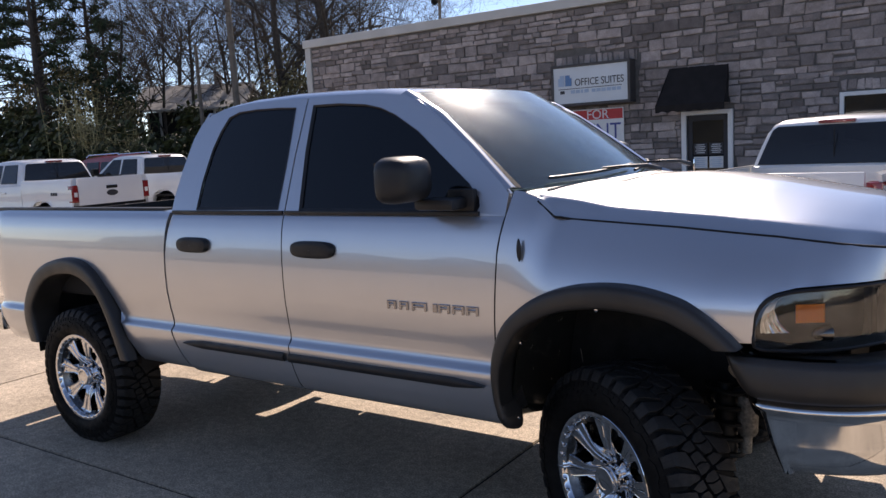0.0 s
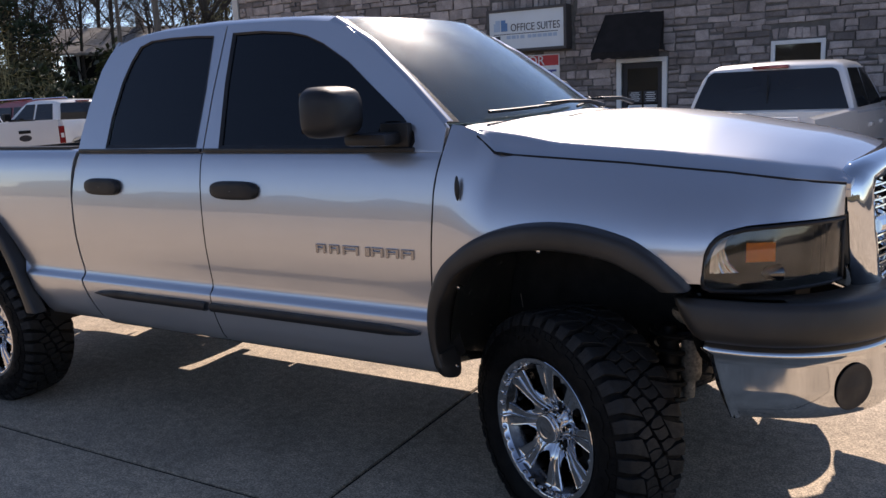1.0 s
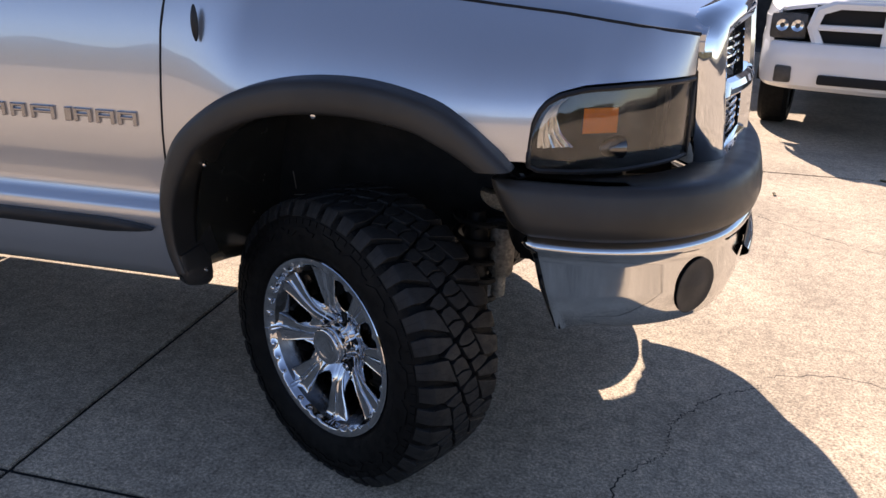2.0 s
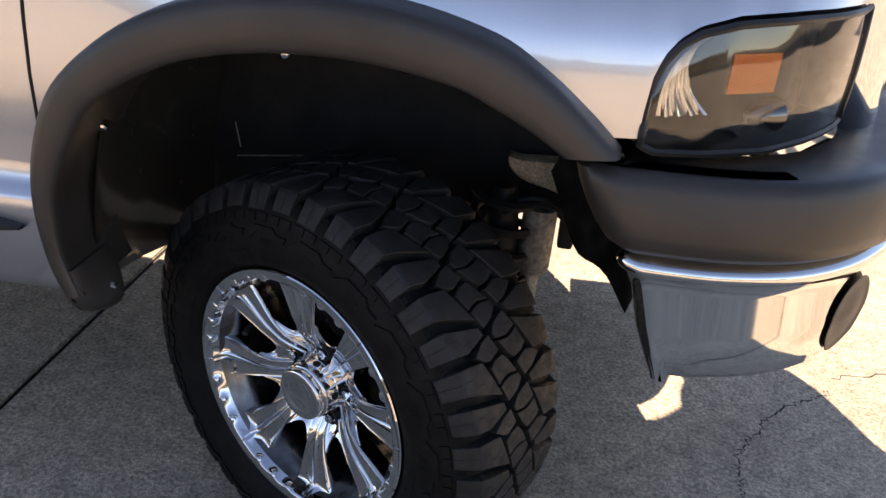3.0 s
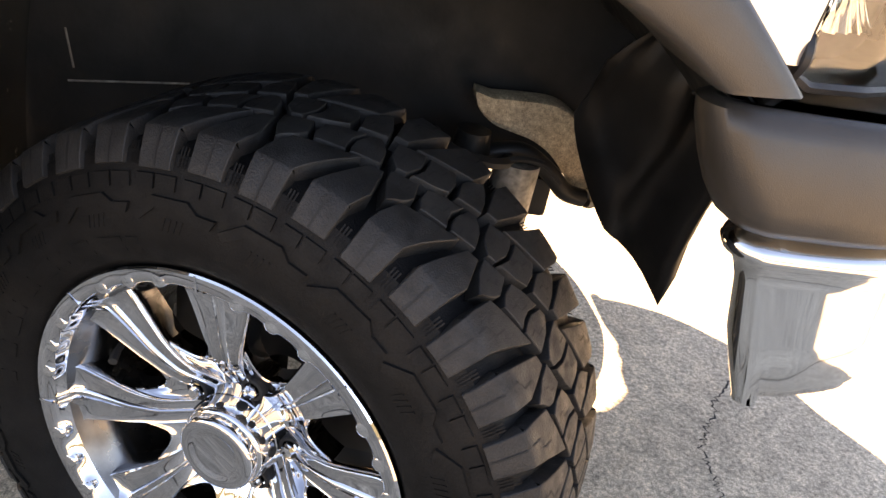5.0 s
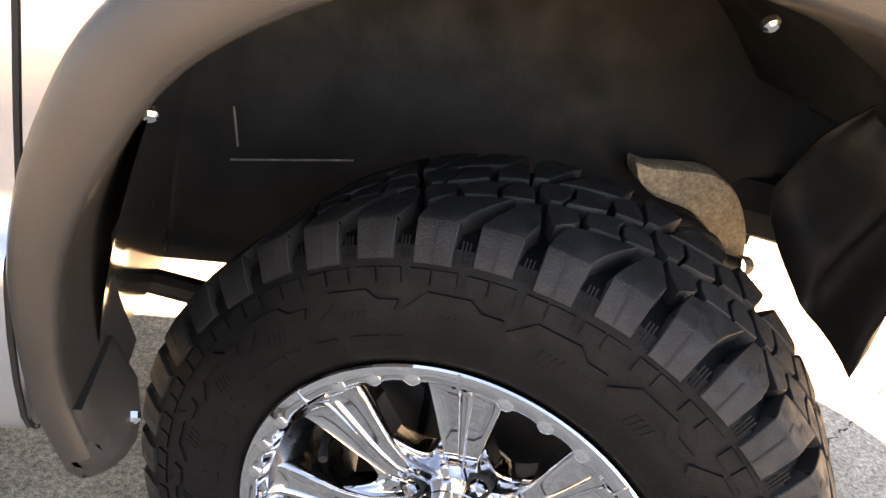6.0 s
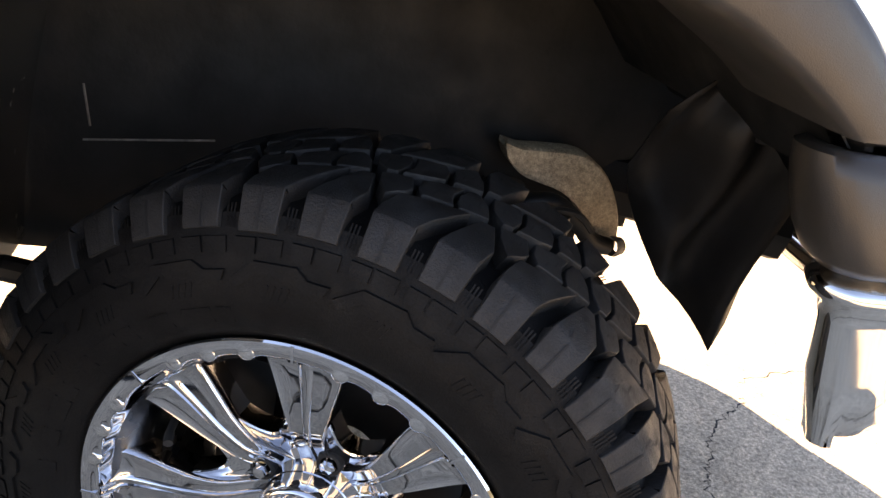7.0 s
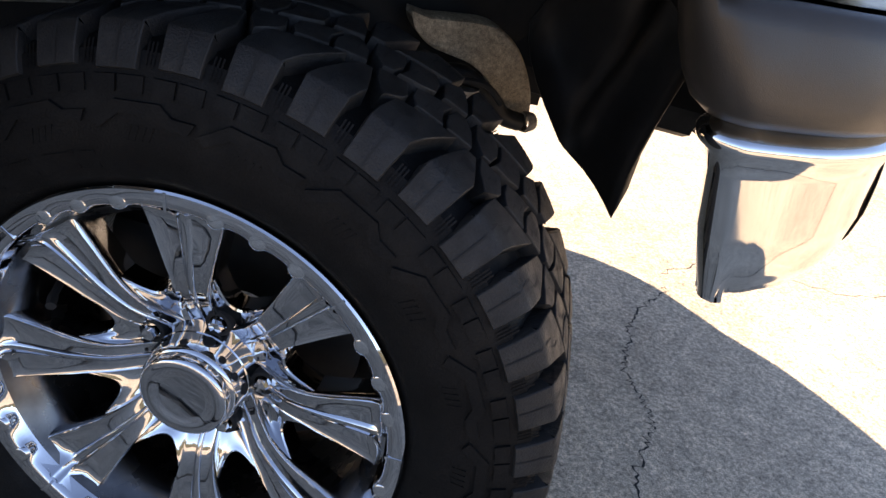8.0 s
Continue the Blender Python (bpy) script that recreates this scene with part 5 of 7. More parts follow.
build("bumper_intake", *lattice(rows), PLASTIC, bumper, "dark air intake in the middle of the bumper", angle=40)
rows = []
for d, z in ((-0.004, 0.716), (0.016, 0.710), (0.024, 0.702), (0.022, 0.692), (-0.004, 0.678)):
    c = offset(full, d)[mid_part]
    rows.append([(x, y, z) for x, y in c])
build("intake_lip", *lattice(rows), CHROME_WORN, bumper, "chrome ledge under the air intake", angle=60)
for s2 in (-1, 1):
    run = np.concatenate([[0.0], np.cumsum(np.linalg.norm(np.diff(half, axis=0), axis=1))])
    mid = float(run[np.argmin(np.abs(half[:, 0] - 1.052))])
    rows = []
    for r, sink in ((0.079, 0.0), (0.078, 0.0010), (0.074, 0.0010), (0.070, -0.001), (0.04, -0.0015), (0.001, -0.0015)):
        ring = []
        for q in range(32):
            a = 2 * math.pi * q / 32
            t, z = mid + r * math.cos(a), 0.695 + 1.05 * r * math.sin(a)
            k = min(max(int(np.searchsorted(run, t)) - 1, 0), len(run) - 2)
            p = half[k] + (half[k + 1] - half[k]) * (t - run[k]) / (run[k + 1] - run[k])
            d = (half[k + 1] - half[k]) / np.linalg.norm(half[k + 1] - half[k])
            nrm = np.array([d[1], -d[0]])
            c = p + nrm * (ramp(z, [(0.61, -0.020), (0.64, -0.010), (0.70, -0.004), (0.78, -0.008)]) + 0.0035 + sink)
            ring.append((c[0], -c[1] * s2, z))
        rows.append(ring)
    build("fog_lamp_recess", *lattice(rows, close_v=True), PLASTIC, bumper, "round black fog lamp recess")
    g = Geo()
    g.add(*raw(box((0.56, min(0.50 * s2, 0.78 * s2), 0.94), (0.70, max(0.50 * s2, 0.78 * s2), 1.10), 0.012)))
    g.out("inner_fender_box", DARK, truck)
    # liner ahead of the wheel, curving down from the arch to the bumper's end
    rows = []
    for i in range(13):
        u = i / 12
        y = -0.955 + 0.29 * u
        low = ramp(u, [(0.0, 0.865), (0.14, 0.862), (0.20, 0.893), (0.32, 0.872), (0.45, 0.868), (0.62, 0.850), (1.0, 0.84)])
        rows.append([(0.50 + 0.110 * math.sin(v * math.pi / 2) ** 0.9 + 0.05 * u * v + 0.006 * math.sin(9 * u + 3 * v), -y * s2, 1.03 + (low - 1.03) * v) for v in np.linspace(0, 1, 10)])
    build("front_liner", *shell(rows, 0.004, 0), FLAP, truck, "black plastic liner ahead of the front wheel", angle=60)
    for y, z in ((0.925, 0.955), (0.918, 0.885)):
        bolt_head(bumper, (0.592 - 0.62 * max(0.0, z - 0.85) + 0.006, y * s2, z), (-1, 0.35 * s2, 0.1), 0.008)
    # panel between headlamp, pad and fender
    g = Geo()
    rows = []
    for x in np.linspace(0.575, 1.02, 13):
        y = nose_y(min(x, 0.97), -1.2, 1)
        rows.append([(x - 0.02, -(y + 0.01) * s2, z) for z in (0.90, 0.96, 0.987)])
    build("lower_filler", *lattice(rows), DARK, truck)

# grille: chrome surround with cross bars and slats
def grille_x(y, z):
    return 1.180 - 0.105 * (abs(y) / 0.5) ** 2 - 0.035 * (max(0.0, z - 1.0) / 0.42) ** 1.6


outer = [(-0.505, 0.945), (-0.560, 0.953), (-0.592, 0.985), (-0.604, 1.10), (-0.612, 1.25), (-0.616, 1.340), (-0.592, 1.398), (-0.50, 1.424), (-0.25, 1.450), (0, 1.458)]
innr = [(-0.420, 1.002), (-0.452, 1.006), (-0.470, 1.03), (-0.484, 1.13), (-0.496, 1.26), (-0.498, 1.300), (-0.480, 1.328), (-0.42, 1.342), (-0.22, 1.360), (0, 1.366)]
low_o, low_i = [(0.0, 0.945)], [(0.0, 1.005)]
o = low_o + outer + [(-y, z) for y, z in reversed(outer[:-1])]
i_ = low_i + innr + [(-y, z) for y, z in reversed(innr[:-1])]
rows = []
for f, dx in ((0.42, -0.14), (0.12, -0.06), (0.02, -0.015), (0.18, 0.012), (0.45, 0.022), (0.75, 0.012), (0.95, -0.012), (1.0, -0.03), (1.0, -0.08)):
    ring = []
    for (yo, zo), (yi, zi) in zip(o, i_):
        y, z = yo + (yi - yo) * f, zo + (zi - zo) * f
        ring.append((grille_x(y, z) + dx, y, z))
    rows.append(ring)
grille = build("grille", *lattice(rows, close_v=True), CHROME, truck, "chrome crossbar grille with thin slats", angle=60)
for s2 in (-1, 1):
    for k in range(12):
        z = 1.030 + 0.026 * k
        if abs(z - 1.185) < 0.03:
            continue
        yo = ramp(z, [(1.03, 0.470), (1.13, 0.484), (1.30, 0.500), (1.345, 0.47)])
        pts = [(grille_x(y, z) - 0.035, y * s2, z) for y in np.linspace(0.04, yo, 8)]
        g = Geo()
        g.add(*tube(pts, 0.0055, 6))
        g.out("slat", CHROME, grille)
g = Geo()
pts = [(grille_x(y, 1.185) - 0.012, y, 1.185) for y in np.linspace(-0.49, 0.49, 15)]
v, f = tube(pts, 0.030, 10)
g.add(v, f)
pts = [(grille_x(0, z) - 0.012, 0, z) for z in np.linspace(0.98, 1.39, 10)]
g.add(*tube(pts, 0.034, 10))
g.out("cross_bar", CHROME, grille)
g = Geo()
g.add(*raw(box((0.985, -0.50, 0.98), (1.005, 0.50, 1.38))))
g.out("grille_back", DARK, grille, smooth=False)


# ---- building ----
WALL_Y = 11.8
WALL_X0, WALL_X1, WALL_TOP = -13.45, 7.5, 4.42
DOOR = (-3.645, -2.855, 0.0, 2.08)
WINDOW = (-0.89, -0.16, 1.15, 2.24)
ENTRY = (1.75, 3.9, 0.0, 2.75)
building = new("stone_office_building")
tagged(building, "single-storey office building faced in grey-brown ashlar stone", "building", kind="structure")


def wall_grid(x0, x1, z0, z1, holes):
    """Boxes that fill a wall round its openings."""
    xs = sorted({x0, x1, *[h[0] for h in holes], *[h[1] for h in holes]})
    zs = sorted({z0, z1, *[h[2] for h in holes], *[h[3] for h in holes]})
    for a, b in zip(xs, xs[1:]):
        for c, d in zip(zs, zs[1:]):
            if not any(h[0] <= a and b <= h[1] and h[2] <= c and d <= h[3] for h in holes):
                yield a, b, c, d


g = Geo()
for a, b, c, d in wall_grid(WALL_X0, WALL_X1, -0.15, WALL_TOP, [DOOR, WINDOW, ENTRY]):
    g.add(*raw(box((a, WALL_Y, c), (b, WALL_Y + 0.25, d))))
wall = g.out("wall_front", MORTAR, building, smooth=False)
tagged(wall, "mortar backing behind the stone facing", "", kind="structure")
for nm, lo, hi in (("wall_left", (WALL_X0, WALL_Y + 0.25, -0.15), (WALL_X0 + 0.25, 24.0, WALL_TOP)), ("wall_right", (WALL_X1 - 0.25, WALL_Y + 0.25, -0.15), (WALL_X1, 24.0, WALL_TOP)),
                   ("wall_back", (WALL_X0, 24.0, -0.15), (WALL_X1, 24.25, WALL_TOP)), ("roof_deck", (WALL_X0 + 0.25, WALL_Y + 0.25, 4.0), (WALL_X1 - 0.25, 24.0, 4.15)),
                   ("floor_inside", (WALL_X0 + 0.25, WALL_Y + 0.25, -0.1), (WALL_X1 - 0.25, 24.0, 0.01))):
    part(nm, box(lo, hi), SIDING if "wall" in nm else MORTAR, building, smooth=False)
part("coping", box((WALL_X0 - 0.10, WALL_Y - 0.10, WALL_TOP), (WALL_X1 + 0.1, WALL_Y + 0.35, WALL_TOP + 0.20), 0.015), COPING, building, "pale metal coping along the parapet", smooth=False)
part("corner_trim", box((WALL_X0 - 0.06, WALL_Y - 0.06, -0.1), (WALL_X0 + 0.12, WALL_Y - 0.004, WALL_TOP - 0.003), 0.01), COPING, building, smooth=False)

# stones
STONES = []
rng = random.Random(21)


def lay_courses():
    z = 0.0
    while z < WALL_TOP - 0.06:
        h = rng.choice([0.10, 0.12, 0.14, 0.17, 0.21])
        h = min(h, WALL_TOP - z)
        x = WALL_X0 + 0.13
        while x < WALL_X1 - 0.05:
            w = rng.uniform(0.17, 0.46) * (1.15 if h > 0.16 else 1.0)
            w = min(w, WALL_X1 - x)
            if h > 0.16 and rng.random() < 0.40:
                hh = h * rng.uniform(0.42, 0.58)
                yield x, x + w, z, z + hh
                if rng.random() < 0.5:
                    ww = w * rng.uniform(0.4, 0.6)
                    yield x, x + ww, z + hh, z + h
                    yield x + ww, x + w, z + hh, z + h
                else:
                    yield x, x + w, z + hh, z + h
            else:
                yield x, x + w, z, z + h
            x += w
        z += h


def stone(a, b, c, d):
    j = 0.009
    a, b, c, d = a + j * rng.uniform(0.6, 1.6), b - j * rng.uniform(0.6, 1.6), c + j * rng.uniform(0.6, 1.6), d - j * rng.uniform(0.6, 1.6)
    y0 = WALL_Y + 0.002
    y1 = WALL_Y - rng.uniform(0.014, 0.05)
    e = min(0.014, (b - a) * 0.2, (d - c) * 0.2)
    w = lambda: rng.uniform(-0.016, 0.016)
    base = [(a + w(), y0, c + w()), (b + w(), y0, c + w()), (b + w(), y0, d + w()), (a + w(), y0, d + w())]
    mid = [(p[0], y1 + 0.010, p[2]) for p in base]
    top = [(p[0] + e * sx * rng.uniform(0.6, 1.5), y1 + rng.uniform(-0.006, 0.006), p[2] + e * sz * rng.uniform(0.6, 1.5)) for p, (sx, sz) in zip(base, ((1, 1), (-1, 1), (-1, -1), (1, -1)))]
    v = base + mid + top
    f = [(8, 9, 10, 11)] + [(i + k, (i + 1) % 4 + k, (i + 1) % 4 + 4 + k, i + 4 + k) for k in (0, 4) for i in range(4)]
    return v, f


SOLID = [(DOOR[0] - 0.10, DOOR[1] + 0.10, 0, DOOR[3] + 0.09), (WINDOW[0] - 0.08, WINDOW[1] + 0.08, WINDOW[2] - 0.08, WINDOW[3] + 0.30), ENTRY, (-6.40, -4.58, 2.40, 3.47)]
rest = Geo()
count = 0
for a, b, c, d in lay_courses():
    pieces = [(a, b)]
    for h in SOLID:
        if d > h[2] + 0.02 and c < h[3] - 0.02:
            cut = []
            for p, q in pieces:
                if q <= h[0] or p >= h[1]:
                    cut.append((p, q))
                else:
                    if p < h[0]:
                        cut.append((p, h[0]))
                    if q > h[1]:
                        cut.append((h[1], q))
            pieces = cut
    for p, q in pieces:
        if q - p < 0.05 or d - c < 0.03:
            continue
        v, f = stone(p, q, c, d)
        if -4.9 < p < 0.9 and 1.9 < c < 4.0 and count < 300:
            count += 1
            STONES.append((v, f))
        else:
            rest.add(v, f)
# upright soldier courses over the sign and the window
for x0, x1, z0, z1 in ((-6.38, -4.60, 3.24, 3.46), (WINDOW[0] - 0.06, WINDOW[1] + 0.06, WINDOW[3] + 0.09, WINDOW[3] + 0.29)):
    x = x0
    while x < x1 - 0.03:
        w = min(rng.uniform(0.10, 0.15), x1 - x)
        rest.add(*stone(x - 0.004, x + w + 0.004, z0, z1))
        x += w
tagged(rest.out("stone_facing", STONE, building, "rough ashlar stone facing", smooth=False), kind="stuff")

# door with white frame
door = new("door_1")
tagged(door, "glazed office door in a white metal frame with notices", "door", kind="structure")
x0, x1, z0, z1 = DOOR
for lo, hi in (((x0 - 0.09, WALL_Y - 0.07, 0.0), (x0, WALL_Y + 0.12, z1)), ((x1, WALL_Y - 0.07, 0.0), (x1 + 0.09, WALL_Y + 0.12, z1)), ((x0 - 0.09, WALL_Y - 0.07, z1), (x1 + 0.09, WALL_Y + 0.12, z1 + 0.08))):
    part("door_frame", box(lo, hi, 0.008), TRIM, door, "white painted frame", smooth=False)
for lo, hi in (((x0 + 0.01, WALL_Y + 0.02, 0.02), (x0 + 0.10, WALL_Y + 0.065, z1 - 0.01)), ((x1 - 0.10, WALL_Y + 0.02, 0.02), (x1 - 0.01, WALL_Y + 0.065, z1 - 0.01)), ((x0 + 0.10, WALL_Y + 0.02, z1 - 0.11), (x1 - 0.10, WALL_Y + 0.065, z1 - 0.01)), ((x0 + 0.10, WALL_Y + 0.02, 0.02), (x1 - 0.10, WALL_Y + 0.065, 0.25))):
    part("door_stile", box(lo, hi, 0.006), INK, door, "dark metal stile", smooth=False)
part("door_pane", box((x0 + 0.10, WALL_Y + 0.035, 0.25), (x1 - 0.10, WALL_Y + 0.045, z1 - 0.11)), CAR_GLASS, door, "dark reflecting glass", smooth=False)
part("door_handle", box((x0 + 0.12, WALL_Y - 0.02, 0.95), (x0 + 0.15, WALL_Y + 0.03, 1.25), 0.008), CHROME, door)
for a, c, w, h, mat in ((0.12, 1.32, 0.26, 0.22, INK), (0.42, 1.32, 0.26, 0.22, INK), (0.12, 1.06, 0.26, 0.22, PAPER), (0.42, 1.06, 0.26, 0.22, PAPER)):
    n = part("notice", box((x0 + a, WALL_Y + 0.026, c), (x0 + a + w, WALL_Y + 0.033, c + h)), mat, door, "printed notice on the glass", smooth=False)
    g = Geo()
    for k in range(5):
        zz = c + 0.03 + k * 0.038
        ww = w * (0.75 if k % 2 else 0.6)
        g.add(*raw(box((x0 + a + (w - ww) / 2, WALL_Y + 0.023, zz), (x0 + a + (w + ww) / 2, WALL_Y + 0.0255, zz + 0.014))))
    tagged(g.out("line_of_print", PAPER if mat is INK else SIGN_BLUE_PALE, n, smooth=False), kind="stuff")

window = new("window_1")
tagged(window, "dark window in a white metal frame", "window", kind="structure")
x0, x1, z0, z1 = WINDOW
for lo, hi in (((x0 - 0.07, WALL_Y - 0.06, z0 - 0.07), (x0, WALL_Y + 0.10, z1 + 0.07)), ((x1, WALL_Y - 0.06, z0 - 0.07), (x1 + 0.07, WALL_Y + 0.10, z1 + 0.07)), ((x0, WALL_Y - 0.06, z1), (x1, WALL_Y + 0.10, z1 + 0.07)), ((x0, WALL_Y - 0.06, z0 - 0.07), (x1, WALL_Y + 0.10, z0))):
    part("window_frame", box(lo, hi, 0.008), TRIM, window, smooth=False)
part("window_pane", box((x0, WALL_Y + 0.03, z0), (x1, WALL_Y + 0.04, z1)), CAR_GLASS, window, smooth=False)

# recessed entry, dark inside
x0, x1, z0, z1 = ENTRY
porch = new("entry_recess")
tagged(porch, "deep shaded entrance recess in the stone wall", "recess", kind="structure")
for lo, hi in (((x0 - 0.12, WALL_Y + 0.25, 0.0), (x0, WALL_Y + 2.4, z1)), ((x1, WALL_Y + 0.25, 0.0), (x1 + 0.12, WALL_Y + 2.4, z1)), ((x0, WALL_Y + 2.3, 0.0), (x1, WALL_Y + 2.4, z1)), ((x0, WALL_Y + 0.25, z1), (x1, WALL_Y + 2.4, z1 + 0.1))):
    part("recess_panel", box(lo, hi), MORTAR, porch, smooth=False)

# awning
awning = thing("door_awning", "black canvas awning sloping out over the office door", "awning", at=(-3.40, WALL_Y, 2.26))
rows = []
for u in np.linspace(-1, 1, 17):
    row = []
    for v in np.linspace(0, 1, 7):
        hw = 0.56 + 0.08 * v
        row.append((u * hw, -0.03 - 0.62 * v, 0.74 - 0.72 * v - 0.02 * math.sin(math.pi * v) + 0.004 * math.sin(20 * u)))
    rows.append(row)
build("canopy", *shell(rows, -0.01, 2), AWNING, awning)
rows = [[(u * 0.64, -0.652, z) for z in (0.015, -0.05, -0.10 - 0.012 * math.cos(u * 20))] for u in np.linspace(-1, 1, 41)]
build("valance", *shell(rows, 0.006), AWNING, awning)
for sx in (-1, 1):
    build("side_cheek", [(sx * 0.56, -0.03, 0.74), (sx * 0.64, -0.65, 0.02), (sx * 0.56, -0.03, 0.02), (sx * 0.55, -0.03, 0.74), (sx * 0.63, -0.65, 0.02), (sx * 0.55, -0.03, 0.02)], [(0, 1, 2), (5, 4, 3), (0, 3, 4, 1), (1, 4, 5, 2), (2, 5, 3, 0)], AWNING, awning, smooth=False)

# lit-box sign and the banner under it
sign = thing("office_sign", "pale box sign reading office suites in a dark frame", "sign", at=(-5.51, WALL_Y - 0.02, 2.84))
for lo, hi in (((-0.86, -0.30, 0.365), (0.86, 0.0, 0.42)), ((-0.86, -0.30, -0.42), (0.86, 0.0, -0.365)), ((-0.86, -0.30, -0.365), (-0.805, 0.0, 0.365)), ((0.805, -0.30, -0.365), (0.86, 0.0, 0.365))):
    part("sign_frame", box(lo, hi, 0.006), SIGN_FRAME, sign, "frame with the recess shade put into its colour", smooth=False)
part("sign_face", box((-0.805, -0.275, -0.365), (0.805, -0.05, 0.365)), SIGN, sign, smooth=False)
R90 = Matrix.Rotation(radians(90), 4, "X")
text_mesh("OFFICE SUITES", 0.205, INK, "lettering", sign, Matrix.Translation((0.20, -0.281, 0.045)) @ Matrix.Diagonal((0.80, 1, 1, 1)) @ R90, 0.002)
part("rule", box((-0.70, -0.280, -0.075), (0.68, -0.276, -0.062)), INK, sign, smooth=False)
for k, (x0, w) in enumerate(((-0.66, 0.10), (-0.42, 0.09), (-0.31, 0.09), (-0.20, 0.05), (-0.12, 0.09), (0.04, 0.08), (0.14, 0.09), (0.25, 0.09), (0.36, 0.09), (0.47, 0.09), (0.58, 0.08))):
    part("blank_word", box((x0, -0.280, -0.165), (x0 + w, -0.276, -0.10)), INK if k == 0 else SIGN_BLUE_PALE, sign, smooth=False)
for k, (x0, z0, w, h) in enumerate(((-0.70, -0.01, 0.14, 0.16), (-0.54, -0.01, 0.14, 0.16), (-0.66, 0.15, 0.10, 0.06), (-0.54, 0.15, 0.10, 0.06))):
    part("emblem", box((x0, -0.281, z0), (x0 + w, -0.276, z0 + h)), SIGN_BLUE if k % 2 else SIGN_BLUE_PALE, sign, smooth=False)
banner = thing("rent_banner", "red, white and navy banner reading for rent", "banner", at=(-5.46, WALL_Y - 0.055, 1.98))
part("cloth", box((-0.56, -0.006, -0.36), (0.56, 0.004, 0.36), 0.002, 1), PAPER, banner, smooth=False)
part("red_band", box((-0.54, -0.010, 0.14), (0.54, -0.0065, 0.34)), BANNER_RED, banner, smooth=False)
text_mesh("FOR", 0.26, LETTER, "lettering", banner, Matrix.Translation((0, -0.0125, 0.235)) @ R90, 0.002)
text_mesh("RENT", 0.46, BANNER_NAVY, "lettering", banner, Matrix.Translation((0, -0.009, -0.12)) @ Matrix.Diagonal((0.88, 1, 1, 1)) @ R90, 0.002)

# floodlights on a mast behind the parapet
mast = thing("floodlight_mast", "thin mast with two dark floodlights behind the parapet", "floodlight", at=(-9.75, 12.5, 4.15))
g = Geo()
g.add(*tube([(0, 0, 0), (0, 0, 1.9)], 0.035, 10))
g.out("mast_pole", WOOD_POLE, mast)
for sx, zz in ((-0.02, 1.02), (0.30, 1.18)):
    m = Matrix.Translation((sx, -0.14, zz)) @ Matrix.Rotation(radians(20 if sx < 0 else -35), 4, "Z") @ Matrix.Rotation(radians(25), 4, "X")
    g = Geo()
    v, f = lathe([(0.10, 0.03), (0.06, 0.055), (-0.02, 0.075), (-0.09, 0.085), (-0.09, 0.07), (-0.04, 0.02)], 20)
    g.add(v, f, m)
    g.out("flood_head", LINER, mast)
g = Geo()
g.add(*tube([(0, 0, 1.0), (0.18, -0.04, 1.1), (0.30, -0.10, 1.16)], 0.012, 6))
g.out("mast_arm", LINER, mast)


# ---- other vehicles ----
def simple_wheel(owner, c, s, r=0.39):
    w = new("wheel")
    w.parent = owner
    w.matrix_basis = Matrix.Translation(c) @ Matrix.Rotation(radians(0 if s > 0 else 180), 4, "Z")
    g = Geo()
    g.add(*lathe([(-0.13, 0.24), (-0.14, 0.30), (-0.13, r - 0.03), (-0.09, r), (0.09, r), (0.13, r - 0.03), (0.14, 0.30), (0.13, 0.24)], 32))
    g.out("tyre", RUBBER, w)
    g = Geo()
    g.add(*lathe([(0.12, 0.245), (0.125, 0.23), (0.10, 0.22), (0.06, 0.21)], 32))
    for k in range(6):
        a = 2 * math.pi * k / 6
        d = Vector((math.cos(a), 0, math.sin(a)))
        g.add(*tube([d * 0.05 + Vector((0, 0.09, 0)), d * 0.225 + Vector((0, 0.10, 0))], [0.035, 0.028], 6))
    g.add(*lathe([(0.05, 0.07), (0.10, 0.065), (0.11, 0.04), (0.11, 0.001)], 20))
    g.out("rim", CHROME, w)


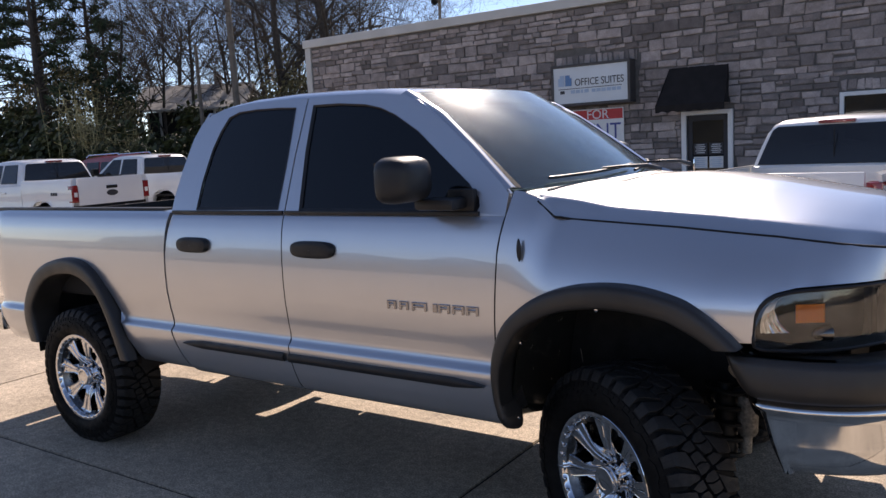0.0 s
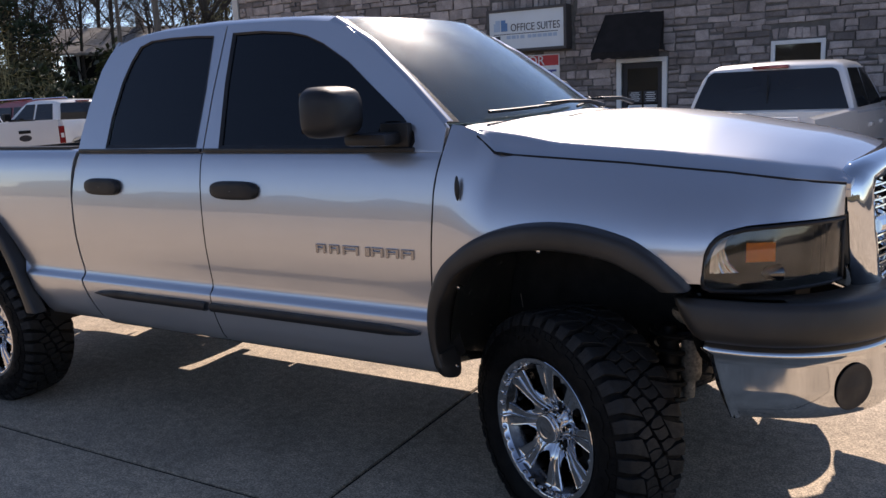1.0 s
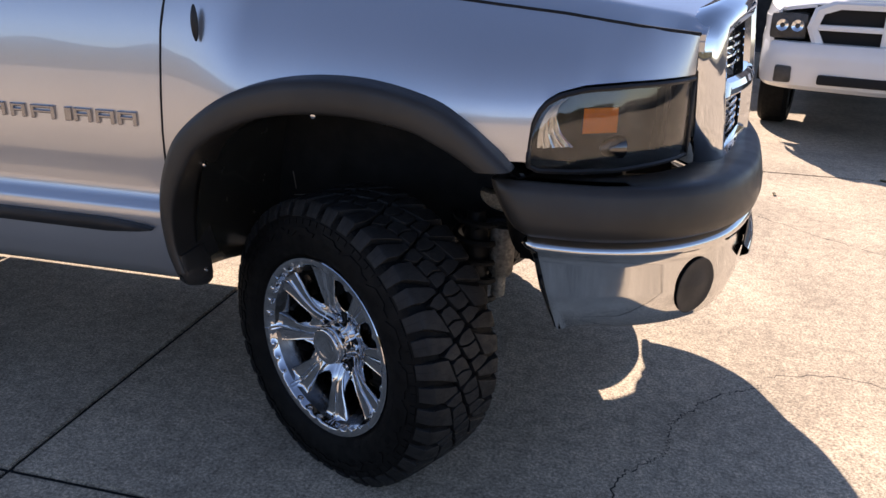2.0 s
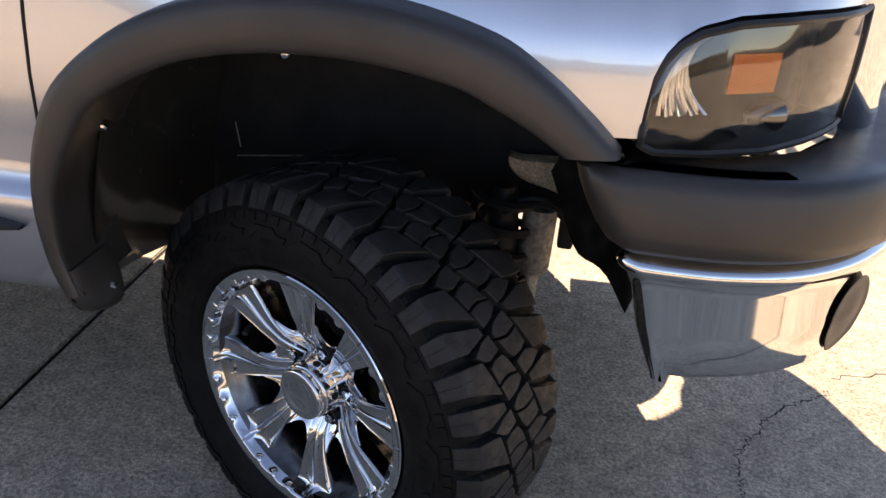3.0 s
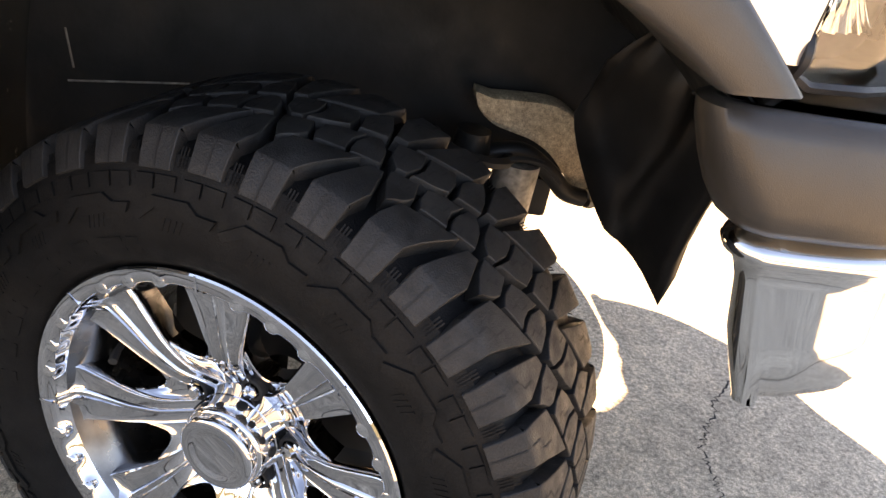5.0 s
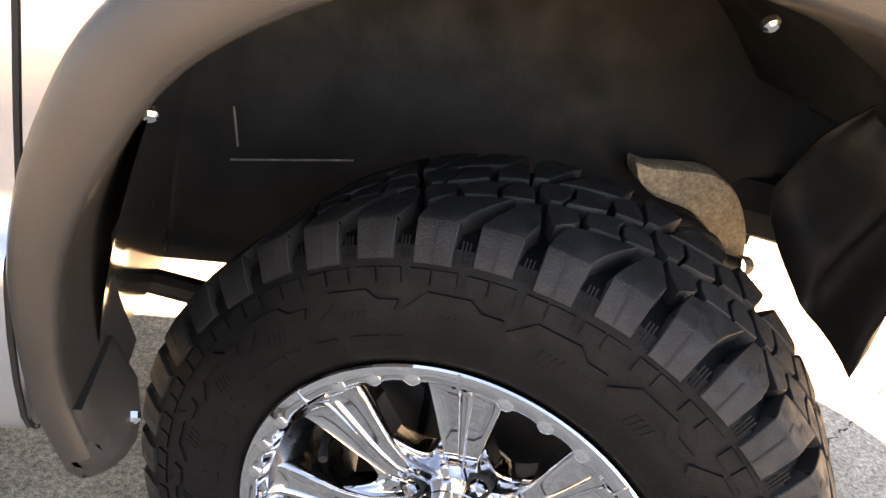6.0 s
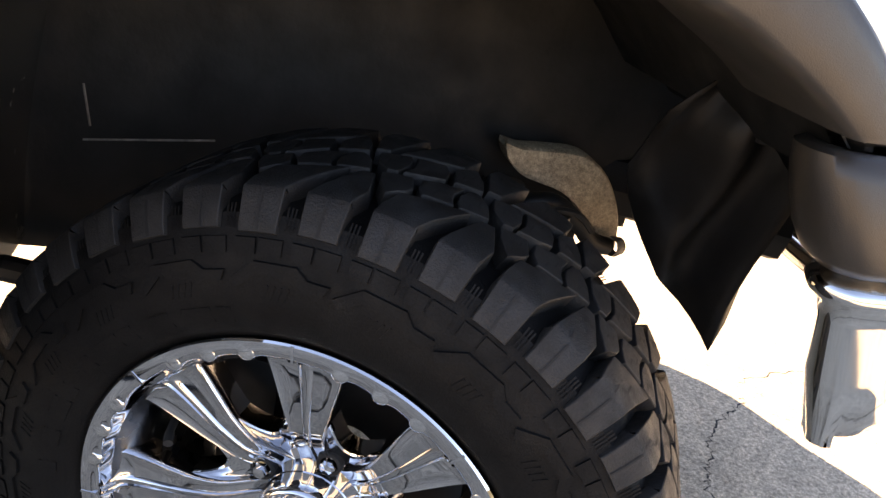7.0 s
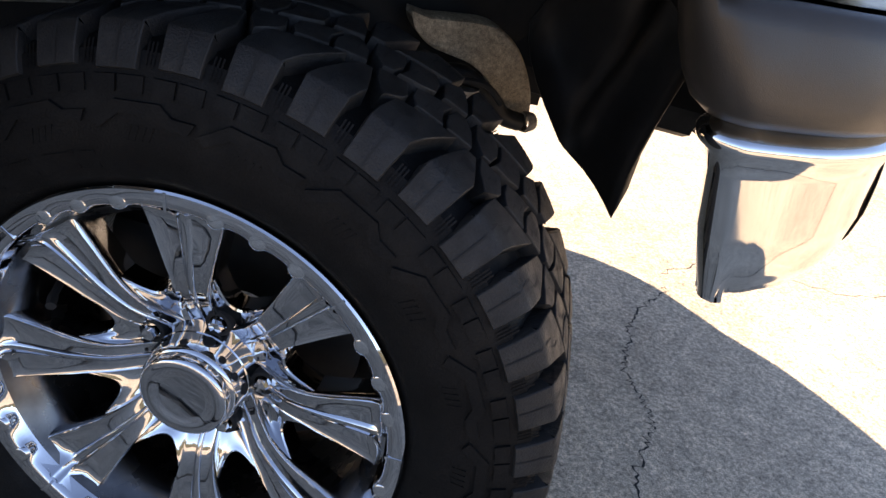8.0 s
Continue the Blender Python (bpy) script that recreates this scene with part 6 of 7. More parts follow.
def white_pickup(label, at, rz, rails=1.40, oval=False):
    """A white crew-cab pickup; local x forward from the tailgate, z up."""
    ob = thing("pickup_truck", label, "pickup truck", "white pickups on the lot", at=at, rz=rz)
    L, RA, FA = 5.75, 1.22, 4.78
    prof = lambda top: [(top, -0.93), (top - 0.02, -0.965), (top - 0.12, -0.985), (1.05, -0.995), (0.92, -0.985), (0.86, -1.0), (0.70, -0.99), (0.55, -0.95), (0.50, -0.90)]
    for s in (-1, 1):
        for nm, xa, xb in (("bed_side", 0.0, 2.02), ("cab_side", 2.04, 4.05), ("fender", 4.07, L - 0.10)):
            rows = []
            for x in np.linspace(xa, xb, 26):
                top = rails if x < 2.03 else ramp(x, [(2.03, 1.36), (4.05, 1.33), (4.6, 1.27), (5.65, 1.13)])
                p = prof(top)
                cut = arch(x, RA, 0.50, 0.98, 0.40) or arch(x, FA, 0.50, 0.98, 0.40)
                pull = 0.14 * max(0.0, (x - 5.1) / 0.6) ** 2
                row = []
                for z, y in p:
                    zz = max(z, cut) if cut else z
                    row.append((x, (y + pull) * -s, zz))
                rows.append(row)
            build(nm, *shell(rows, 0.03 * (1 if s < 0 else -1)), WHITE, ob)
        for cx in (RA, FA):
            g = Geo()
            v, f = lathe([(-0.25, 0.48), (0.16, 0.49)], 24, 0.0, math.pi)
            g.add(v, f, Matrix.Translation((cx, 0.74 * -s * -1 if s > 0 else -0.74, 0.46)))
            g.out("wheel_well", LINER, ob)
            simple_wheel(ob, (cx, 0.83 * s, 0.39), s)
        g = Geo()
        y0, y1 = sorted((0.80 * s, 0.985 * s))
        g.add(*raw(box((-0.035, y0 if s < 0 else 0.845, 0.93), (0.14, -0.845 if s < 0 else y1 + 0.004, 1.32), 0.02)))
        lamp = g.out("tail_lamp", RED, ob, "red tail lamp")
        g = Geo()
        g.add(*raw(box((-0.040, min(0.87 * s, 0.95 * s), 1.06), (-0.034, max(0.87 * s, 0.95 * s), 1.16), 0.002)))
        g.out("reverse_lens", PAPER, lamp)
        # mirror
        g = Geo()
        g.add(*raw(box((3.72, min(1.05 * s, 1.24 * s), 1.38), (3.86, max(1.05 * s, 1.24 * s), 1.62), 0.03)))
        g.add(*raw(box((3.74, min(0.93 * s, 1.06 * s), 1.42), (3.82, max(0.93 * s, 1.06 * s), 1.47), 0.01)))
        g.out("side_mirror", LINER, ob)
        for xa, xb in ((2.30, 2.98), (3.06, 3.72)):
            a2 = 0.10 if xb < 3 else 0.0
            b2 = 0.0 if xb < 3 else 0.42
            y = lambda z: 0.945 - 0.36 * (z - 1.36) + 0.006
            v = [(xa, y(1.40) * s, 1.40), (xb + (0.15 if b2 else 0), y(1.40) * s, 1.40), (xb - b2 * 0.75, y(1.84) * s, 1.84), (xa + a2, y(1.84) * s, 1.84)]
            v += [(p[0], p[1] - 0.012 * s, p[2]) for p in v]
            build("side_window", v, [(0, 1, 2, 3), (7, 6, 5, 4), (0, 4, 5, 1), (1, 5, 6, 2), (2, 6, 7, 3), (3, 7, 4, 0)], CAR_GLASS, ob, smooth=False)
            g = Geo()
            g.add(*raw(box((xb - 0.28, min(0.985 * s, 1.012 * s), 1.16), (xb - 0.06, max(0.985 * s, 1.012 * s), 1.205), 0.008)))
            g.out("door_handle", WHITE, ob)
    # glasshouse
    rows = []
    for x, z, in ((2.06, 1.33), (2.07, 1.40), (2.12, 1.62), (2.20, 1.85), (2.28, 1.905), (2.45, 1.93), (2.9, 1.945), (3.3, 1.93), (3.45, 1.905), (3.62, 1.80), (4.02, 1.46), (4.12, 1.36)):
        hw = 0.945 - 0.36 * (max(z, 1.36) - 1.36)
        low = 1.33
        ring = [(x, -0.94, low), (x, -(0.945 - 0.36 * (max(z - 0.08, 1.36) - 1.36)), max(low, z - 0.08)), (x, -hw + 0.02, max(low, z - 0.025)), (x, -hw + 0.10, z), (x, 0, z + 0.02), (x, hw - 0.10, z), (x, hw - 0.02, max(low, z - 0.025)), (x, 0.945 - 0.36 * (max(z - 0.08, 1.36) - 1.36), max(low, z - 0.08)), (x, 0.94, low)]
        rows.append(ring)
    build("cab_roof", *lattice(rows), WHITE, ob, angle=50)
    back = lambda z: ramp(z, [(1.33, 2.06), (1.40, 2.07), (1.62, 2.12), (1.85, 2.20)])
    rows = [[(back(z) - 0.012, u * (0.875 - 0.36 * (z - 1.40) - 0.05 * max(0.0, (z - 1.80) / 0.05) ** 2), z) for u in np.linspace(-1, 1, 9)] for z in (1.395, 1.48, 1.58, 1.68, 1.76, 1.80, 1.83, 1.85)]
    rw = build("rear_window", *shell(rows, 0.006, 0), CAR_GLASS, ob, "dark sliding rear window")
    g = Geo()
    g.add(*raw(box((2.075, -0.006, 1.44), (2.082, 0.006, 1.80))))
    g.out("window_bar", LINER, rw, smooth=False)
    fx = lambda z: ramp(z, [(1.36, 4.12), (1.46, 4.02), (1.80, 3.62), (1.90, 3.47)])
    rows = [[(fx(z) + 0.012, u * (0.84 - 0.32 * (z - 1.40)), z + 0.004) for u in np.linspace(-1, 1, 9)] for z in np.linspace(1.41, 1.87, 6)]
    build("windscreen", *shell(rows, -0.006, 0), CAR_GLASS, ob)
    g = Geo()
    g.add(*raw(box((2.155, -0.20, 1.865), (2.25, 0.20, 1.905), 0.012)))
    g.out("high_brake_lamp", RED, ob, "red brake lamp on the roof edge")
    part("cab_floor", box((2.06, -0.92, 0.5), (4.1, 0.92, 0.72)), LINER, ob, smooth=False)
    part("seat_row", box((2.5, -0.8, 0.8), (2.7, 0.8, 1.55), 0.05), AWNING, ob)
    # bed
    part("bed_floor", box((0.03, -0.92, 0.80), (2.04, 0.92, 0.86)), LINER, ob, smooth=False)
    part("bed_front", box((1.97, -0.92, 0.80), (2.03, 0.92, rails - 0.02), 0.01), WHITE, ob, smooth=False)
    gate = part("tailgate", box((-0.03, -0.835, 0.86), (0.03, 0.835, rails + 0.01), 0.018), WHITE, ob, "white tailgate")
    part("gate_handle", box((-0.040, -0.14, 1.20), (-0.028, 0.14, 1.27), 0.01), LINER, gate)
    if oval:
        part("gate_cap", box((-0.028, -0.30, rails + 0.006), (0.032, 0.30, rails + 0.035), 0.008), LINER, gate, "black spoiler strip")
        g = Geo()
        v, f = lathe([(0.0, 0.001), (0.012, 0.09), (0.0, 0.11)], 28)
        g.add([(-0.032 - y, x * 1.35, 1.10 + z * 0.62) for x, y, z in v], f)
        g.out("oval_emblem", INK, gate, "blank dark oval emblem")
        g = Geo()
        for k in range(3):
            g.add(*raw(box((0.55 + 0.09 * k, 0.992, 1.10), (0.62 + 0.09 * k, 1.002, 1.17), 0.003, 1)))
        g.out("side_badge", INK, ob)
    part("rear_bumper", box((-0.17, -0.94, 0.56), (0.0, 0.94, 0.76), 0.03), CHROME_WORN, ob)
    # hood and nose
    rows = []
    for x in np.linspace(4.05, 5.62, 12):
        top = ramp(x, [(4.03, 1.34), (4.6, 1.28), (5.3, 1.20), (5.65, 1.12)])
        pull = 0.14 * max(0.0, (x - 5.1) / 0.6) ** 2
        hw = 0.92 - pull
        rows.append([(x, u * hw, top + 0.07 * (1 - abs(u) ** 2.4) + (0.025 if abs(u) < 0.45 else 0.0)) for u in np.linspace(-1, 1, 17)])
    build("hood", *shell(rows, -0.03, 2), WHITE, ob)
    part("nose_core", box((4.1, -0.78, 0.5), (5.5, 0.78, 1.10)), LINER, ob, smooth=False)
    hex_o = [(-0.30, 0.74), (0.30, 0.74), (0.52, 0.80), (0.60, 0.98), (0.56, 1.14), (0.42, 1.20), (-0.42, 1.20), (-0.56, 1.14), (-0.60, 0.98), (-0.52, 0.80)]
    hex_i = [(y * 0.86, 0.97 + (z - 0.97) * 0.72) for y, z in hex_o]
    rows = [[(5.60, y, z) for y, z in hex_o], [(5.74, y, z) for y, z in hex_o], [(5.76, y * 0.95, 0.97 + (z - 0.97) * 0.9) for y, z in hex_o], [(5.75, y, z) for y, z in hex_i], [(5.68, y, z) for y, z in hex_i]]
    gr = build("grille", *lattice(rows, close_v=True), WHITE, ob, "white-framed crossbar grille", angle=40)
    part("grille_mesh", box((5.64, -0.55, 0.78), (5.68, 0.55, 1.16)), DARK, gr, smooth=False)
    part("grille_bar", box((5.68, -0.52, 0.96), (5.755, 0.52, 1.01), 0.015), WHITE, gr)
    part("grille_post", box((5.685, -0.03, 0.80), (5.758, 0.03, 1.15), 0.012), WHITE, gr)
    for s in (-1, 1):
        y0, y1 = sorted((0.60 * s, 0.90 * s))
        lp = part("headlamp", box((5.50, y0, 0.87), (5.68, y1, 1.09), 0.04), LAMP_BLACK, ob, "dark quad headlamp")
        g = Geo()
        for yy in (0.68, 0.80):
            v, f = lathe([(0.0, 0.055), (0.012, 0.048), (0.0, 0.02)], 20)
            g.add([(5.682 + y, yy * s + x, 0.985 + z) for x, y, z in v], f)
        g.out("lamp_bowl", CHROME, lp)
        part("fog_lamp", box((5.66, min(0.66 * s, 0.80 * s), 0.52), (5.80, max(0.66 * s, 0.80 * s), 0.66), 0.02), LAMP_BLACK, ob)
    pl = [(5.35, -0.97), (5.55, -0.93), (5.72, -0.80), (5.80, -0.55), (5.84, 0.0)]
    hc = spline(pl, 5)
    fc = np.concatenate([hc, (hc * np.array([1, -1]))[::-1][1:]])
    rows = []
    for z, d in ((0.86, -0.10), (0.855, -0.02), (0.83, 0.0), (0.72, 0.01), (0.60, 0.01), (0.50, -0.02), (0.46, -0.08)):
        rows.append([(x + d, y * (1 + d * 0.4), z) for x, y in fc])
    bp = build("front_bumper", *lattice(rows), WHITE, ob, "white front bumper")
    part("lower_intake", box((5.78, -0.45, 0.53), (5.868, 0.45, 0.61), 0.02), DARK, bp)
    return ob


white_pickup("white crew-cab pickup nosed up to the stone building", (-0.52, 4.42, -0.07), 83, 1.40)
white_pickup("white pickup facing out of the building's shade with dark headlamps", (3.95, 10.0, 0.0), -103, 1.38)
white_pickup("white heavy-duty pickup with red tail lamps and blue oval emblem", (-15.5, 7.1, 0.0), 181, 1.46, oval=True)
white_pickup("white crew-cab pickup parked behind another pickup", (-15.95, 10.75, 0.0), 184, 1.42)


def wagon(label, at, rz, paint, roof_bars=True):
    ob = thing("suv", label, "car", at=at, rz=rz)
    prof = [(0.0, 0.95), (0.04, 1.05), (0.30, 1.65), (0.55, 1.74), (1.6, 1.76), (2.4, 1.70), (2.75, 1.60), (3.45, 1.08), (4.3, 0.98), (4.6, 0.85), (4.66, 0.60)]
    rows = []
    for x, z in prof:
        hw = 0.90 if z < 1.1 else 0.90 - 0.30 * (z - 1.1)
        rows.append([(x, -0.90, 0.35), (x, -0.92, 0.7), (x, -0.90, min(z, 1.05)), (x, -hw, z - 0.04), (x, -hw + 0.12, z), (x, 0, z + 0.02), (x, hw - 0.12, z), (x, hw, z - 0.04), (x, 0.90, min(z, 1.05)), (x, 0.92, 0.7), (x, 0.90, 0.35)])
    build("body", *lattice(rows), paint, ob, angle=40)
    rows = [[(ramp(z, [(1.08, 0.07), (1.60, 0.27)]) - 0.012, u * (0.78 - 0.25 * (z - 1.1)), z) for u in np.linspace(-1, 1, 7)] for z in np.linspace(1.12, 1.60, 5)]
    build("back_window", *shell(rows, 0.006, 0), CAR_GLASS, ob)
    rows = [[(ramp(z, [(1.08, 3.45), (1.60, 2.75)]) + 0.012, u * (0.80 - 0.25 * (z - 1.1)), z + 0.006) for u in np.linspace(-1, 1, 7)] for z in np.linspace(1.13, 1.57, 5)]
    build("windscreen", *shell(rows, -0.006, 0), CAR_GLASS, ob)
    for s in (-1, 1):
        y = lambda z: (0.90 - 0.30 * (z - 1.1) + 0.008) * s
        for xa, xb in ((0.45, 1.35), (1.42, 2.15), (2.22, 2.85)):
            v = [(xa, y(1.12), 1.12), (xb + (0.25 if xb > 2.5 else 0), y(1.12), 1.12), (xb - (0.12 if xb > 2.5 else 0), y(1.58), 1.58), (xa + 0.05, y(1.58), 1.58)]
            v += [(p[0], p[1] - 0.01 * s, p[2]) for p in v]
            build("side_window", v, [(0, 1, 2, 3), (7, 6, 5, 4), (0, 4, 5, 1), (1, 5, 6, 2), (2, 6, 7, 3), (3, 7, 4, 0)], CAR_GLASS, ob, smooth=False)
        for cx in (0.85, 3.75):
            simple_wheel(ob, (cx, 0.82 * s, 0.36), s, 0.36)
        part("tail_lamp", box((-0.02, min(0.62 * s, 0.88 * s), 0.90), (0.10, max(0.62 * s, 0.88 * s), 1.15), 0.02), RED, ob)
        part("headlamp", box((4.45, min(0.55 * s, 0.86 * s), 0.72), (4.64, max(0.55 * s, 0.86 * s), 0.86), 0.03), LAMP_BLACK, ob)
        if roof_bars:
            g = Geo()
            g.add(*tube([(0.5, 0.62 * s, 1.75), (0.6, 0.62 * s, 1.81), (2.2, 0.62 * s, 1.80), (2.35, 0.62 * s, 1.72)], 0.02, 6))
            g.out("roof_rail", CHROME, ob)
    return ob


wagon("dark red wagon with roof rails beyond the pickups", (-22.4, 13.0, 0.0), 182, REDPAINT).scale = (1.0, 1.0, 1.14)
wagon("white car behind the pickups at the lot's edge", (-27.6, 14.2, 0.0), 182, WHITE)


# ---- trees and distance ----
def bare_tree(label, at, height, seed, spread=0.55, lean=(0, 0), levels=5, thick=0.12):
    rnd = random.Random(seed)
    ob = thing("bare_tree", label, "tree", at=at)
    trunk, twigs = Geo(), Geo()

    def grow(p, d, length, r, level):
        pts, rad = [p.copy()], [r]
        n = 4 if level < 3 else 3
        q, dd = p.copy(), d.copy()
        for i in range(n):
            dd = (dd + Vector((rnd.uniform(-1, 1), rnd.uniform(-1, 1), rnd.uniform(-0.5, 0.9))) * (0.10 + 0.05 * level)).normalized()
            q = q + dd * length / n
            pts.append(q.copy())
            rad.append(r * (1 - 0.45 * (i + 1) / n))
        (trunk if level < 2 else twigs).add(*tube(pts, rad, 8 if level == 0 else (5 if level < 3 else 3), caps=False))
        if level >= levels:
            return
        kids = rnd.randint(3, 5) if level else rnd.randint(6, 8)
        for k in range(kids):
            t = rnd.uniform(0.35, 1.0) if level else rnd.uniform(0.30, 1.0)
            i = min(n - 1, int(t * n))
            base = pts[i].lerp(pts[i + 1], t * n - i)
            ang = rnd.uniform(0, 2 * math.pi)
            side = dd.orthogonal().normalized()
            side = Matrix.Rotation(ang, 3, dd) @ side
            nd = (dd * rnd.uniform(0.5, 1.0) + side * rnd.uniform(0.5, 1.1) * (spread + 0.25)).normalized()
            grow(base, nd, length * rnd.uniform(0.42, 0.70), max(0.006, rad[i] * rnd.uniform(0.40, 0.62)), level + 1)

    grow(Vector((0, 0, -0.2)), Vector((lean[0], lean[1], 1)).normalized(), height * 0.72, thick, 0)
    trunk.out("trunk", BARK, ob)
    tagged(twigs.out("crown", TWIG, ob, "bare winter branches"), kind="stuff")
    return ob


def pine(label, at, height, seed):
    rnd = random.Random(seed)
    ob = thing("pine_tree", label, "tree", at=at)
    g = Geo()
    top = Vector((rnd.uniform(-0.4, 0.4), rnd.uniform(-0.4, 0.4), height))
    g.add(*tube([(0, 0, -0.2), top * 0.5, top], [0.22, 0.15, 0.03], 8))
    leaves = Geo()
    for k in range(46):
        t = rnd.uniform(0.30, 1.0)
        base = Vector((0, 0, 0)).lerp(top, t)
        a = rnd.uniform(0, 2 * math.pi)
        ln = (1.15 - t) * height * 0.30 * rnd.uniform(0.5, 1.1) + 0.4
        tip = base + Vector((math.cos(a) * ln, math.sin(a) * ln, ln * rnd.uniform(-0.1, 0.45)))
        g.add(*tube([base, base.lerp(tip, 0.5) + Vector((0, 0, 0.1)), tip], [0.05, 0.03, 0.012], 5, caps=False))
        for c in range(7):
            q = base.lerp(tip, rnd.uniform(0.35, 1.05))
            for n in range(9):
                d = Vector((rnd.gauss(0, 1), rnd.gauss(0, 1), rnd.gauss(0.25, 0.8))).normalized()
                o = d.orthogonal().normalized() * 0.035
                e = q + d * rnd.uniform(0.18, 0.42)
                leaves.add([q - o, q + o, e + o * 0.4, e - o * 0.4], [(0, 1, 2, 3)])
    g.out("trunk", BARK, ob)
    tagged(leaves.out("crown", NEEDLE, ob, "dark green needle tufts", smooth=False), kind="stuff")
    return ob


def shrub(label, at, size, seed, leaves=1500, mat=LEAF, leaf=0.10, name="shrub"):
    rnd = random.Random(seed)
    ob = thing(name, label, "shrub", at=at)
    stems, crown = Geo(), Geo()
    for k in range(12):
        a, r = rnd.uniform(0, 2 * math.pi), rnd.uniform(0.2, 0.9)
        tip = Vector((math.cos(a) * size[0] * r, math.sin(a) * size[1] * r, size[2] * rnd.uniform(0.5, 0.95)))
        stems.add(*tube([(0, 0, -0.1), tip * 0.5 + Vector((0, 0, 0.2)), tip], [0.04, 0.025, 0.008], 4, caps=False))
    blobs = [(Vector((rnd.uniform(-1, 1) * size[0] * 0.75, rnd.uniform(-1, 1) * size[1] * 0.75, size[2] * rnd.uniform(0.15, 0.85))), rnd.uniform(0.22, 0.42)) for _ in range(16)]
    for k in range(leaves):
        c, r = rnd.choice(blobs)
        d = Vector((rnd.gauss(0, 1), rnd.gauss(0, 1), rnd.gauss(0, 0.9)))
        p = c + d * r * (0.55 * max(size))* 0.42
        p.z = max(0.03, p.z)
        n = Vector((rnd.gauss(0, 1), rnd.gauss(0, 1), rnd.gauss(0.4, 1))).normalized()
        u = n.orthogonal().normalized() * leaf * rnd.uniform(0.6, 1.4)
        w = n.cross(u) * 0.5
        crown.add([p - u, p + w, p + u, p - w], [(0, 1, 2, 3)])
    stems.out("stems", TWIG, ob)
    tagged(crown.out("foliage", mat, ob, smooth=False), kind="stuff")
    return ob


def cane_clump(label, at, seed, n=70, h=4.0):
    rnd = random.Random(seed)
    ob = thing("cane_clump", label, "plant", at=at)
    st, lv = Geo(), Geo()
    for k in range(n):
        b = Vector((rnd.gauss(0, 0.8), rnd.gauss(0, 0.5), 0))
        lean = Vector((rnd.gauss(0, 0.5), rnd.gauss(0, 0.4), 0))
        hh = h * rnd.uniform(0.6, 1.1)
        st.add(*tube([b, b + lean * 0.3 + Vector((0, 0, hh * 0.5)), b + lean + Vector((0, 0, hh))], [0.018, 0.013, 0.005], 4, caps=False))
        for j in range(14):
            t = rnd.uniform(0.35, 1.0)
            p = b + lean * t * t + Vector((0, 0, hh * t))
            d = Vector((rnd.gauss(0, 1), rnd.gauss(0, 1), rnd.gauss(-0.4, 0.5))).normalized()
            o = d.orthogonal().normalized() * 0.022
            e = p + d * rnd.uniform(0.2, 0.5)
            lv.add([p - o, p + o, e], [(0, 1, 2)])
    tagged(st.out("cane_stand", CANE, ob), kind="stuff")
    tagged(lv.out("foliage", CANE, ob, smooth=False), kind="stuff")
    return ob


# bank behind the lot
rows = []
rnd = random.Random(4)
for i in range(40):
    u = i / 39
    row = []
    for j in range(7):
        v = j / 6
        x = -62 + 46 * u - 4 * v
        y = 13.5 + 9.5 * u + 8.0 * v + (6.0 if u > 0.9 else 0) * 0
        row.append((x, y + 2.5, -0.1 + 1.5 * v ** 0.8 + 0.12 * rnd.random()))
    rows.append(row)
bank = build("bank", *lattice(rows), EARTH)
tagged(bank, "low earth bank grown over behind the lot", "bank", kind="structure")

# old house on the bank
house = thing("house", "small old house with a pale shingled roof and dark porch", "house", at=(-35.3, 25.5, 2.5), rz=38)
house.scale = (0.76, 0.76, 0.80)
part("wall", box((-3.4, 0.2, 0.0), (3.4, 5.0, 2.35)), SIDING, house, smooth=False)
rows = [[(x, y, z) for x in np.linspace(-4.1, 4.1, 6)] for y, z in ((-2.0, 2.25), (-0.5, 2.75), (2.6, 4.15), (5.6, 2.45))]
build("roof", *shell(rows, 0.14, 2), SHINGLE, house, "weathered pale shingle roof", smooth=False)
for x in (-3.7, -1.9, 0.0, 1.9, 3.7):
    part("porch_post", box((x - 0.07, -1.8, 0.0), (x + 0.07, -1.66, 2.35)), SIDING, house, smooth=False)
part("porch_floor", box((-3.9, -1.9, -0.2), (3.9, 0.2, 0.05)), WOOD_POLE, house, smooth=False)
# porch shade drawn as a black sheet on the wall
part("porch_back", box((-3.2, 0.16, 0.05), (3.2, 0.198, 2.3)), DARK, house, "black sheet standing in for the shade under the porch", smooth=False)
part("chimney", box((1.2, 2.3, 3.6), (1.7, 2.8, 4.9)), STONE, house, smooth=False)


def pole(label, at, h, arm, r=0.13, lean=0.0):
    ob = thing("utility_pole", label, "utility pole", at=at)
    g = Geo()
    g.add(*tube([(0, 0, -0.2), (lean * h, 0, h)], [r, r * 0.7], 10))
    g.out("pole", WOOD_POLE, ob)
    if arm:
        part("cross_arm", box((-1.1, -0.06, h - 0.7), (1.1, 0.06, h - 0.55)), WOOD_POLE, ob, smooth=False)
        for x in (-0.95, -0.35, 0.35, 0.95):
            g = Geo()
            g.add(*tube([(x, 0, h - 0.55), (x, 0, h - 0.38)], 0.04, 8))
            g.out("insulator", PAPER, ob)
    return ob


pole("tall weathered wooden utility pole among bare trees", (-24.7, 19.3, 0.0), 11.5, False, 0.15, -0.012)
pole("short dark wooden post beside the trees", (-28.0, 20.1, 0.6), 6.1, False, 0.10)
pole("distant utility pole with a cross arm", (-36.0, 42.4, 0.0), 11.0, True, 0.15)


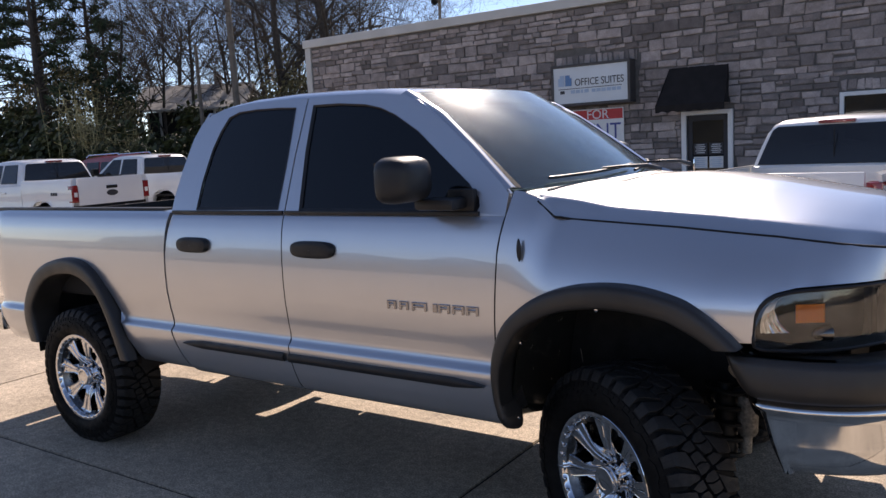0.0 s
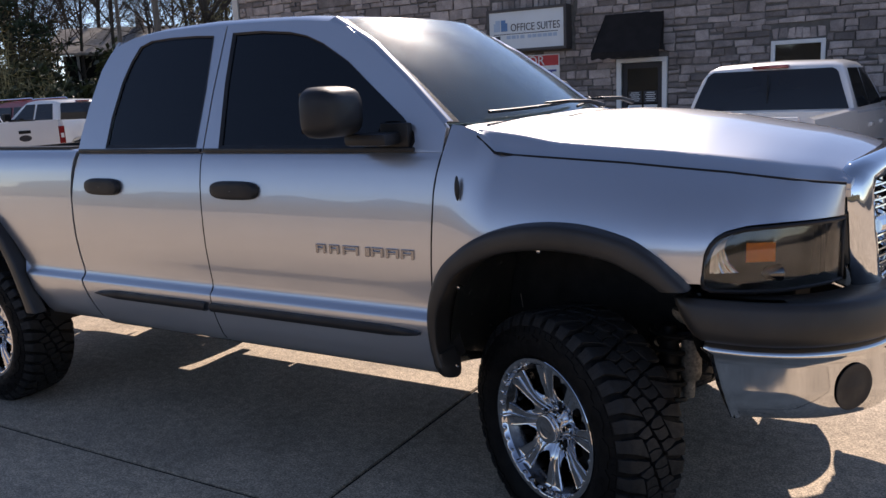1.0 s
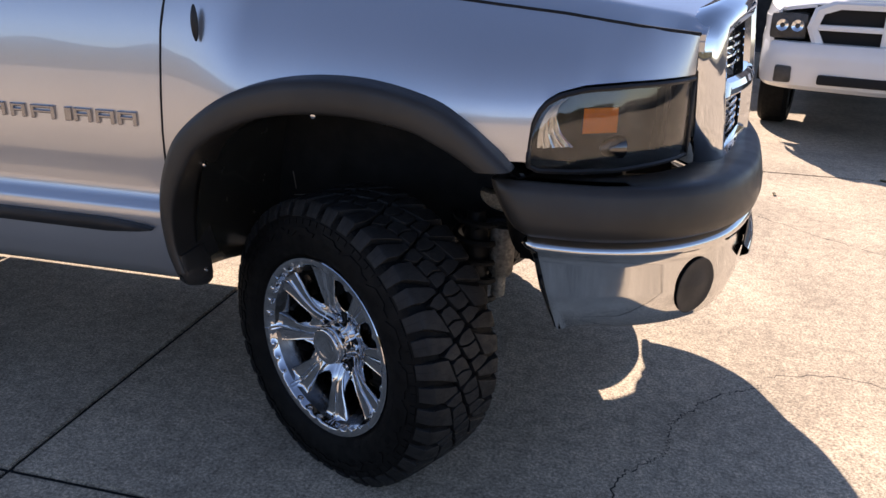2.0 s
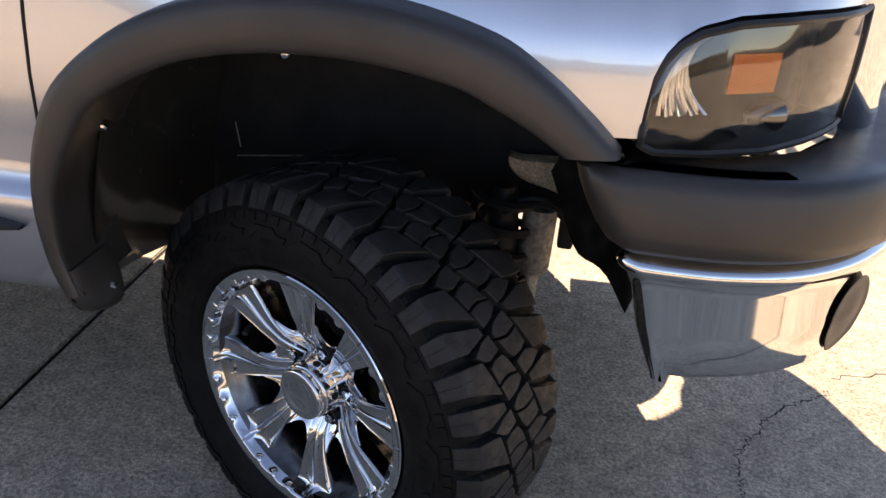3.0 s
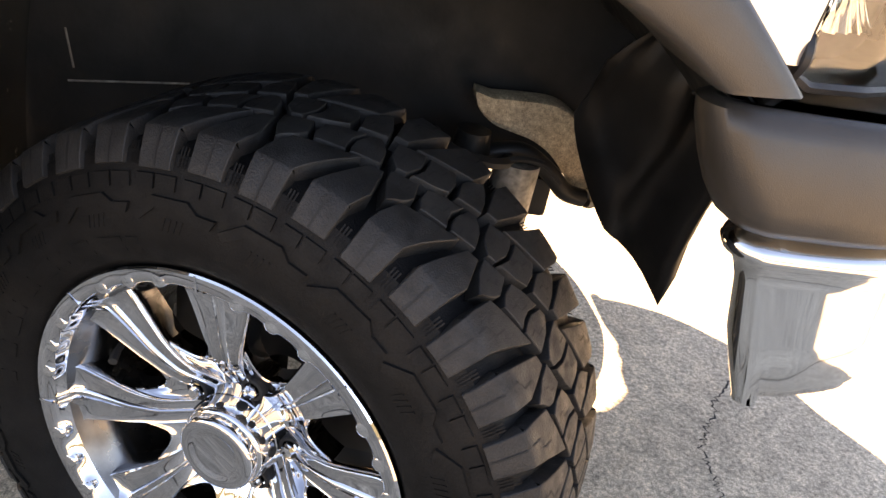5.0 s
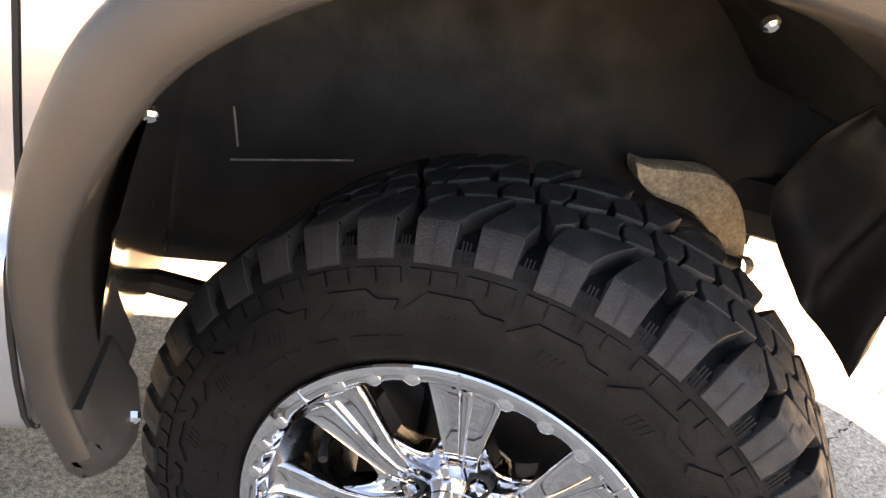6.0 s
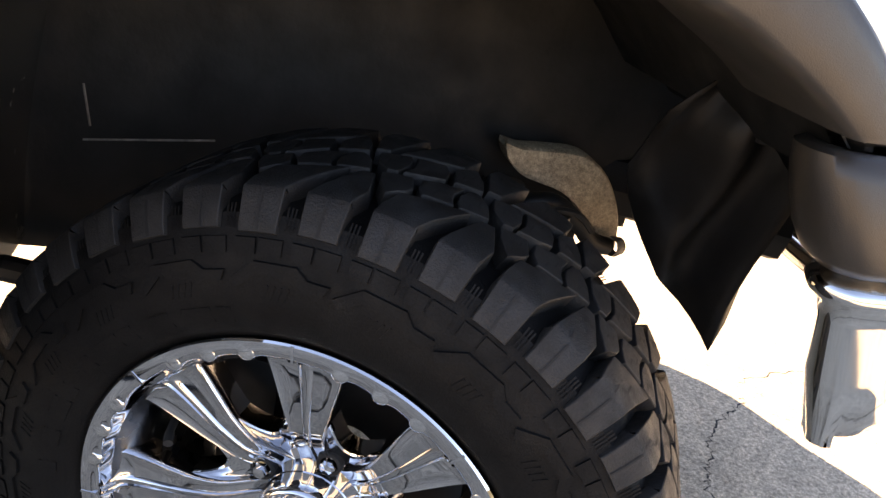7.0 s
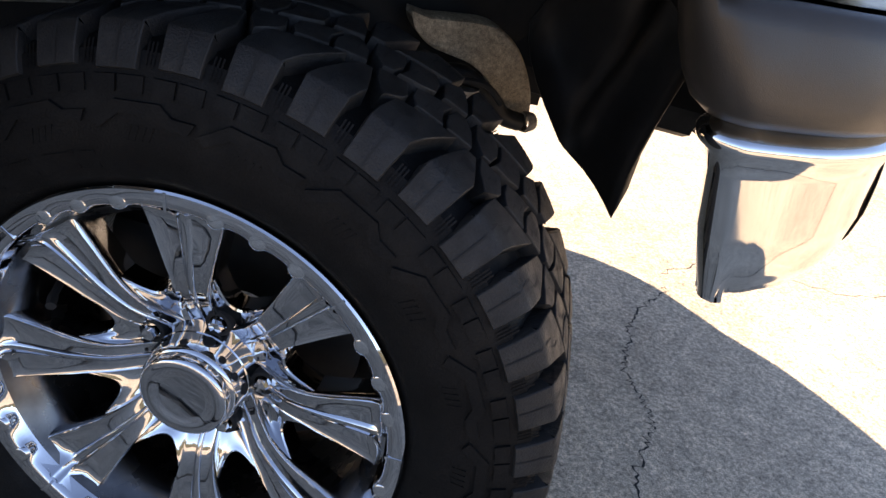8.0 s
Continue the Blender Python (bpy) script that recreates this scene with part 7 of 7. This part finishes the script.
def cable(a, b, sag, r=0.015):
    pts = []
    for i in range(25):
        t = i / 24
        p = Vector(a).lerp(Vector(b), t)
        pts.append(p - Vector((0, 0, sag * 4 * t * (1 - t))))
    g = Geo()
    g.add(*tube(pts, r, 5))
    ob = g.out("overhead_cable", WIRE)
    return tagged(ob, "black overhead cable strung between poles", "cable", "overhead cables")


cable((-24.8, 19.3, 5.4), (-62.0, 17.0, 5.6), 0.9)
cable((-24.85, 19.3, 10.6), (-60.0, 24.0, 9.5), 1.0)
cable((-24.85, 19.3, 10.9), (6.0, 34.0, 17.0), 0.8)
cable((-36.0, 42.4, 10.5), (2.0, 46.0, 24.0), 0.6)
cable((-9.75, 12.5, 6.05), (-4.0, 24.3, 7.6), 0.3, 0.010)

TREES = []
for k, (x, y, h, sp) in enumerate(((-24.2, 21.6, 13.5, 0.62), (-21.6, 22.8, 14.5, 0.60), (-27.6, 24.0, 13.0, 0.6), (-31.0, 22.0, 12.0, 0.55), (-34.8, 20.2, 12.5, 0.5), (-38.6, 27.0, 13.5, 0.6), (-28.4, 31.0, 15.0, 0.6), (-30.6, 29.0, 15.0, 0.55), (-34.0, 27.0, 13.5, 0.5), (-42.0, 22.5, 12.5, 0.55), (-33.0, 33.0, 14.0, 0.6))):
    TREES.append(bare_tree("tall leafless hardwood with a dark trunk behind the lot", (x, y, 0.6), h * 0.92, 30 + k, sp + 0.12, thick=0.20 if k < 2 else 0.10))
rnd = random.Random(78)
for k in range(15):
    x = -56 + 1.7 * k + rnd.uniform(-0.6, 0.6)
    copy_thing(TREES[2 + k % 9], pose(x, 36.0 + rnd.uniform(-4, 10), 0.5, 0, 0, rnd.uniform(0, 360)))
rnd = random.Random(77)
for k, (x, y) in enumerate(((-44.5, 26.0), (-37.0, 31.5), (-30.5, 27.5), (-25.6, 26.0), (-27.6, 28.4), (-40.0, 36.0), (-34.0, 36.0), (-43.0, 30.0), (-47.0, 33.0), (-35.5, 23.5))):
    copy_thing(TREES[2 + k % 9], pose(x, y, 0.5, 0, 0, rnd.uniform(0, 360)))
for k, (x, y, h) in enumerate(((-35.9, 17.2, 11.5), (-38.4, 18.8, 13.5), (-41.5, 17.5, 12.0), (-46.0, 20.0, 13.0), (-34.2, 19.6, 8.0), (-37.2, 21.0, 12.0), (-50.0, 19.0, 12.0))):
    pine("tall dark pine with ragged needle tufts", (x, y, 0.4), h, 60 + k)
for k, (x, y, sx, sz) in enumerate(((-30.0, 16.6, 2.0, 2.2), (-33.5, 16.2, 2.4, 2.6), (-36.5, 15.8, 2.6, 2.9), (-40.0, 15.5, 2.8, 3.2), (-43.8, 15.2, 3.0, 3.4), (-47.5, 15.8, 3.0, 3.2), (-27.4, 17.8, 1.8, 1.9), (-25.0, 19.0, 1.8, 1.7), (-22.4, 20.0, 1.9, 1.8), (-31.6, 18.0, 2.0, 3.2), (-35.8, 17.6, 2.2, 3.8), (-19.6, 21.2, 2.0, 2.0), (-26.2, 22.6, 2.2, 3.6), (-22.0, 24.0, 2.4, 4.4), (-52.0, 15.5, 3.2, 3.4), (-33.0, 17.4, 2.4, 3.6), (-38.0, 17.6, 2.8, 4.6), (-41.8, 18.0, 2.8, 4.8), (-46.0, 18.5, 3.0, 5.0), (-28.8, 19.4, 2.2, 2.8), (-24.0, 22.2, 2.2, 3.2), (-20.5, 23.0, 2.2, 3.6), (-29.4, 22.0, 2.4, 4.2), (-50.0, 18.5, 3.0, 5.0))):
    shrub("dense dark evergreen shrub on the bank", (x, y, 0.25), (sx, 1.6, sz), 90 + k, 5200, leaf=0.15)
for k, (x, y, sx, sz) in enumerate(((-21.4, 20.6, 2.0, 5.4), (-23.6, 20.8, 1.8, 5.0), (-32.6, 19.2, 2.0, 5.6), (-35.4, 19.4, 2.6, 7.2), (-38.8, 19.6, 2.6, 7.6), (-25.6, 22.6, 2.4, 6.4), (-42.0, 21.0, 2.8, 7.6))):
    shrub("slender sapling with sparse golden-brown leaves", (x, y, 0.4), (sx, 1.8, sz), 190 + k, 2600, DRY_LEAF, 0.085, "sapling")
cane_clump("tall dry yellow cane leaning over the shrubs", (-32.2, 16.7, 0.6), 7, 60, 4.3)
cane_clump("tall dry yellow cane leaning over the shrubs", (-30.2, 17.2, 0.5), 9, 34, 2.9)

# unseen dark bank added across the open side, to darken reflections in the paint
rnd = random.Random(31)
rows = []
for i in range(61):
    x = -75 + 2.5 * i
    top = 5.2 + rnd.uniform(-1.3, 1.3)
    rows.append([(x, -46 + rnd.uniform(-0.5, 0.5), -0.2), (x, -46.3 + rnd.uniform(-0.6, 0.6), top * 0.45), (x, -47.0 + rnd.uniform(-0.6, 0.6), top * 0.8), (x, -48.5, top), (x, -51, top * 0.7), (x, -52, -0.2)])
tagged(build("backdrop", *lattice(rows), BACKDROP_TONE), "unseen dark bank added to be reflected in the paint", "woods", kind="structure")

# fallen leaves caught on the slab joint
rnd = random.Random(5)
for x, y, sz in ((1.58, 3.33, 0.045), (1.64, 3.36, 0.055), (1.62, 3.30, 0.035), (1.72, 3.35, 0.03), (1.76, 2.74, 0.03), (2.6, 3.36, 0.035)):
    rows = []
    for i in range(7):
        t = i / 6
        half_w = 0.42 * math.sin(math.pi * (0.06 + 0.90 * t)) ** 0.8
        rows.append([((t - 0.5) * sz * 2, q * half_w * sz, sz * (0.16 + 0.35 * abs(q) + 0.25 * (t - 0.5) ** 2)) for q in (-1, -0.5, 0, 0.5, 1)])
    leaf = build("fallen_leaf", *shell(rows, -0.001, 2), DRY_LEAF)
    low = min(v.co.z for v in leaf.data.vertices)
    leaf.matrix_basis = pose(x, y, -low, 0, 0, rnd.uniform(0, 360))
    tagged(leaf, "curled dry brown leaf lying on the concrete", "leaf", "fallen leaves")

# ---- stones picked out one by one ----
for v, f in STONES:
    build("stone", v, f, STONE, building, smooth=False)
